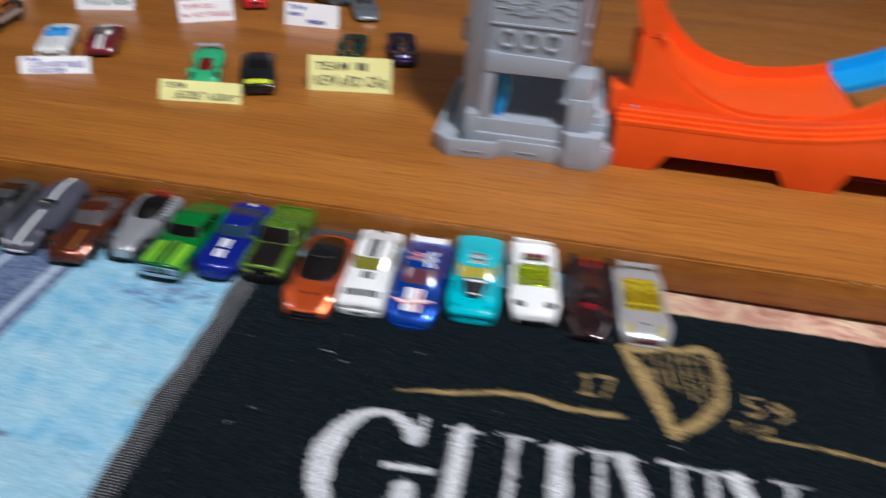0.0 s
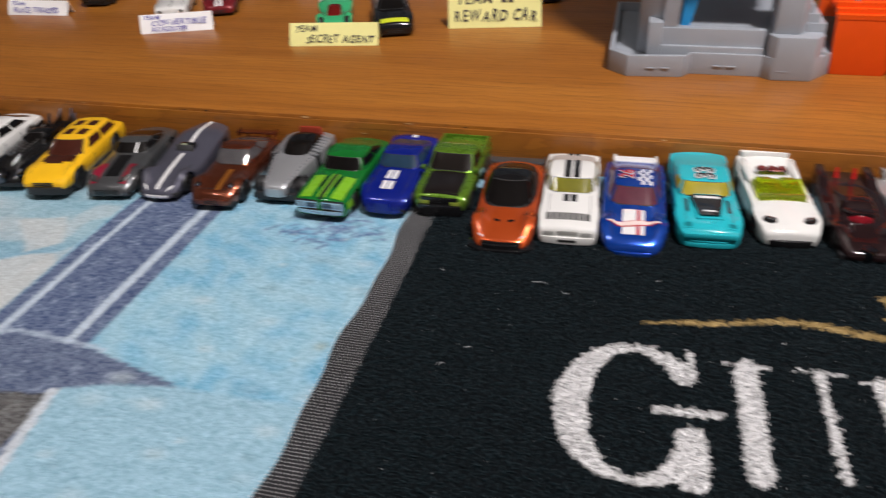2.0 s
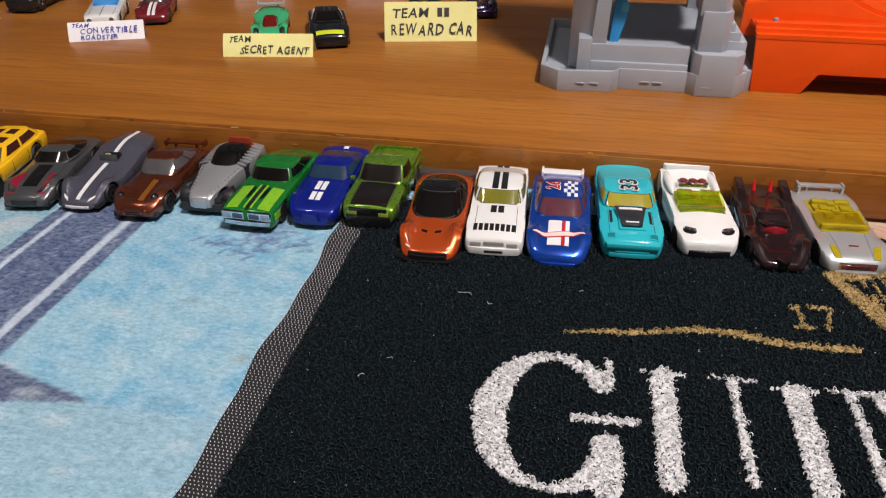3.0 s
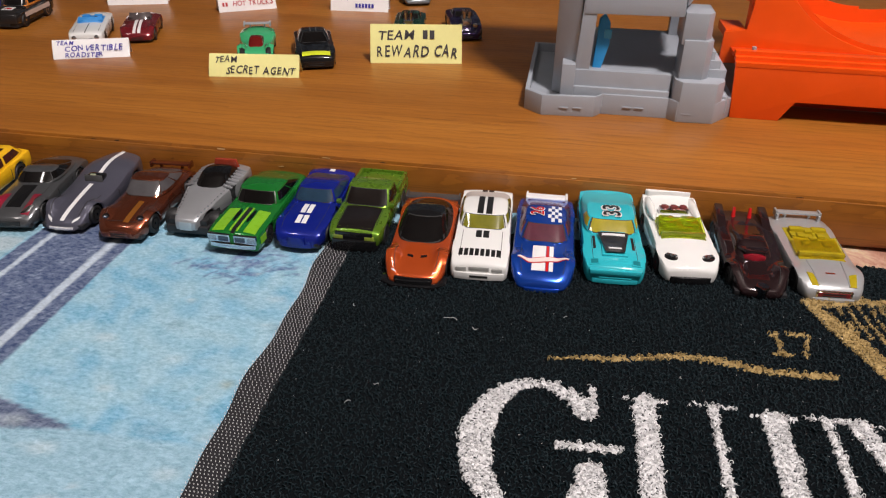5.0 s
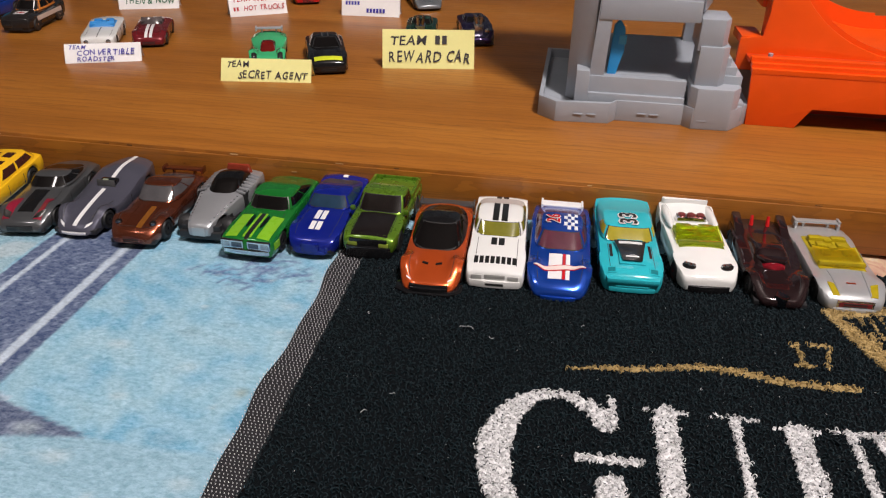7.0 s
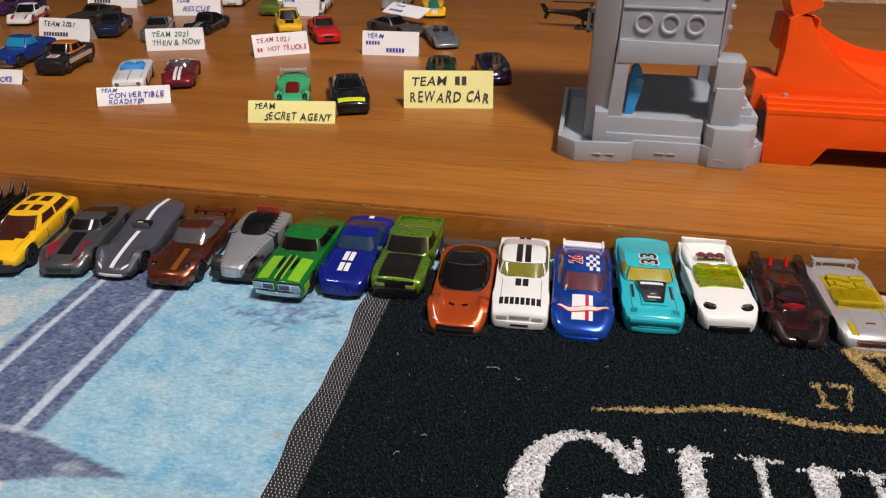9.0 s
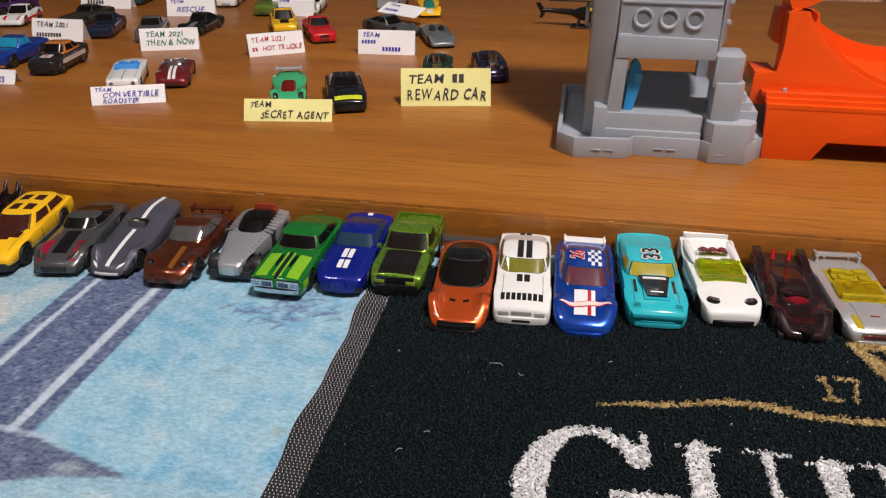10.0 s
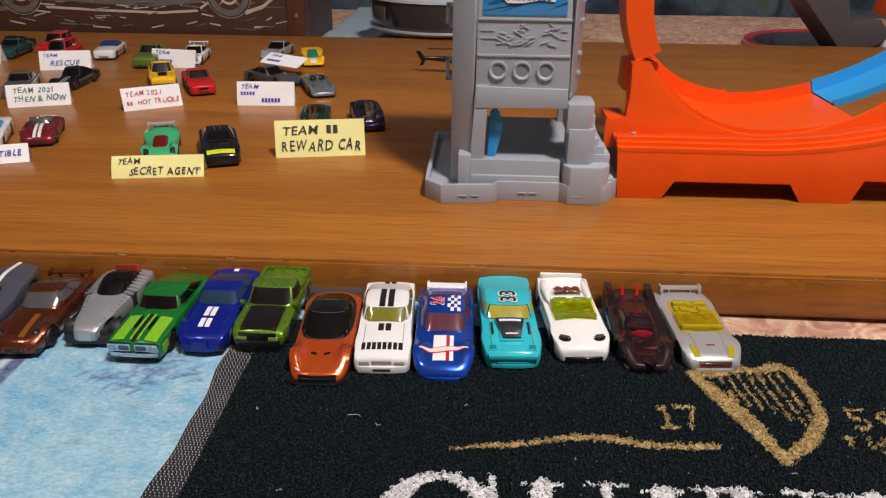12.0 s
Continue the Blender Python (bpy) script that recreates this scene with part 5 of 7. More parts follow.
        part("nose_beak", prism([(-5.5 * MM, (y0 + 4) * MM), (-4.6 * MM, (y0 - 1.2) * MM), (-2.4 * MM, (y0 - 2.0) * MM), (2.4 * MM, (y0 - 2.0) * MM), (4.6 * MM, (y0 - 1.2) * MM), (5.5 * MM, (y0 + 4) * MM)], 4.0 * MM, 9.2 * MM, "z", 0.0009), P_BLUE, car)
        for sgn in (1, -1):
            part("lower_slot", box((sgn * 8.6 - 2.6) * MM, (sgn * 8.6 + 2.6) * MM, (y0 + 0.2) * MM, (y0 + 3) * MM, 3.4 * MM, 5.2 * MM, 0.0003), M_GAP, car)
    toy_car("deep blue toy muscle coupe with white hood stripes", nose_at(-0.0785, -0.0622, -0.1, 72), 72, 29.5, ((0, 8.5), (0.06, 11), (0.38, 14.2), (0.62, 14.8), (0.8, 15.2), (0.97, 16.8), (1, 15)), P_BLUE, (0.42, 0.505, 0.70, 0.92), 19.8, 0.9, 0.7, None, tint((0.02, 0.05, 0.09)),
            (0.62, 0.2), decals=((P_STRIPE_W, -3.6, -0.9, 0.13, 0.23), (P_STRIPE_W, -0.1, 2.6, 0.13, 0.23), (P_STRIPE_W, -3.6, -0.9, 0.26, 0.38), (P_STRIPE_W, -0.1, 2.6, 0.26, 0.38), (P_STRIPE_W, -1.5, 1.5, 0.93, 0.97)), grille=(P_BLACK, 4.5, 4.4, 7.2), bumper=(P_BLUE, 2.6, 5.0, 0.8), lights="round", light_mat=P_BLUE, rim=M_CHROME, waist=0.05, extra=beak)
    P_OLIVE = paint((0.13, 0.26, 0.02), 0.5, 0.28)
    def pickup_bits(car, sh, cb):
        for sgn in (1, -1):
            part("bed_side", box((sgn * 13.2 - 0.9) * MM, (sgn * 13.2 + 0.9) * MM, 10 * MM, 34 * MM, 14 * MM, 19 * MM, 0.0005), P_OLIVE, car)
            part("mirror", box((sgn * 15 - 1.3) * MM, (sgn * 15 + 1.3) * MM, -11 * MM, -8.6 * MM, 16.6 * MM, 18.8 * MM, 0.0004), P_OLIVE, car)
        part("tailgate", box(-13 * MM, 13 * MM, 32.4 * MM, 34 * MM, 14 * MM, 19 * MM, 0.0005), P_OLIVE, car)
    toy_car("metallic olive green toy pickup with a black hood", nose_at(-0.0518, -0.0600, -0.4, 70), 70, 30, PICKUP, P_OLIVE, (0.35, 0.47, 0.66, 0.70), 23.6, 0.92, 0.8, None, tint((0.010, 0.007, 0.006)),
            (0.84, 0.14), (0.95, 0.06), sill=6, wr=6.2, decals=((paint((0.010, 0.007, 0.007), 0.1, 0.3), -9.8, 9.8, 0.03, 0.345),), grille=(P_BLACK, 10, 7.5, 13), lights="rect", light_mat=tint((0.35, 0.45, 0.06)), bumper=(P_BLACK, 3.0, 9.2, 1.6), extra=pickup_bits, rim=M_GUN)
    P_ORANGE = paint((0.5, 0.075, 0.012), 0.4, 0.2)
    def splitter(car, sh, cb):
        y0 = -sh.L / 2
        blade = [(-16.4, y0 + 7), (-16.2, y0 + 0.4), (-10, y0 - 3.4), (10, y0 - 3.4), (16.2, y0 + 0.4), (16.4, y0 + 7), (12, y0 + 9), (-12, y0 + 9)]
        part("splitter", prism([(x * MM, y * MM) for x, y in blade], 1.4 * MM, 3.2 * MM, "z", 0.0003), P_BLACK, car)
        part("intake_mouth", box(-9.5 * MM, 9.5 * MM, (y0 - 0.5) * MM, (y0 + 2) * MM, 3.6 * MM, 6.0 * MM, 0.0006), P_BLACK, car)
        for sgn in (1, -1):
            part("headlight", grid_patch(lambda u, v: sh.point(sgn * u * sh.half(v) * 0.93, v + 0.10 * (u - 0.7)), steps(0.74, 0.93, 4)[::sgn], steps(0.030, 0.042, 3), 0.00018), P_STRIPE_W, car)
            part("hood_duct", grid_patch(lambda u, v: sh.point(sgn * 3.4 + u, v + 0.004 * u * sgn), steps(-1.5, 1.5, 4), steps(0.17, 0.19, 2), 0.00018), P_BLACK, car)
    toy_car("orange toy supercar with a black roof and grey wing", nose_at(-0.0196, -0.0815, 2.6, 78), 78, 31.5, SUPER, P_ORANGE, (0.30, 0.54, 0.72, 0.97), 18.8, 0.9, 0.64, P_BLACK, M_DARKGLASS,
            (0.62, 0.2), crown=2.4, bumper=(P_BLACK, 2.6, 5.2, 1.6), intake=False, extra=splitter, wing=(P_DGREY, 1.0, 11.5, 7, 15), rim=M_GUN, n=2.9)
    def penz(car, sh, cb):
        part("bumper_slot", box(-4.5 * MM, 4.5 * MM, (-sh.L / 2 - 1.5) * MM, (-sh.L / 2) * MM, 4.2 * MM, 5.4 * MM, 0.0002), M_GAP, car)
        bar_row(car, sh, P_STRIPE_K, -10.8, 10.8, 0.115, 0.07, 8)
    toy_car("white boxy toy coupe with black stripes and yellow windows", nose_at(0.0073, -0.0727, 2.9, 79), 79, 29.5, ((0, 10.8), (0.04, 12), (0.36, 14.4), (0.7, 15.2), (0.96, 15), (1, 13.4)), WHITE, (0.38, 0.475, 0.74, 0.97), 19.6, 0.93, 0.8, None, tint((0.2, 0.19, 0.016)),
            (0.92, 0.08), (0.95, 0.06), crown=0.9, decals=((P_STRIPE_K, -3.4, -0.4, 0.28, 0.365), (P_STRIPE_K, 0.4, 3.4, 0.28, 0.365), (P_STRIPE_K, -3.4, -0.4, 0.85, 0.99), (P_STRIPE_K, 0.4, 3.4, 0.85, 0.99)), roof_decals=((P_STRIPE_K, -0.34, -0.06, -0.97, 0.97), (P_STRIPE_K, 0.06, 0.34, -0.97, 0.97)),
            lights="rect", light_mat=paint((0.5, 0.5, 0.48), 0.2, 0.2), grille=(paint((0.42, 0.42, 0.4), 0.2, 0.3), 5.0, 7.4, 9.6), intake=False, rear_glass=False, bumper=(WHITE, 2.8, 6.6, 0.8), extra=penz, rim=M_CHROME)
    P_RBLUE = paint((0.006, 0.06, 0.40), 0.5, 0.2)
    def racer(car, sh, cb):
        decal_text(car, "26", 10, 0, sh, P_STRIPE_W, 0.5, -1.2, 90, cb, 0.05)
        decal_text(car, "26", 10, 0, sh, P_RED, 0.1, -1.2, 90, cb, 0.05).location.z += 0.0003
        for i in range(4):
            for j in range(5):
                if (i + j) % 2:
                    a, b = 0.1 + i * 0.17, -0.85 + j * 0.33
                    part("check", grid_patch(lambda u, v: cb.roof(u, v), steps(a, a + 0.17, 1), steps(b, b + 0.33, 1), 0.0002), P_STRIPE_W, car)
        for grow, mat, lift in ((1.0, P_RED, 0.0003), (0.72, paint((0.8, 0.66, 0.62), 0, 0.3), 0.00045)):
            part("flame_emblem", grid_patch(lambda u, v: sh.point(u, 0.178 + 0.012 * math.sin(u / 4.2) - 0.00012 * u * u * 0.3 + v * grow * (0.024 * (1 - (u / 13.2) ** 2) + 0.003)), steps(-12.6, 12.6, 18), steps(-1, 1, 2), lift), mat, car)
    toy_car("bright blue toy stock racer with white hood and wing", nose_at(0.0343, -0.0763, 1.1, 80), 80, 32, ((0, 6.5), (0.06, 9.4), (0.35, 13.0), (0.7, 15), (1, 14.5)), P_RBLUE, (0.36, 0.48, 0.74, 0.97), 19.2, 0.86, 0.66, None, tint((0.12, 0.03, 0.05)),
            (0.58, 0.2), crown=2.2, decals=((P_STRIPE_W, -5.4, 1.2, 0.08, 0.32), (P_RED, 1.4, 2.8, 0.08, 0.32), (P_STRIPE_W, 3.0, 5.0, 0.08, 0.32)), intake=False, bumper=(P_RBLUE, 2.0, 4.0, 1.0), rear_glass=False, wing=(P_STRIPE_W, 0.96, 14.8, 6.5, 11), extra=racer, rim=M_GUN)
    P_TEAL = paint((0.025, 0.45, 0.53), 0, 0.22)
    def teal_bits(car, sh, cb):
        decal_text(car, "33", 12.5, 0, sh, P_STRIPE_W, 0.9, 4.3, 90, cb, -0.25)
        decal_text(car, "33", 12.5, 0, sh, P_STRIPE_K, 0.25, 4.3, 90, cb, -0.25).location.z += 0.0003
        for k in range(3):
            part("grille_slat", box(-8 * MM, 8 * MM, (-sh.L / 2 - 1.2) * MM, (-sh.L / 2 + 1) * MM, (5.6 + 1.5 * k) * MM, (6.4 + 1.5 * k) * MM, 0.0003), P_TEAL, car)
        for sgn in (1, -1):
            part("lamp_recess", grid_patch(lambda u, v: sh.point(sgn * 10.2 + u, v), steps(-2.3, 2.3, 3), steps(0.035, 0.085, 3), 0.0003), P_TEAL, car)
            # Raised patch in darker teal; shade of the recess is in its colour.
            part("lamp_recess_shade", grid_patch(lambda u, v: sh.point(sgn * 10.2 + u, v), steps(-1.7, 1.7, 3), steps(0.043, 0.077, 3), 0.00042), paint((0.01, 0.2, 0.23), 0, 0.3), car)
        part("nose_ledge", prism([(-13.4 * MM, (-sh.L / 2 + 3) * MM), (-12.6 * MM, (-sh.L / 2 - 1.6) * MM), (12.6 * MM, (-sh.L / 2 - 1.6) * MM), (13.4 * MM, (-sh.L / 2 + 3) * MM)], 7.6 * MM, 10.4 * MM, "z", 0.0009), P_TEAL, car)
        part("hood_panel", grid_patch(lambda u, v: sh.point(u * (4.6 + 14 * (v - 0.12)), v) + Vector((0, 0, 0.0019)), steps(-1, 1, 6), steps(0.125, 0.36, 8), 0.0001), P_STRIPE_K, car)
        part("hood_emblem", grid_patch(lambda u, v: sh.point(u, v) + Vector((0, 0, 0.0021)), steps(-5.8, 5.8, 4), steps(0.31, 0.335, 2), 0.0002), P_STRIPE_W, car)
        part("hood_mark", grid_patch(lambda u, v: sh.point(u, v) + Vector((0, 0, 0.0021)), steps(-3.2, 3.2, 4), steps(0.155, 0.168, 2), 0.0002), P_STRIPE_W, car)
    toy_car("turquoise toy stock car with a black hood and yellow windows", nose_at(0.0651, -0.0647, 3.2, 75), 75, 31.5, ((0, 10.5), (0.06, 12.4), (0.36, 14.6), (0.75, 15.2), (0.95, 17.6), (1, 18)), P_TEAL, (0.37, 0.475, 0.74, 0.99), 19.6, 0.92, 0.78, None, tint((0.4, 0.34, 0.03)), rear_glass=False, side_glass=((-0.8, -0.2),), nose=(0.78, 0.14), tail=(0.9, 0.1), decals=((P_STRIPE_K, -10.4, -9.0, 0.2, 0.35), (P_STRIPE_K, 9.0, 10.4, 0.2, 0.35)), scoop=(P_TEAL, 6.4, 0.11, 0.37, 1.9), intake=False, bumper=(P_TEAL, 2.8, 5.2, 1.0), extra=teal_bits, rim=M_GUN)
    def conv_bits(car, sh, cb):
        part("engine_cover", box(-8 * MM, 8 * MM, 14 * MM, 20 * MM, 12 * MM, 17.6 * MM, 0.0015), M_CHROME, car)
        for x in (-5, 0, 5):
            part("engine_knob", lathe([(2.2 * MM, 0.0), (2.0 * MM, 0.0012), (0.4 * MM, 0.002)], 12, "z", m=Matrix.Translation(Vector((x, 17, 17.2)) * MM)), paint((0.25, 0.05, 0.05), 0.4, 0.3), car)
        for sgn in (1, -1):
            at = Matrix.Translation(sh.point(sgn * 9.2, 0.11)) @ Matrix.Rotation(0.12, 4, "X") @ Matrix.Rotation(sgn * 0.35, 4, "Z")
            pod = part("headlight", lathe([(3.4 * MM, -0.0003), (3.3 * MM, 0.0003), (2.9 * MM, 0.0004), (0.3 * MM, 0.0002)], 18, "z", m=at @ Matrix.Diagonal((1, 0.74, 1, 1))), P_BLACK, car)
            for k in (-1, 0, 1):
                part("lamp_lens", lathe([(1.05 * MM, 0.0), (0.9 * MM, 0.0007), (0.2 * MM, 0.001)], 10, "z", m=at @ Matrix.Translation((k * 0.0019, 0.0006 * abs(k), 0.0003))), M_CHROME, pod)
            part("rear_hump", lathe([(0.3 * MM, -0.016), (1.8 * MM, -0.011), (2.5 * MM, 0.0), (2.2 * MM, 0.008), (0.3 * MM, 0.011)], 14, "y", m=Matrix.Translation(Vector((sgn * 11.8, 22, 15.0)) * MM)), WHITE, car)
        part("tail_lip", prism([(-13.2 * MM, 33 * MM), (-12.4 * MM, 35.6 * MM), (12.4 * MM, 35.6 * MM), (13.2 * MM, 33 * MM), (11.5 * MM, 31.4 * MM), (-11.5 * MM, 31.4 * MM)], 16.6 * MM, 20.0 * MM, "z", 0.0008), WHITE, car)
    toy_car("white toy roadster with a lime screen and red wheels", nose_at(0.0975, -0.0578, 5.5, 71), 71, 31, ((0, 9.5), (0.06, 11.6), (0.4, 14.6), (0.75, 14.6), (0.92, 17.6), (1, 18)), WHITE, None, open_top=(M_LIMECHROME, clear((0.72, 0.85, 0.02)), 0.33, 0.66, 11.4, 4.6, 13), nose=(0.7, 0.2), tail=(0.9, 0.1), seams=False, intake=False, bumper=(P_BLACK, 1.8, 5.6, 0.9), rim=paint((0.4, 0.015, 0.015), 0, 0.3), tyre=paint((0.26, 0.015, 0.018), 0, 0.35), extra=conv_bits)
    toy_car("black-maroon low toy car with fins and red probes", nose_at(0.1256, -0.0647, 0.5, 73), 73, 30.5, ((0, 6.5), (0.1, 8.6), (0.35, 11), (0.6, 13), (0.85, 13.6), (1, 13)), P_BATM, (0.3, 0.44, 0.56, 0.82), 15.6, 0.62, 0.42, P_BATM, None,
            (0.5, 0.4), rim=M_GUN, extra=bat_parts, wing=None)
    def silver_bits(car, sh, cb):
        y0 = -sh.L / 2
        part("grille_surround", box(-8.6 * MM, 8.6 * MM, (y0 - 0.15) * MM, (y0 + 1) * MM, 3.8 * MM, 8.0 * MM, 0.0005), M_CHROME, car)
        part("hood_badge", grid_patch(lambda u, v: sh.point(u, v), steps(-2.2, 2.2, 4), steps(0.14, 0.155, 2), 0.0003), M_CHROME, car)
        for x, y in ((-5, -1), (5, -1), (-5, 8), (5, 8), (0, 4), (0, 13), (-6, 14), (6, 14)):
            part("cockpit_block", box((x - 2.1) * MM, (x + 2.1) * MM, (y - 2.2) * MM, (y + 2.2) * MM, 12 * MM, 15.6 * MM, 0.0008), P_GOLDGLASS, car)
        for sgn in (1, -1):
            part("headlight", grid_patch(lambda u, v: sh.point(sgn * (u + 2.4 * (0.2 - v) * -6), v), steps(9.4, 12.6, 4)[::sgn], steps(0.035, 0.135, 6), 0.0003), P_GOLDGLASS, car)
            part("body_crease", grid_patch(lambda u, v: sh.point(sgn * (7.0 + 4 * v) + u, v), steps(-0.25, 0.25, 1), steps(0.04, 0.3, 8), 0.0004), P_SILVER, car)
            part("wing_post", box((sgn * 11 - 0.7) * MM, (sgn * 11 + 0.7) * MM, 28 * MM, 31 * MM, 12 * MM, 16 * MM, 0.0002), P_SILVER, car)
    toy_car("silver toy roadster with yellow interior and open rear wing", nose_at(0.1548, -0.0615, 3.5, 70), 70, 32, ((0, 8.0), (0.06, 10.4), (0.36, 13.2), (0.75, 14), (1, 13)), P_SILVER, None, open_top=(P_GOLDGLASS, clear((0.9, 0.7, 0.03)), 0.31, 0.76, 11.2, 3.2, 14), seams=False, nose=(0.68, 0.18), crown=2.0, grille=(paint((0.2, 0.02, 0.025), 0, 0.3), 7.5, 4.6, 7.2), bumper=(P_SILVER, 2.2, 4.0, 0.7), wing=(P_SILVER, 0.95, 15.5, 4, 11.5), extra=silver_bits)


front_row()


# -- the pairs that stand on the board with their cards --
def board_cars():
    def put(label, x, y, yaw, L=72, **kw):
        return toy_car(label, nose_at(x, y, yaw, L, TOP), L, **kw)
    put("green toy racer with red cockpit and grey wing", -0.1787, 0.1465, 19, 66, W=30, keys=((0, 5.5), (0.1, 9), (0.4, 11.5), (0.7, 14), (1, 15)), body=paint((0.05, 0.42, 0.17), 0, 0.25), cab=(0.2, 0.36, 0.5, 0.62), roof=15, wb=0.42, wt=0.3, cab_mat=tint((0.16, 0.012, 0.01)), glass=None,
        nose=(0.7, 0.2), crown=3, waist=0.18, wing=(M_GREY, 0.93, 17.5, 6, 11), decals=((P_STRIPE_K, -12.4, -8.2, 0.05, 0.12), (P_STRIPE_K, 8.2, 12.4, 0.05, 0.12)), rim=paint((0.4, 0.015, 0.015), 0, 0.3))
    yl = paint((0.62, 0.7, 0.03), 0, 0.3)
    put("black toy coupe with a fluorescent yellow front", -0.1321, 0.1414, 21, 78, W=32, keys=((0, 10.5), (0.07, 13), (0.3, 15.2), (0.82, 16), (1, 14)), body=P_BLACK, cab=(0.34, 0.48, 0.68, 0.94), roof=21.5, wb=0.84, wt=0.6, decals=((yl, -11, 11, 0.03, 0.1),), nose=(0.78, 0.2), rim=M_GUN,
        roof_decals=((P_DGREY, -0.3, -0.2, -0.9, 0.9), (P_DGREY, 0.2, 0.3, -0.9, 0.9)))
    gch = paint((0.03, 0.13, 0.07), 0.8, 0.2)
    put("green chrome toy hot rod with tall intakes", -0.086, 0.225, 8, 64, W=29, keys=((0, 8), (0.2, 10), (0.5, 14), (1, 14)), body=gch, cab=(0.52, 0.6, 0.8, 0.92), roof=17.5, wb=0.7, wt=0.55, nose=(0.4, 0.5), extra=hotrod_parts(gch), rim=M_CHROME)
    pch = paint((0.03, 0.012, 0.075), 0.75, 0.18)
    put("black and purple chrome toy hot rod", -0.0397, 0.239, 16, 68, W=30, keys=((0, 8), (0.2, 11), (0.5, 15), (1, 15)), body=pch, cab=(0.5, 0.58, 0.8, 0.94), roof=18.5, wb=0.7, wt=0.58, nose=(0.45, 0.45), extra=hotrod_parts(pch), rim=M_CHROME)
    put("white toy convertible with a bright blue interior", -0.3146, 0.158, 23, 72, W=29, keys=MUSCLE, body=WHITE, cab=None, open_top=(plastic((0.03, 0.25, 0.62)), plastic((0.03, 0.25, 0.62)), 0.42, 0.74, 10, 3.5), nose=(0.86, 0.14), decals=((P_STRIPE_K, -0.3, 0.3, 0.02, 0.4),), lights="round", grille=(M_CHROME, 7, 5, 8))
    put("maroon toy roadster with twin white stripes", -0.2847, 0.1766, 21, 68, W=30, keys=((0, 8), (0.06, 10.6), (0.35, 14), (0.7, 14.6), (1, 12)), body=P_MAROON, cab=None, open_top=(plastic((0.03, 0.02, 0.02)), tint((0.1, 0.08, 0.08)), 0.42, 0.7, 9, 5), crown=2.4, nose=(0.7, 0.26),
        decals=((P_STRIPE_W, -3.2, -0.7, 0.02, 0.41), (P_STRIPE_W, 0.7, 3.2, 0.02, 0.41), (P_STRIPE_W, -3.2, -0.7, 0.72, 0.98), (P_STRIPE_W, 0.7, 3.2, 0.72, 0.98)), rim=M_CHROME)
    put("translucent blue toy race truck", -0.4604, 0.2013, 1, 74, W=30, keys=PICKUP, body=paint((0.01, 0.05, 0.33), 0.3, 0.2), cab=(0.34, 0.44, 0.62, 0.68), roof=25, glass=tint((0.02, 0.3, 0.5)), grille=(M_CHROME, 8, 6, 10), bumper=(M_CHROME, 3, 6, 1), sill=5, wr=6)
    put("black and orange toy race truck with side graphics", -0.4064, 0.1912, 9, 72, W=30, keys=PICKUP, body=paint((0.016, 0.014, 0.014), 0, 0.22), cab=(0.34, 0.44, 0.7, 0.86), roof=24, cab_mat=paint((0.62, 0.2, 0.03), 0.2, 0.25), sides=((paint((0.6, 0.5, 0.45), 0, 0.3), 0.2, 0.85, 9, 13),), decals=((P_STRIPE_W, -5, 5, 0.14, 0.26), (P_RED, -3.4, 3.4, 0.17, 0.23)), sill=5, wr=6)
    put("blue toy panel wagon with a white roof stripe", -0.603, 0.2, 8, 76, W=30, keys=((0, 12), (0.05, 13.5), (0.34, 15), (1, 15.5)), body=paint((0.015, 0.14, 0.5), 0.2, 0.22), cab=(0.36, 0.46, 0.94, 0.98), roof=24, roof_decals=((P_STRIPE_W, -0.3, 0.3, -0.95, 0.95),), bumper=(M_CHROME, 4, 6.5, 1), side_glass=((-0.8, -0.3),), sides=((paint((0.7, 0.3, 0.1), 0, 0.3), 0.3, 0.9, 7, 11),))
    put("dark blue toy muscle car with racing graphics", -0.5496, 0.1866, 0, 77, W=30, keys=MUSCLE, body=paint((0.012, 0.03, 0.17), 0.2, 0.22), cab=(0.38, 0.49, 0.68, 0.9), roof=21, decals=((P_STRIPE_W, -5, 5, 0.06, 0.3), (P_RED, -2.5, 2.5, 0.1, 0.24)), sides=((paint((0.7, 0.25, 0.1), 0, 0.3), 0.1, 0.9, 7, 11),), bumper=(M_CHROME, 4, 6.5, 1), glass=tint((0.15, 0.3, 0.35)))
    put("red toy muscle car with chrome bumper", -0.7386, 0.2128, 14, 75, W=29, keys=MUSCLE, body=P_RED, cab=(0.4, 0.5, 0.68, 0.86), roof=21, bumper=(M_CHROME, 4, 6.4, 1))
    put("white and blue toy coupe with red markings", -0.68, 0.2488, 22, 74, W=29, keys=((0, 8), (0.06, 11), (0.36, 14), (0.8, 14.6), (1, 13)), body=WHITE, cab=(0.4, 0.5, 0.66, 0.86), roof=21, decals=((P_RED, -2.5, 2.5, 0.1, 0.26),), base=paint((0.03, 0.12, 0.25), 0, 0.3), sides=((paint((0.03, 0.12, 0.25), 0, 0.3), 0.05, 0.95, 4, 7),), glass=tint((0.03, 0.05, 0.1)))
    put("grey toy fastback coupe", -0.3867, 0.3205, 20, 75, W=29.5, keys=MUSCLE, body=paint((0.15, 0.16, 0.165), 0.4, 0.3), cab=(0.38, 0.49, 0.66, 0.92), roof=21)
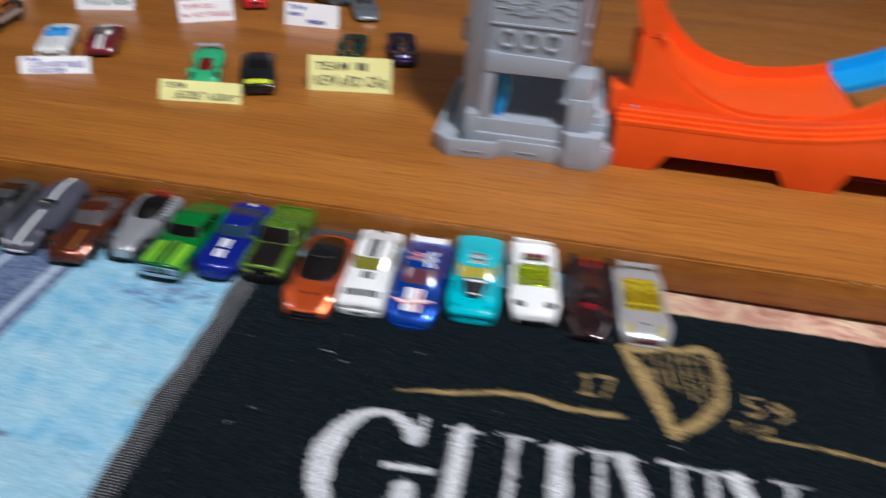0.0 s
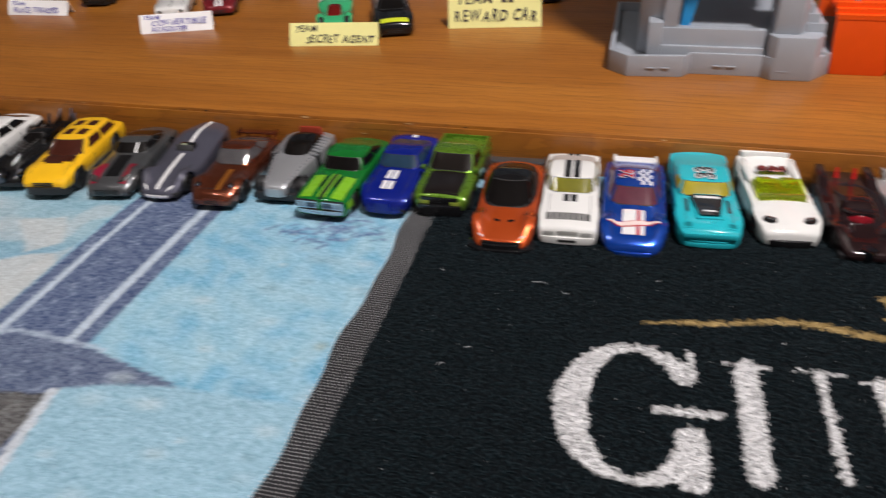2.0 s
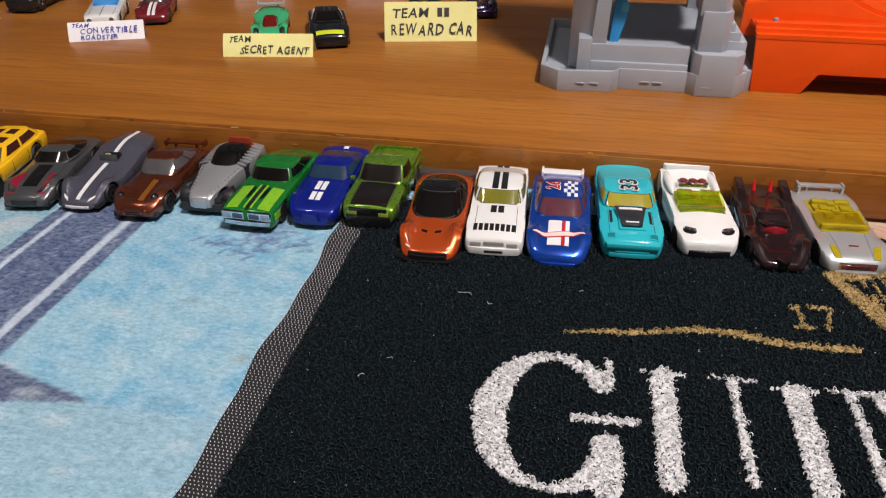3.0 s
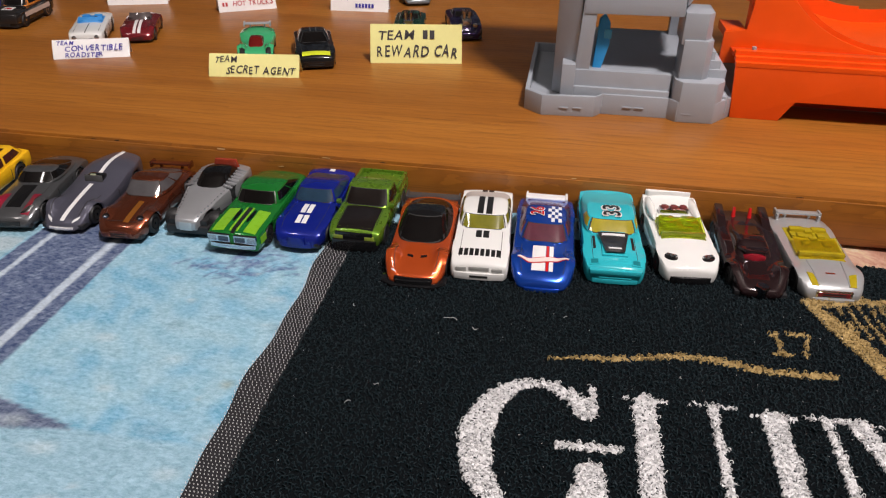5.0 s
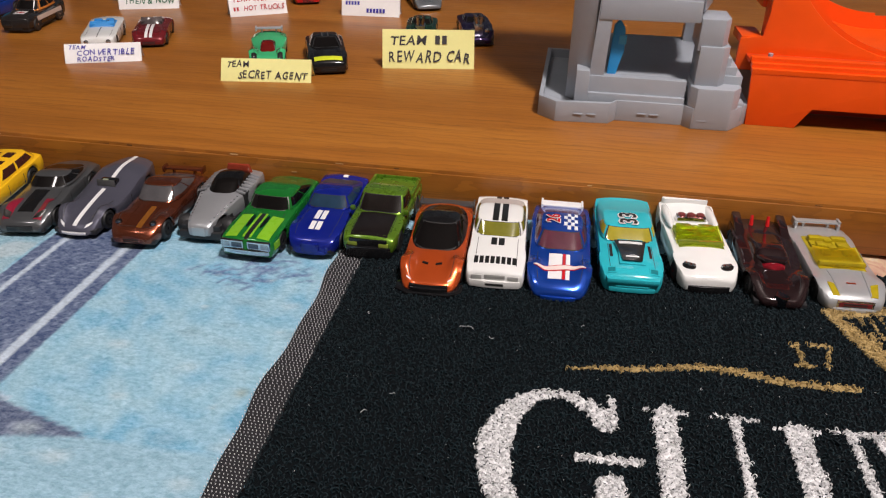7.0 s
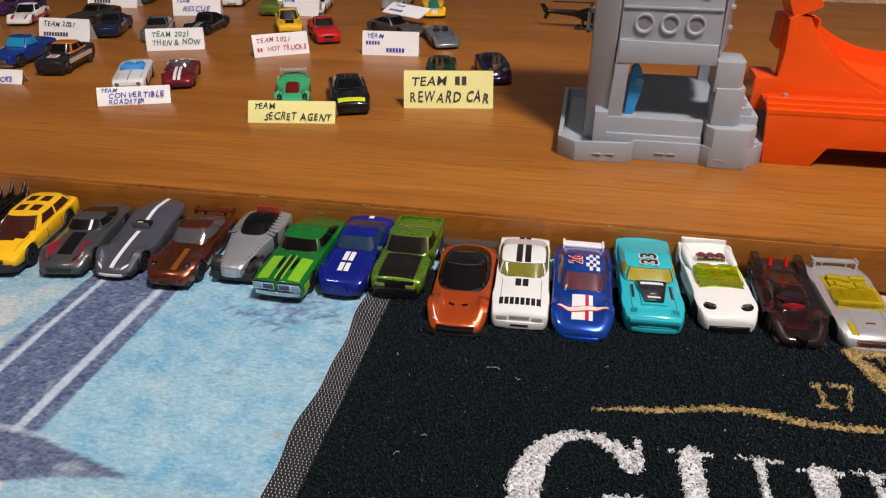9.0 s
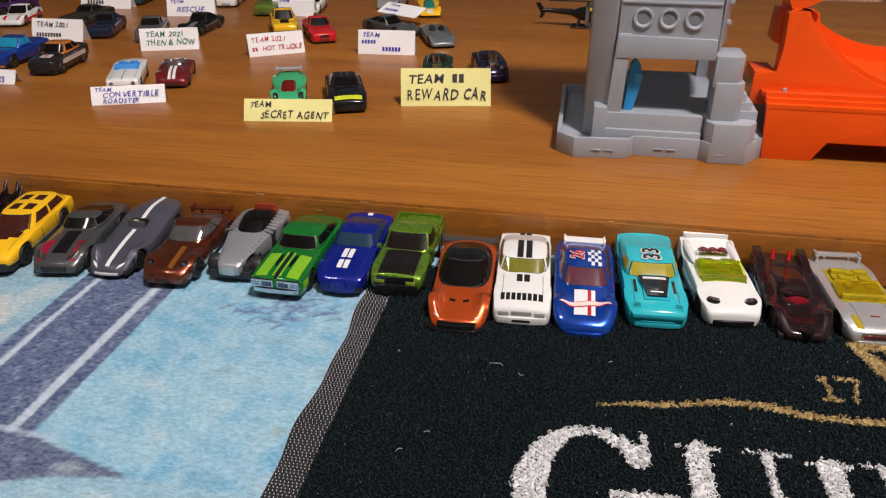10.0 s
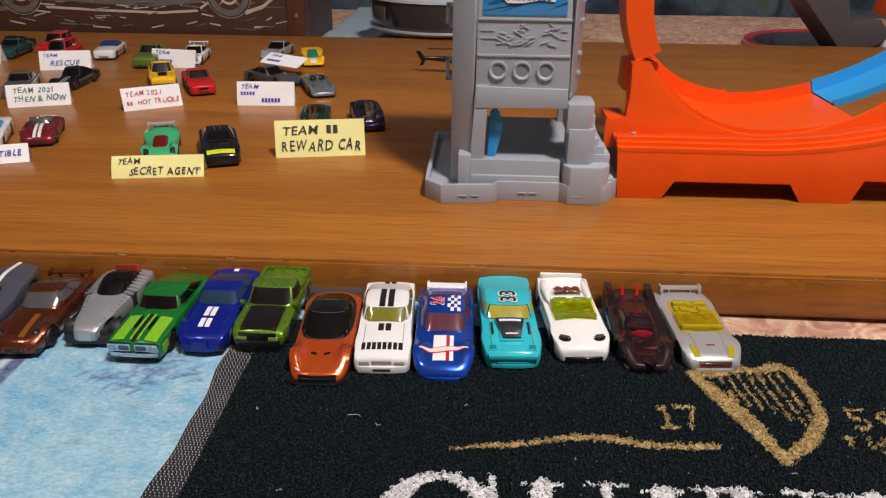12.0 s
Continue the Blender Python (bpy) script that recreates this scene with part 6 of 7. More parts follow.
    put("black toy fastback coupe with silver stripes", -0.3632, 0.3529, 0, 75, W=29.5, keys=SUPER, body=P_BLACK, cab=(0.38, 0.5, 0.66, 0.9), roof=20, decals=((P_SILVER, -2.6, -0.8, 0.1, 0.36), (P_SILVER, 0.8, 2.6, 0.1, 0.36)), rim=M_CHROME)
    put("yellow toy pickup with a black hood panel", -0.265, 0.3704, 24, 72, W=30, keys=PICKUP, body=P_YELLOW, cab=(0.34, 0.44, 0.62, 0.68), roof=26, decals=((P_STRIPE_K, -5, 5, 0.1, 0.32),), bumper=(M_BASE, 3, 8, 1), sill=6, wr=6.4)
    put("red toy pickup with black windows", -0.2183, 0.3507, 28, 74, W=30, keys=((0, 11), (0.05, 13), (0.34, 15), (1, 16)), body=P_RED, cab=(0.36, 0.46, 0.62, 0.68), roof=23, grille=(P_BLACK, 5, 7, 9.5))
    put("olive green toy pickup on the board", -0.329, 0.47, 6, 74, W=30, keys=PICKUP, body=paint((0.13, 0.2, 0.03), 0.2, 0.3), cab=(0.36, 0.46, 0.62, 0.68), roof=25, wr=6)
    put("white toy race coupe with red markings and wing", -0.284, 0.49, 8, 74, W=30, keys=SUPER, body=WHITE, cab=(0.36, 0.5, 0.66, 0.9), roof=20, decals=((P_RED, -2, 2, 0.08, 0.34),), wing=(WHITE, 0.95, 20, 5, 12))
    put("dark grey toy grand tourer", -0.1416, 0.396, 55, 75, W=30, keys=SUPER, body=paint((0.11, 0.115, 0.12), 0.5, 0.3), cab=(0.36, 0.5, 0.66, 0.92), roof=19.5)
    put("silver toy open two-seat speedster", -0.1019, 0.3525, 22, 74, W=31, keys=SUPER, body=paint((0.27, 0.29, 0.31), 0.6, 0.25), cab=None, crown=2.4, nose=(0.7, 0.28), extra=lambda car, sh, cb: [part("cockpit_pod", lathe([(0.4 * MM, -0.006), (3.4 * MM, -0.003), (4.0 * MM, 0.002), (2.2 * MM, 0.009), (0.4 * MM, 0.012)], 14, "y", m=Matrix.Translation(Vector((x, 4, 13.4)) * MM)), P_BLACK, car) for x in (-5, 5)] and None)
    put("silver toy supercar with dark windows", -0.2035, 0.532, -4, 74, W=30, keys=SUPER, body=P_SILVER, cab=(0.34, 0.5, 0.66, 0.92), roof=19.5)
    put("yellow toy racer with a green cockpit and white nose", -0.1435, 0.4993, 14, 70, W=30, keys=((0, 5.5), (0.1, 8), (0.4, 11), (0.7, 14), (1, 15)), body=P_YELLOW, cab=(0.24, 0.4, 0.56, 0.7), roof=16.5, wb=0.5, wt=0.36, cab_mat=tint((0.02, 0.2, 0.16)), glass=None, waist=0.15, decals=((P_STRIPE_W, -4, 4, 0.02, 0.18),))
    put("red toy rescue truck with a white stripe", -0.440, 0.483, 5, 72, W=30, keys=PICKUP, body=P_RED, cab=(0.24, 0.34, 0.6, 0.66), roof=27, roof_decals=((P_STRIPE_W, -0.5, 0.5, -0.5, 0.5),), decals=((P_STRIPE_W, -10, 10, 0.72, 0.8),))
    put("white and navy toy convertible", -0.395, 0.515, 12, 74, W=30, keys=MUSCLE, body=WHITE, cab=(0.4, 0.48, 0.74, 0.84), roof=18.5, cab_mat=paint((0.02, 0.03, 0.12), 0, 0.3), glass=None, sides=((P_RED, 0.2, 0.8, 7, 9),))
    put("dark teal toy coupe on the board", -0.512, 0.505, 8, 74, W=30, keys=MUSCLE, body=paint((0.02, 0.09, 0.1), 0.3, 0.25), cab=(0.38, 0.5, 0.66, 0.88), roof=21)
    put("dark olive toy muscle car", -0.506, 0.372, -4, 75, W=30, keys=MUSCLE, body=paint((0.03, 0.032, 0.02), 0.2, 0.3), cab=(0.38, 0.5, 0.66, 0.88), roof=20)
    put("navy blue toy muscle coupe", -0.4434, 0.3282, 17, 75, W=30, keys=MUSCLE, body=paint((0.012, 0.02, 0.055), 0.2, 0.24), cab=(0.38, 0.5, 0.66, 0.88), roof=21)
    put("purple toy saloon with dark windows", -0.628, 0.405, -8, 75, W=30, keys=SEDAN, body=paint((0.07, 0.02, 0.13), 0.3, 0.25), cab=(0.34, 0.46, 0.7, 0.9), roof=22)
    put("white toy race coupe with red sides", -0.5663, 0.3622, 17, 74, W=30, keys=SUPER, body=WHITE, cab=(0.34, 0.5, 0.66, 0.9), roof=20, sides=((P_RED, 0.1, 0.9, 5, 8),), decals=((P_RED, -9, -6, 0.06, 0.2), (P_RED, 6, 9, 0.06, 0.2)))
    put("bright lime green toy car", -0.742, 0.412, 4, 74, W=30, keys=SEDAN, body=paint((0.2, 0.5, 0.02), 0, 0.25), cab=(0.34, 0.46, 0.7, 0.9), roof=22)
    put("white toy race car with black numbers", -0.698, 0.394, 5, 75, W=30, keys=SEDAN, body=WHITE, cab=(0.36, 0.48, 0.7, 0.9), roof=20, decals=((P_STRIPE_K, 2, 5, 0.12, 0.3),))
    put("black armoured toy car behind a white card", -0.535, 0.535, 0, 75, W=30, keys=SUPER, body=P_BLACK, cab=(0.36, 0.5, 0.66, 0.9), roof=19)
    put("red and white toy rescue wagon", -0.480, 0.545, 6, 74, W=30, keys=SEDAN, body=P_RED, cab=(0.3, 0.42, 0.86, 0.95), roof=24)


board_cars()

# ---- written sheet of paper on the towel ----
paper = thing("paper_sheet", "white lined paper sheet with handwriting on towel", "paper")
c1, c3 = Vector((-0.399, -0.0772, 0)), Vector((-0.37, -0.2585, 0))
uy = (c3 - c1).normalized()
ux = Vector((uy.y, -uy.x, 0)) if Vector((uy.y, -uy.x, 0)).x < 0 else Vector((-uy.y, uy.x, 0))
PM = Matrix(((ux.x, uy.x, 0, c1.x), (ux.y, uy.y, 0, c1.y), (0, 0, 1, 0), (0, 0, 0, 1)))
bm = bmesh.new()
rows = []
for j in steps(0, 0.279, 24):
    rows.append([bm.verts.new(PM @ Vector((i, j, 0.0035 + 0.0028 * math.sin(9 * i + 6 * j) ** 2 + (0.004 * math.exp(-i / 0.012) * math.sin(11 * j))))) for i in steps(0, 0.216, 18)])
for a, b in zip(rows, rows[1:]):
    for i in range(len(a) - 1):
        bm.faces.new((a[i], b[i], b[i + 1], a[i + 1]))
bmesh.ops.solidify(bm, geom=bm.faces[:], thickness=0.0005)
bmesh.ops.recalc_face_normals(bm, faces=bm.faces[:])
part("sheet", bm, M_PAPER, paper)
M_RULE = simple("rule_print", (0.7, 0.72, 0.78), 0.8)
for k in range(9):
    y = 0.034 + 0.0255 * k
    b = bmesh.new()
    vs = [[b.verts.new(PM @ Vector((i, y + d, 0.0043 + 0.0028 * math.sin(9 * i + 6 * y) ** 2 + (0.004 * math.exp(-i / 0.012) * math.sin(11 * y))))) for i in steps(0.006, 0.21, 18)] for d in (0, 0.0004)]
    for i in range(18):
        b.faces.new((vs[0][i], vs[1][i], vs[1][i + 1], vs[0][i + 1]))
    part("rule_line", b, M_RULE, paper)
WM = Matrix.Rotation(math.atan2(-ux.y, -ux.x), 4, "Z")
for k, (x, y, w, txt) in enumerate(((-0.473, -0.108, 0.026, "JUMP (ELIM)"), (-0.468, -0.119, 0.022, "2 ATTEMPTS"), (-0.4755, -0.152, 0.02, ""), (-0.463, -0.19, 0.02, ""), (-0.4615, -0.2, 0.012, ""))):
    if txt:
        handwriting(txt, 0.0085, 0.045, paper, INK["black"], Matrix.Translation((x - 0.02, y, 0.0098)) @ WM, k)
    else:
        part("handwriting_bar", box(x - w, x, y - 0.0006, y + 0.0006, 0.0092, 0.0095, 0, m=None), INK["black"], paper)


# ---- folded name cards ----
def name_card(label, L, R, h, lines, mat=None, ink="blue", lean=24, flat=False):
    """A folded paper tent: bottom corners of its front leaf in the plan, leaf height in mm, rows of (text, size mm, x mm, y mm)."""
    mat = mat or M_CARD
    p, q = Vector((L[0] * K, L[1] * K, TOP)), Vector((R[0] * K, R[1] * K, TOP))
    w = (q - p).length
    yaw = math.atan2(q.y - p.y, q.x - p.x)
    card = thing("name_card", label, "name card", "name cards", Matrix.Translation(p) @ Matrix.Rotation(yaw, 4, "Z"))
    low = 0.89  # leaf height against its rows
    h *= MM * low
    lean = radians(lean)
    tilt = Matrix.Rotation(math.pi / 2 - lean, 4, "X")
    if flat:
        tilt = Matrix.Translation((0, 0, 0.012)) @ Matrix.Rotation(radians(24), 4, "X")

    def leaf(sgn):
        def fn(u, v):
            bend = 0.0007 * math.sin(math.pi * v) * math.sin(3 * u + 1)
            return tilt @ Vector((u * w, v * h, bend))
        bm = grid_patch(fn, steps(0, 1, 8), steps(0, 1, 4), 0.00013)
        if sgn < 0:
            ridge = tilt @ Vector((0, h, 0))
            bm.transform(Matrix.Translation((0, 2 * ridge.y, 0)) @ Matrix.Diagonal((1, -1, 1, 1)))
            bmesh.ops.reverse_faces(bm, faces=bm.faces[:])
        return bm
    part("front_leaf", leaf(1), mat, card)
    if not flat:
        part("back_leaf", leaf(-1), mat, card)
    for text, size, x, y in lines:
        if text.startswith("#"):
            n = int(text[1:])
            for i in range(n):
                x0 = x + i * size * 0.62
                part("word_bar", box(x0 * MM, (x0 + size * 0.42) * MM, y * low * MM, (y * low + size * 0.75) * MM, 0.0006, 0.0009, 0, m=tilt), INK[ink], card)
        else:
            handwriting(text, size * MM * 1.36, w - x * MM - 0.003, card, INK[ink], tilt @ Matrix.Translation((x * MM, y * low * MM, 0.0010)), int(abs(L[0]) * 1000) + int(y))
    return card


name_card("yellow note paper tent card lettered in black ink", (-0.1008, 0.1665), (-0.0368, 0.179), 35, (("TEAM", 8, 6, 21), ("#2", 9, 43, 22), ("REWARD CAR", 9.5, 5, 6)), M_NOTE, "black", 22)
name_card("narrow yellow note paper tent card in black ink", (-0.1985, 0.1128), (-0.139, 0.1225), 20, (("TEAM", 4.8, 4, 12.5), ("SECRET AGENT", 6.0, 13, 3)), M_NOTE, "black", 30)
name_card("white tent card lettered in blue ink", (-0.3205, 0.1255), (-0.2727, 0.144), 17.5, (("TEAM", 3.6, 3, 12.6), ("CONVERTIBLE", 4.8, 9, 6.6), ("ROADSTER", 4.0, 9, 1.2)), None, "blue", 28)
name_card("white tent card lettered in green ink", (-0.376, 0.2895), (-0.327, 0.3075), 26, (("TEAM 2021", 5.6, 6, 16), ("THEN & NOW", 6.0, 6, 6)), None, "green", 20)
name_card("white tent card lettered in red ink", (-0.2678, 0.286), (-0.2254, 0.314), 26, (("TEAM 2021", 5.0, 4, 16), ("#2", 5.0, 4, 6), ("HOT TRUCKS", 5.0, 14, 6)), None, "red", 20)
name_card("white tent card with two rows of blue ink", (-0.1761, 0.318), (-0.1238, 0.3219), 28, (("TEAM", 5.0, 4, 20), ("#5", 5.0, 4, 12), ("#6", 5.4, 26, 4)), None, "blue", 18)
name_card("white tent card lettered in blue ink", (-0.437, 0.452), (-0.385, 0.4635), 27, (("TEAM", 4.6, 5, 18), ("RESCUE", 7.0, 12, 6)), None, "blue", 20)
name_card("white tent card lettered in blue ink", (-0.466, 0.1623), (-0.4131, 0.1653), 15, (("TEAM", 3.4, 4, 9.5), ("RACE TRUCKS", 4.8, 6, 2.5)), None, "blue", 28)
name_card("white tent card lettered in blue ink", (-0.6107, 0.1452), (-0.5596, 0.1459), 25, (("TEAM", 5.2, 6, 16), ("#2", 5.4, 6, 6), ("RACERS", 6.2, 17, 6)), None, "blue", 22)
name_card("white tent card lettered in blue ink", (-0.6927, 0.1755), (-0.6595, 0.2161), 23, (("TEAM", 5.0, 6, 15), ("RETRO RACE", 6.0, 6, 6)), None, "blue", 22)
name_card("white tent card lettered in black ink", (-0.6253, 0.3352), (-0.573, 0.3292), 28, (("TEAM", 5.2, 8, 18), ("VILLIANS", 6.0, 10, 6)), None, "black", 22)
name_card("white tent card lettered in black ink", (-0.5026, 0.3094), (-0.4497, 0.3114), 28, (("TEAM 2021", 5.4, 6, 18), ("#9", 5.4, 6, 6)), None, "black", 20)
name_card("white tent card with a row of black ink", (-0.5642, 0.4824), (-0.5021, 0.4858), 28, (("TEAM", 5.2, 6, 18), ("#6", 6.5, 10, 6)), None, "black", 20)
name_card("white tent card with faint black ink", (-0.7617, 0.3558), (-0.7112, 0.3573), 28, (("TEAM", 5.2, 6, 18), ("#7", 6.0, 8, 6)), None, "black", 20)
name_card("white tent card lettered in blue ink", (-0.327, 0.4868), (-0.2746, 0.480), 26, (("TEAM", 5.2, 6, 18), ("#6", 6.0, 8, 6)), None, "blue", 20)
name_card("white paper card resting on toy cars", (-0.197, 0.470), (-0.149, 0.440), 26, (("TEAM", 4.6, 8, 17), ("#7", 5.2, 8, 6)), None, "blue", 20, True)


# ---- the grey launcher tower ----
def tower():
    t = thing("track_tower", "grey plastic toy track tower with a blue sticker", "toy tower")
    Z = TOP
    out = [(0.0156, 0.109), (0.028, 0.0974), (0.0636, 0.1005), (0.0685, 0.1080), (0.1128, 0.1080), (0.118, 0.1022), (0.1423, 0.103), (0.1565, 0.1215), (0.1565, 0.235), (0.0156, 0.235)]
    cx, cy = 0.085, 0.165
    inn = [(cx + (x - cx) * 0.955, cy + (y - cy) * 0.945) for x, y in out]
    part("floor_plate", prism([(cx + (x - cx) * 0.97, cy + (y - cy) * 0.965) for x, y in out], Z, Z + 0.0075, "z", 0.0006), M_GREY, t)
    for i in range(len(out)):
        j = (i + 1) % len(out)
        part("base_wall", prism([out[i], out[j], inn[j], inn[i]], Z, Z + 0.0142, "z", 0.0005), M_GREY, t)
    # embossed dashes on the plinth
    for x, y in ((0.043, 0.0985), (0.052, 0.0993), (0.086, 0.1077), (0.094, 0.1077), (0.1245, 0.1023)):
        part("embossed_mark", box(x - 0.003, x + 0.003, y - 0.0006, y + 0.002, Z + 0.0056, Z + 0.0064, 0.0002), M_GREY, t)
    # stepped inner sill
    part("sill", box(0.0485, 0.1125, 0.1122, 0.1185, Z + 0.004, Z + 0.0290, 0.0006), M_GREY, t)
    part("sill_step", box(0.0485, 0.1125, 0.1095, 0.1130, Z + 0.004, Z + 0.0180, 0.0006), M_GREY, t)
    part("inner_ramp", prism([(0.118, Z + 0.006), (0.215, Z + 0.006), (0.215, Z + 0.034), (0.118, Z + 0.027)], 0.048, 0.1355, "x", 0.0006), M_GREY, t)
    part("inner_block", box(0.0395, 0.0485, 0.1085, 0.135, Z + 0.004, Z + 0.033, 0.0006), M_GREY, t)
    # front right pillar with its plinth
    pl = [(0.1145, 0.1075), (0.119, 0.1018), (0.1418, 0.1026), (0.1475, 0.1105), (0.1475, 0.136), (0.1145, 0.136)]
    part("plinth", prism(pl, Z, Z + 0.0280, "z", 0.0012), M_GREY, t)
    part("pillar_foot", prism([(0.1165, 0.109), (0.1315, 0.109), (0.136, 0.114), (0.136, 0.136), (0.1165, 0.136)], Z + 0.0275, Z + 0.0535, "z", 0.001), M_GREY, t)
    part("pillar", prism([(0.1148, 0.1105), (0.1298, 0.1105), (0.1338, 0.116), (0.1338, 0.14), (0.1148, 0.14)], Z + 0.05, Z + 0.0705, "z", 0.001), M_GREY, t)
    # side steps towards the track
    for k in range(4):
        part("side_step", box(0.136, 0.1395 + 0.0042 * k, 0.1145 + 0.0015 * (3 - k), 0.2, Z + 0.004, Z + 0.0445 - 0.0055 * k - (0.012 if k == 3 else 0), 0.0004), M_GREY, t)
    part("side_wall", box(0.1375, 0.1395, 0.145, 0.21, Z + 0.01, Z + 0.0545, 0.0005), M_GREY, t)
    # opening frame
    part("left_jamb", prism([(0.0475, Z + 0.019), (0.0575, Z + 0.019), (0.0592, Z + 0.0675), (0.0592, Z + 0.082), (0.0505, Z + 0.082)], 0.1135, 0.123, "y", 0.0006), M_GREY, t)
    part("lintel", prism([(0.0505, Z + 0.0660), (0.1148, Z + 0.0670), (0.1142, Z + 0.0802), (0.0512, Z + 0.0812)], 0.1128, 0.123, "y", 0.0007), M_GREY, t)
    # left tall side panel, set back
    part("side_panel", prism([(0.0335, 0.1275), (0.0490, 0.1165), (0.0505, 0.120), (0.0365, 0.136), (0.0365, 0.215), (0.0335, 0.215)], Z + 0.008, Z + 0.235, "z", 0.0008), M_GREY, t)
    part("back_post", box(0.0365, 0.0485, 0.205, 0.215, Z + 0.006, Z + 0.235, 0.0006), M_GREY, t)
    part("back_post", box(0.118, 0.1295, 0.205, 0.215, Z + 0.006, Z + 0.235, 0.0006), M_GREY, t)
    part("back_lintel", box(0.0485, 0.118, 0.207, 0.213, Z + 0.066, Z + 0.235, 0.0006), M_GREY, t)
    # upper front panel, leaning back slightly
    lean = Matrix.Translation((0, 0.1150, Z + 0.0795)) @ Matrix.Rotation(radians(-3.0), 4, "X")
    part("front_panel", prism([(0.0505, 0), (0.1150, 0), (0.1105, 0.15), (0.0520, 0.15)], 0, 0.006, "y", 0.0007, m=lean), M_GREY, t)
    part("right_flank", prism([(0.1155, 0.118), (0.1165, 0.118), (0.1255, 0.150), (0.1255, 0.21), (0.1155, 0.21)], Z + 0.073, Z + 0.235, "z", 0.0006), M_GREY, t)
    for z in (0.0225, 0.0462):
        part("ridge", box(0.0512, 0.1140, -0.0012, 0.0005, z - 0.0008, z + 0.0008, 0.0003, m=lean), M_GREY, t)
    for x in (0.0655, 0.0818, 0.098):
        d = lathe([(0.0035, 0.0006), (0.0042, -0.0006), (0.0052, -0.0018), (0.0062, -0.0018), (0.0066, 0.0006)], 24, "y", m=lean @ Matrix.Translation((x, 0, 0.0125)))
        part("dial_ring", d, M_GREY, t)
        part("dial_face", lathe([(0.0043, 0.0004), (0.0042, -0.0005), (0.0005, -0.0006)], 20, "y", m=lean @ Matrix.Translation((x, 0, 0.0125))), M_GREYD, t)
    # raised relief script as plain strokes
    r = random.Random(4)
    for k in range(26):
        x, z = 0.0655 + 0.0405 * r.random(), 0.0285 + 0.014 * r.random()
        w = 0.003 + 0.006 * r.random()
        part("relief_stroke", box(-w / 2, w / 2, -0.0009, 0.0004, -0.0005, 0.0005, 0.0002, m=lean @ Matrix.Translation((x, 0, z)) @ Matrix.Rotation(r.uniform(-0.7, 0.7), 4, "Y")), M_GREY, t)
    for z in (0.0335, 0.0385):
        for a, b in ((0.053, 0.062), (0.107, 0.111)):
            part("relief_line", box(a, b, -0.0007, 0.0004, z, z + 0.0006, 0, m=lean), M_GREY, t)
    # blue sticker with a pale flame shape
    st = part("sticker", box(0.0538, 0.1100, -0.0006, 0.0004, 0.0485, 0.075, 0.0002, m=lean), paint((0.03, 0.23, 0.52), 0, 0.35), t, "blue streaked sticker with a white flame shape")
    for k in range(14):
        x, z = r.uniform(0.058, 0.105), r.uniform(0.050, 0.074)
        part("streak", prism([(x - 0.012 * r.random(), z), (min(0.1095, x + 0.012), z + 0.004), (min(0.1095, x + 0.012), z + 0.0048)], -0.0009, -0.0005, "y", 0, m=lean), paint((0.008, 0.03, 0.12), 0, 0.35), st)
    fl = [(0.0585, 0.062), (0.066, 0.0600), (0.070, 0.0565), (0.080, 0.0565), (0.092, 0.0585), (0.1015, 0.0575), (0.1025, 0.0600), (0.1005, 0.0652), (0.09, 0.0672), (0.078, 0.0655), (0.07, 0.0635), (0.066, 0.0655), (0.0615, 0.0658), (0.0655, 0.063)]
    part("flame_shape", prism(fl, -0.0014, -0.0009, "y", 0, m=lean), paint((0.8, 0.8, 0.8), 0, 0.35), st)
    for k in range(9):
        x = 0.0695 + 0.0034 * k
        part("flame_bar", box(x, x + 0.0018, -0.0017, -0.0012, 0.0585, 0.0638, 0, m=lean), paint((0.02, 0.05, 0.16), 0, 0.35), st)
    # clips on both flanks
    for x, zs in ((0.0325, (0.088, 0.125, 0.16)), (0.1205, (0.094, 0.130, 0.165))):
        for z in zs:
            part("clip", box(x - 0.004, x + 0.004, 0.136, 0.142, Z + z - 0.008, Z + z - 0.0055, 0.0005), M_GREY, t)
            part("clip", box(x - 0.004, x + 0.004, 0.136, 0.142, Z + z + 0.0055, Z + z + 0.008, 0.0005), M_GREY, t)
            part("clip", box(x - 0.004, x - 0.0015, 0.136, 0.142, Z + z - 0.008, Z + z + 0.008, 0.0005), M_GREY, t)
    lv = part("lever", prism([(0.0597, Z + 0.019), (0.0640, Z + 0.0185), (0.0700, Z + 0.044), (0.0690, Z + 0.058), (0.0650, Z + 0.0640), (0.0615, Z + 0.060)], 0.1245, 0.1300, "y", 0.0008), M_BLUE, t, "bright blue plastic lever")
    part("lever_step", box(0.0655, 0.0705, 0.1235, 0.1250, Z + 0.048, Z + 0.054, 0.0004), plastic((0.08, 0.45, 0.75)), lv)


tower()


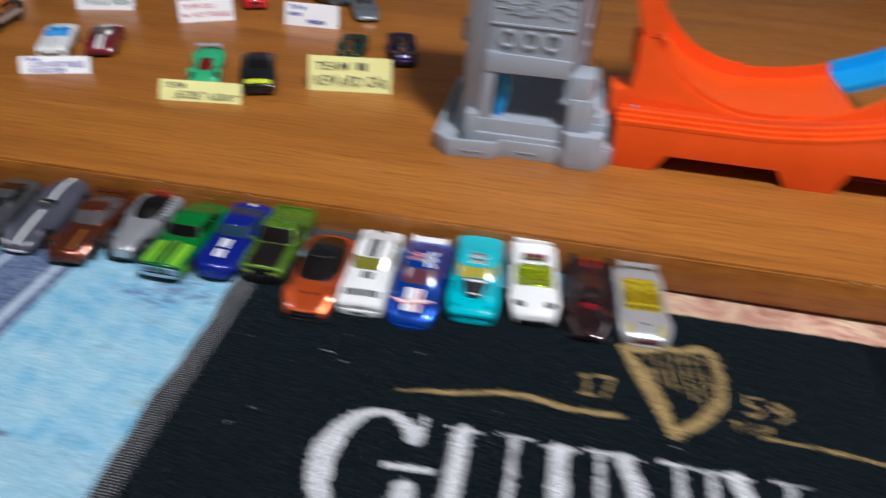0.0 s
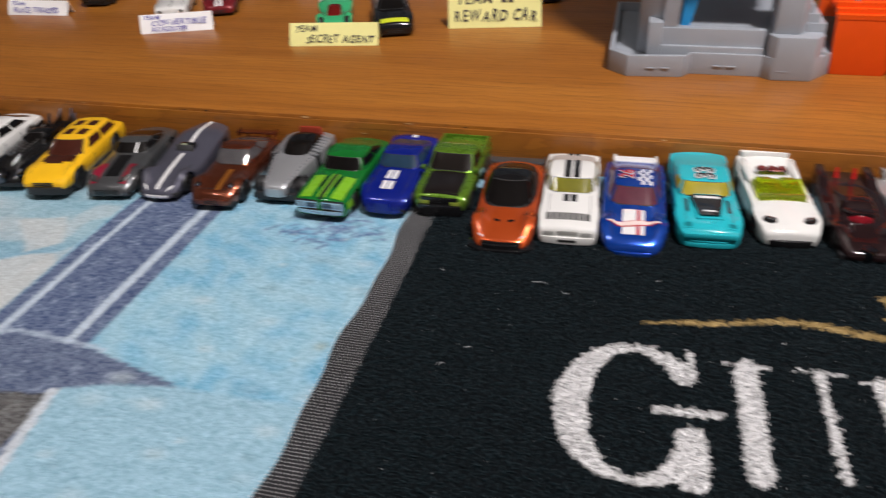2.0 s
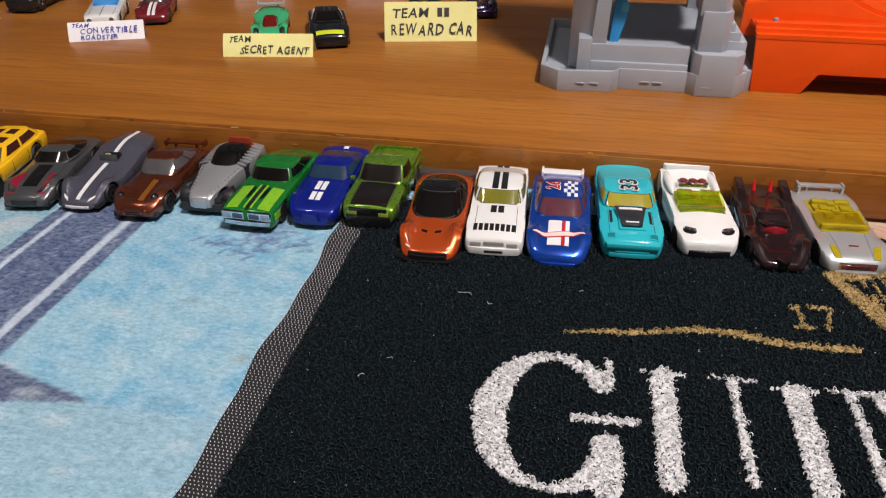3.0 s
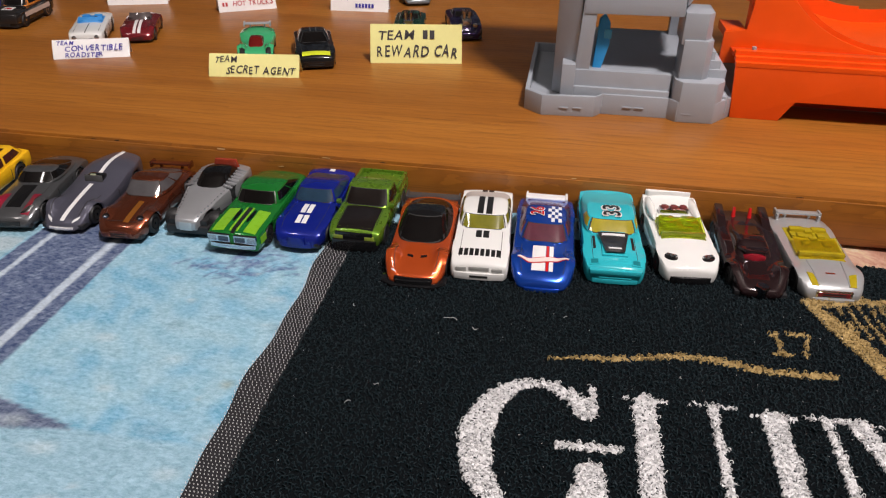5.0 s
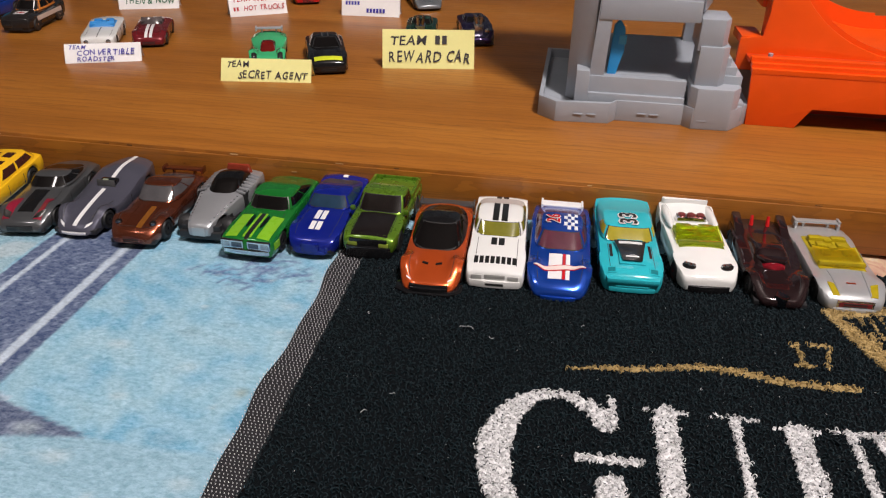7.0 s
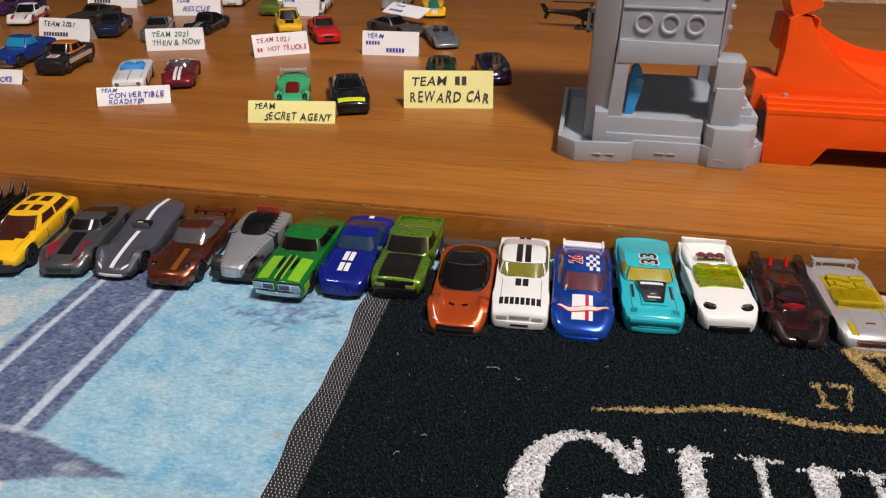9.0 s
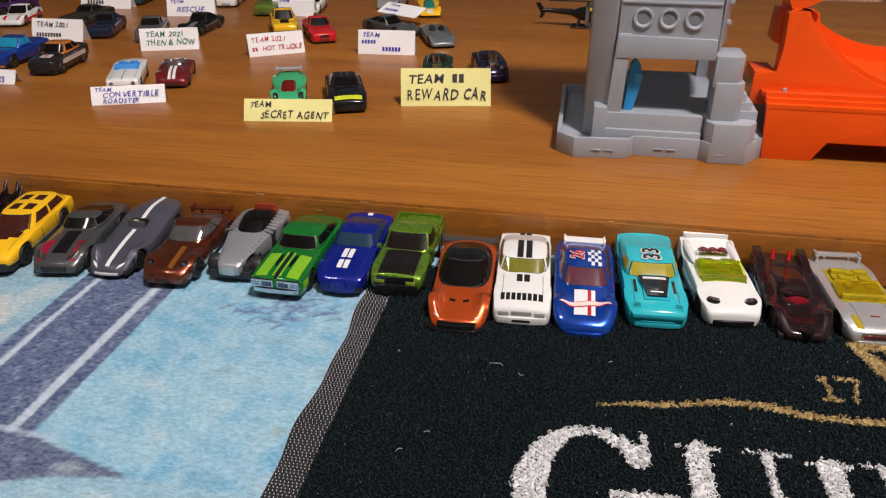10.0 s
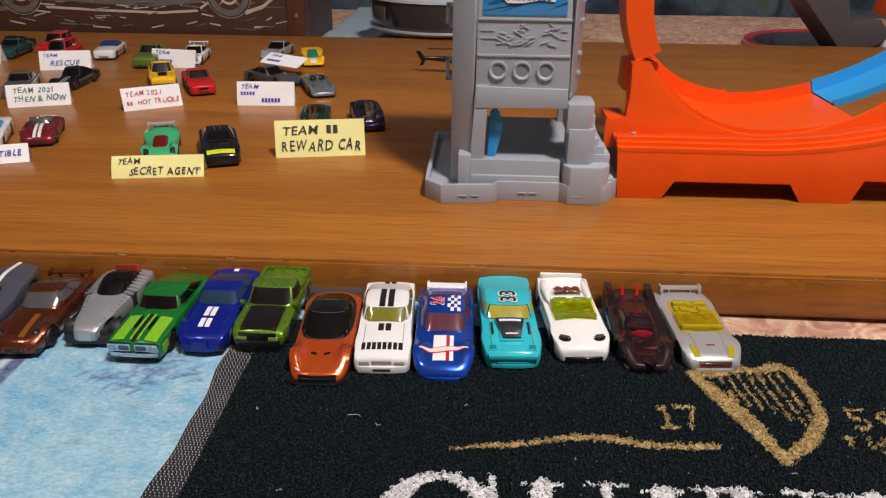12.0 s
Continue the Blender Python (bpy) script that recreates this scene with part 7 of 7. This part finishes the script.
# ---- the orange loop track ----
def track():
    t = thing("loop_track", "orange plastic toy loop track with a blue section", "toy track")
    Z = TOP
    # front wall with cut-out feet
    wall = [(0.1565, Z), (0.1885, Z), (0.197, Z + 0.0135), (0.2795, Z + 0.0135), (0.2885, Z), (0.324, Z), (0.331, Z + 0.0175), (0.42, Z + 0.0175), (0.428, Z), (0.46, Z), (0.46, Z + 0.095), (0.40, Z + 0.075), (0.36, Z + 0.0600), (0.33, Z + 0.0525), (0.295, Z + 0.0468), (0.26, Z + 0.0440), (0.1535, Z + 0.0440)]
    part("front_wall", prism([(x, z - 0.0075 if z > Z + 0.04 else z) for x, z in wall], 0.1195, 0.1225, "y", 0.0006), M_ORANGE, t)
    part("inside_web", box(0.165, 0.455, 0.150, 0.153, Z + 0.001, Z + 0.03, 0.0004), M_ORANGE_SHADE, t)

    def lip(x):
        return curve_at([(0.15, 0.0440), (0.255, 0.0440), (0.295, 0.0468), (0.33, 0.0525), (0.36, 0.06), (0.40, 0.075), (0.46, 0.095)], x)

    def ribbon(name, prof, mat, x0=0.1535, x1=0.46):
        """A moulded strip: (y, height) profile carried along the lip line."""
        bm = bmesh.new()
        rows = [[bm.verts.new((x, y, Z + lip(x) + h)) for y, h in prof] for x in steps(x0, x1, 36)]
        for a, b in zip(rows, rows[1:]):
            for i in range(len(a)):
                j = (i + 1) % len(a)
                bm.faces.new((a[i], b[i], b[j], a[j]))
        bm.faces.new(rows[0])
        bm.faces.new(rows[-1][::-1])
        bmesh.ops.recalc_face_normals(bm, faces=bm.faces[:])
        return part(name, bm, mat, t)
    for k in range(3):
        y = 0.1192 + 0.0042 * k
        ribbon("rail_step", [(y, -0.0085 + 0.0028 * k), (y + 0.0048, -0.0085 + 0.0028 * k), (y + 0.0048, -0.0056 + 0.0028 * k), (y, -0.0056 + 0.0028 * k)], M_ORANGE)
    ribbon("channel", [(0.1318, -0.005), (0.1475, -0.005), (0.1475, -0.0025), (0.1318, -0.0025)], M_ORANGE_SHADE)
    part("pin", rod((0.1665, 0.1345, Z + 0.042), (0.1665, 0.1345, Z + 0.0455), 0.0016), M_GREY, t)
    # raised fairing behind the channel
    top = [(0.1475, 0.0515), (0.1618, 0.0535), (0.1632, 0.0700), (0.1622, 0.0925), (0.166, 0.0955), (0.178, 0.0955), (0.1825, 0.0925)]
    cxl, czl, R = 0.263, 0.142, 0.100
    fair = list(top)
    for a in steps(208, 270, 14):
        fair.append((cxl + R * math.cos(radians(a)), czl + R * math.sin(radians(a))))
    for a in steps(273, 318, 14):
        fair.append((cxl + 0.145 * math.cos(radians(a)), czl + 0.045 + 0.145 * math.sin(radians(a))))
    fair = [p for p in fair if p[0] < 0.43]
    fair += [(0.36, 0.030), (0.1475, 0.030)]
    fair = [(x, Z + z) for x, z in fair]
    part("fairing", prism(fair, 0.1468, 0.1500, "y", 0.0007), M_ORANGE, t)
    part("fairing_top", box(0.1482, 0.1625, 0.1475, 0.178, Z + 0.047, Z + 0.0530, 0.0008), M_ORANGE, t)
    part("neck_block", prism([(0.1632, Z + 0.050), (0.19, Z + 0.062), (0.1825, Z + 0.0925), (0.178, Z + 0.0955), (0.166, Z + 0.0955), (0.1622, Z + 0.0925)], 0.1502, 0.1615, "y", 0.0012), M_ORANGE, t)
    part("neck_socket", prism([(0.160, Z + 0.070), (0.186, Z + 0.066), (0.1838, Z + 0.0915), (0.1605, Z + 0.0915)], 0.1612, 0.1865, "y", 0.0012), M_ORANGE, t)

    # the loop itself
    def hoop(name, a0, a1, y0, y1, mat, r=R, label="", skew=0.0, lip=0.0055, rise=0.0, back=None):
        back = lip if back is None else back
        prof = [(0.0, 0.0), (y1 - y0, 0.0), (y1 - y0, back), (y1 - y0 - 0.0022, back), (y1 - y0 - 0.0022, 0.0022), (0.0022, 0.0022), (0.0022, lip), (0.0, lip)]
        bm = bmesh.new()
        rows = []
        for a in steps(a0, a1, 40):
            c, s = math.cos(radians(a)), math.sin(radians(a))
            off = skew * (a - a0) / (a1 - a0)
            rows.append([bm.verts.new((cxl + (r + 0.0022 - h) * c, y0 + y + off, Z + czl + rise + (r + 0.0022 - h) * s)) for y, h in prof])
        for a, b in zip(rows, rows[1:]):
            for i in range(len(a)):
                j = (i + 1) % len(a)
                bm.faces.new((a[i], b[i], b[j], a[j]))
        bm.faces.new(rows[0])
        bm.faces.new(rows[-1][::-1])
        bmesh.ops.recalc_face_normals(bm, faces=bm.faces[:])
        return part(name, bm, mat, t, label)
    hoop("loop_floor", 214, 270, 0.1500, 0.246, M_ORANGE, back=0.014)
    hoop("loop_exit_floor", 270, 287.3, 0.1500, 0.246, M_ORANGE, 0.24, rise=0.14, back=0.012)
    hoop("loop_blue_section", 287.5, 312, 0.200, 0.246, M_BLUE, 0.239, "bright blue plastic track section", rise=0.14, back=0.012)
    hoop("loop_rise", 207, 118, 0.1506, 0.1840, M_ORANGE, R + 0.007, lip=0.019)
    hoop("loop_crown", 117, 25, 0.150, 0.1860, M_ORANGE, 0.125, skew=0.05, lip=0.019, rise=0.03)
    hoop("loop_descent", 30, -28, 0.203, 0.243, M_ORANGE, 0.15, rise=0.05)
    # feeder from the tower to the loop
    part("feeder", prism([(0.118, Z + 0.151), (0.166, Z + 0.160), (0.166, Z + 0.168), (0.118, Z + 0.159)], 0.158, 0.19, "y", 0.0008), M_ORANGE, t)


track()


# ---- toy helicopter ----
def helicopter():
    yel = paint((0.8, 0.55, 0.01), 0, 0.3)
    h = thing("toy_helicopter", "black toy helicopter with yellow canopy on board", "toy helicopter", m=pose(0.028, 0.552, TOP, 0, 0, -8))
    part("cabin", lathe([(0.0005, -0.026), (0.006, -0.022), (0.0095, -0.010), (0.010, 0.004), (0.007, 0.016), (0.003, 0.026)], 18, "x", m=Matrix.Translation((0.012, 0, 0.0165)) @ Matrix.Rotation(math.pi, 4, "Z")), P_BLACK, h)
    part("canopy", lathe([(0.0005, -0.013), (0.006, -0.009), (0.0085, 0.0), (0.006, 0.009), (0.0005, 0.013)], 16, "x", m=Matrix.Translation((0.016, -0.002, 0.0225)) @ Matrix.Scale(0.7, 4, (0, 0, 1))), yel, h)
    part("tail_boom", rod((-0.012, 0, 0.0175), (-0.048, 0, 0.018), 0.0042, None, 12, 0.0022), P_BLACK, h)
    part("tail_fin", prism([(-0.044, 0.016), (-0.052, 0.0155), (-0.058, 0.026), (-0.053, 0.027)], -0.001, 0.001, "y", 0.0003), P_BLACK, h)
    part("tail_fin", prism([(-0.044, 0.018), (-0.050, 0.018), (-0.053, 0.009), (-0.049, 0.0085)], -0.001, 0.001, "y", 0.0003), P_BLACK, h)
    for y in (-0.009, 0.009):
        b = rod((-0.012, y, 0.0016), (0.03, y, 0.0016), 0.0014)
        rod((0.03, y, 0.0016), (0.036, y, 0.004), 0.0013, b)
        for x in (-0.004, 0.02):
            rod((x, y, 0.0016), (x, y * 0.5, 0.011), 0.001, b)
        part("skid", b, M_GUN, h)
    part("yellow_panel", box(0.012, 0.026, -0.0102, -0.0088, 0.011, 0.0145, 0.0005), yel, h)
    part("rotor_mast", rod((0.006, 0, 0.025), (0.006, 0, 0.031), 0.0016), M_GUN, h)
    part("rotor_blade", box(-0.042, 0.052, -0.0028, 0.0028, 0.0305, 0.0313, 0.0003, m=Matrix.Rotation(radians(9), 4, "Z")), P_BLACK, h)


helicopter()


# ---- things behind the board ----
def suitcase():
    c = thing("storage_trunk", "brown printed trunk with a vintage car picture", "trunk", m=pose(0, 0, 0))
    brown = simple("trunk_print", (0.075, 0.032, 0.022), 0.5, 0, 60, 0.5)
    dark = simple("trunk_leather", (0.09, 0.035, 0.018), 0.45, 0, 120, 0.4)
    y0 = 0.835
    part("body", box(-0.95, -0.235, y0, y0 + 0.24, -0.006, 0.24, 0.004), brown, c)
    part("corner_strap", box(-0.262, -0.232, y0 - 0.004, y0 + 0.02, -0.0055, 0.24, 0.003), dark, c)
    for z in (0.055, 0.12, 0.19):
        part("stud", lathe([(0.0042, 0.0), (0.0036, -0.0016), (0.0006, -0.0026)], 12, "y", m=Matrix.Translation((-0.247, y0 - 0.004, z))), simple("brass", (0.6, 0.45, 0.2), 0.3, 1.0), c)
    pale = simple("faded_print", (0.5, 0.45, 0.38), 0.6, 0, 80, 0.4)
    grey = simple("grey_print", (0.14, 0.12, 0.11), 0.6, 0, 80, 0.4)

    def stroke(pts, w, mat, name="printed_line"):
        bm = bmesh.new()
        lo = [bm.verts.new((x, y0 - 0.0008, z - w / 2)) for x, z in pts]
        hi = [bm.verts.new((x, y0 - 0.0008, z + w / 2)) for x, z in pts]
        for i in range(len(pts) - 1):
            bm.faces.new((lo[i], lo[i + 1], hi[i + 1], hi[i]))
        part(name, bm, mat, c, sharp=None)

    def ring(cx, cz, r0, r1, mat):
        bm = bmesh.new()
        N = 40
        a = [bm.verts.new((cx + r0 * math.cos(6.2832 * i / N), y0 - 0.0009, cz + r0 * math.sin(6.2832 * i / N))) for i in range(N)]
        b = [bm.verts.new((cx + r1 * math.cos(6.2832 * i / N), y0 - 0.0009, cz + r1 * math.sin(6.2832 * i / N))) for i in range(N)]
        for i in range(N):
            bm.faces.new((a[i], a[(i + 1) % N], b[(i + 1) % N], b[i]))
        part("printed_ring", bm, mat, c, sharp=None)
    for cx in (-0.355, -0.70):
        ring(cx, 0.086, 0.024, 0.036, grey)
        ring(cx, 0.086, 0.034, 0.037, pale)
        ring(cx, 0.086, 0.012, 0.016, pale)
        stroke([(cx + 0.05 * math.cos(radians(a)), 0.082 + 0.05 * math.sin(radians(a))) for a in steps(15, 165, 16)], 0.004, pale)
        for a in range(8):
            c_, s_ = math.cos(a * math.pi / 4), math.sin(a * math.pi / 4)
            stroke([(cx + 0.006 * c_ - 0.001, 0.086 + 0.006 * s_), (cx + 0.023 * c_, 0.086 + 0.023 * s_)], 0.0016, pale)
    stroke([(-0.66, 0.062), (-0.56, 0.058), (-0.47, 0.056), (-0.41, 0.060), (-0.385, 0.075)], 0.004, pale)
    stroke([(-0.66, 0.078), (-0.56, 0.074), (-0.47, 0.072), (-0.40, 0.079)], 0.012, grey)
    stroke([(-0.64, 0.095), (-0.52, 0.092), (-0.43, 0.094)], 0.006, pale)
    stroke([(-0.33, 0.058), (-0.30, 0.068), (-0.275, 0.088)], 0.006, pale)
    stroke([(-0.82, 0.05), (-0.75, 0.056), (-0.72, 0.06)], 0.007, grey)
    r = random.Random(9)
    for k in range(120):
        x, z = r.uniform(-0.94, -0.28), r.uniform(0.03, 0.13)
        stroke([(x, z), (x + r.uniform(0.008, 0.035), z + r.uniform(-0.006, 0.006))], r.uniform(0.0008, 0.003), pale if k % 3 else grey, "scuff")


suitcase()


def tin():
    t = thing("round_tin", "dark grey round tin tub with pale rim and lining", "tin", m=pose(-0.012, 0.935, 0, 0, 0, 0))
    dk = paint((0.035, 0.04, 0.045), 0.2, 0.35)
    pale = plastic((0.5, 0.54, 0.56))
    part("tub", lathe([(0.100, 0.0245), (0.118, 0.029), (0.126, 0.04), (0.128, 0.078), (0.122, 0.078), (0.12, 0.05)], 48, "z"), dk, t)
    part("rim", lathe([(0.1205, 0.0785), (0.1305, 0.0785), (0.1305, 0.0825), (0.1205, 0.0825)], 48, "z"), pale, t)
    part("foot_band", lathe([(0.112, 0.0245), (0.1285, 0.032), (0.1290, 0.0355), (0.118, 0.0345)], 48, "z"), pale, t)
    part("lining", lathe([(0.1195, 0.086), (0.118, 0.076), (0.09, 0.070), (0.0005, 0.070)], 40, "z"), plastic((0.45, 0.58, 0.66)), t)
    part("label_plate", box(-0.016, 0.016, -0.1305, -0.128, 0.048, 0.070, 0.0006, m=Matrix.Rotation(radians(-52), 4, "Z")), paint((0.12, 0.1, 0.09), 0.2, 0.4), t)


tin()


def far_toy():
    t = thing("toy_launcher", "dark grey and orange toy launcher on red-rimmed mat", "toy launcher", m=pose(0.70, 1.0, -0.004, 0, 0, 12))
    part("red_rim", lathe([(0.152, 0.0), (0.168, 0.0), (0.168, 0.0065), (0.152, 0.0065), (0.152, 0.0)], 48, "z"), paint((0.75, 0.04, 0.05), 0, 0.35), t)
    part("disc", lathe([(0.156, 0.0005), (0.155, 0.005), (0.0005, 0.005)], 40, "z"), paint((0.03, 0.03, 0.035), 0, 0.4), t)
    part("ramp", prism([(-0.075, 0.010), (-0.045, 0.006), (0.012, 0.03), (-0.014, 0.060), (-0.068, 0.054), (-0.092, 0.12), (-0.185, 0.12)], -0.10, -0.04, "y", 0.002), plastic((0.075, 0.07, 0.07)), t)
    part("orange_arm", prism([(0.012, 0.062), (0.15, 0.050), (0.17, 0.085), (0.012, 0.11)], -0.10, -0.04, "y", 0.002), M_ORANGE, t)
    part("white_base", box(0.0, 0.12, -0.10, -0.03, 0.006, 0.04, 0.002), plastic((0.6, 0.6, 0.62)), t)


far_toy()


def printed_drape():
    """Cloth with a soft blue, teal and olive print."""
    m, nt, b = nodes_of("drape_cloth")
    v = coords(nt)
    col = ramp(nt, noise_tex(nt, v, 7, 3, 0.6, 1.2), [(0.3, (0.03, 0.045, 0.07)), (0.45, (0.12, 0.16, 0.22)), (0.58, (0.2, 0.27, 0.33)), (0.7, (0.13, 0.17, 0.06)), (0.8, (0.3, 0.34, 0.38))])
    col = mix(nt, noise_tex(nt, v, 260, 4), col, mix(nt, 1.0, col, (0.6, 0.6, 0.6), "MULTIPLY"))
    nt.links.new(col, b.inputs["Base Color"])
    b.inputs["Roughness"].default_value = 0.95
    bump(nt, b, noise_tex(nt, v, 400, 3), 0.4, 0.001)
    return m


# blue-grey cloth drapes behind the bed and a pale blue towel by the trunk
def drape(name, label, x0, x1, y, z0, z1, mat, amp, n):
    bm = bmesh.new()
    rows = []
    for z in steps(z0, z1, 10):
        rows.append([bm.verts.new((x, y + amp * math.sin(n * x + 2 * z) + 0.4 * amp * math.sin(2.7 * n * x + 1), z)) for x in steps(x0, x1, 120)])
    for a, b in zip(rows, rows[1:]):
        for i in range(len(a) - 1):
            bm.faces.new((a[i], a[i + 1], b[i + 1], b[i]))
    bmesh.ops.solidify(bm, geom=bm.faces[:], thickness=0.004)
    ob = part(name, bm, mat, None)
    return tagged(ob, label, "curtain")


drape("curtain", "grey-blue cloth hanging behind the bed in folds", -1.3, 1.3, 1.47, -0.55, 1.2, printed_drape(), 0.02, 24)
me, X, Y = sheet(-0.235, 0.22, 0.835, 1.38, 0.006, lambda X, Y: 0.004 + waves(X, Y, 12, 0.004, 30))
side_towel = thing("towel", "pale blue towel lying folded behind the board", "towel")
part("cloth", me, cloth("pale_towel", False, (0.4, 0.52, 0.6), 500, 0.3), side_towel)
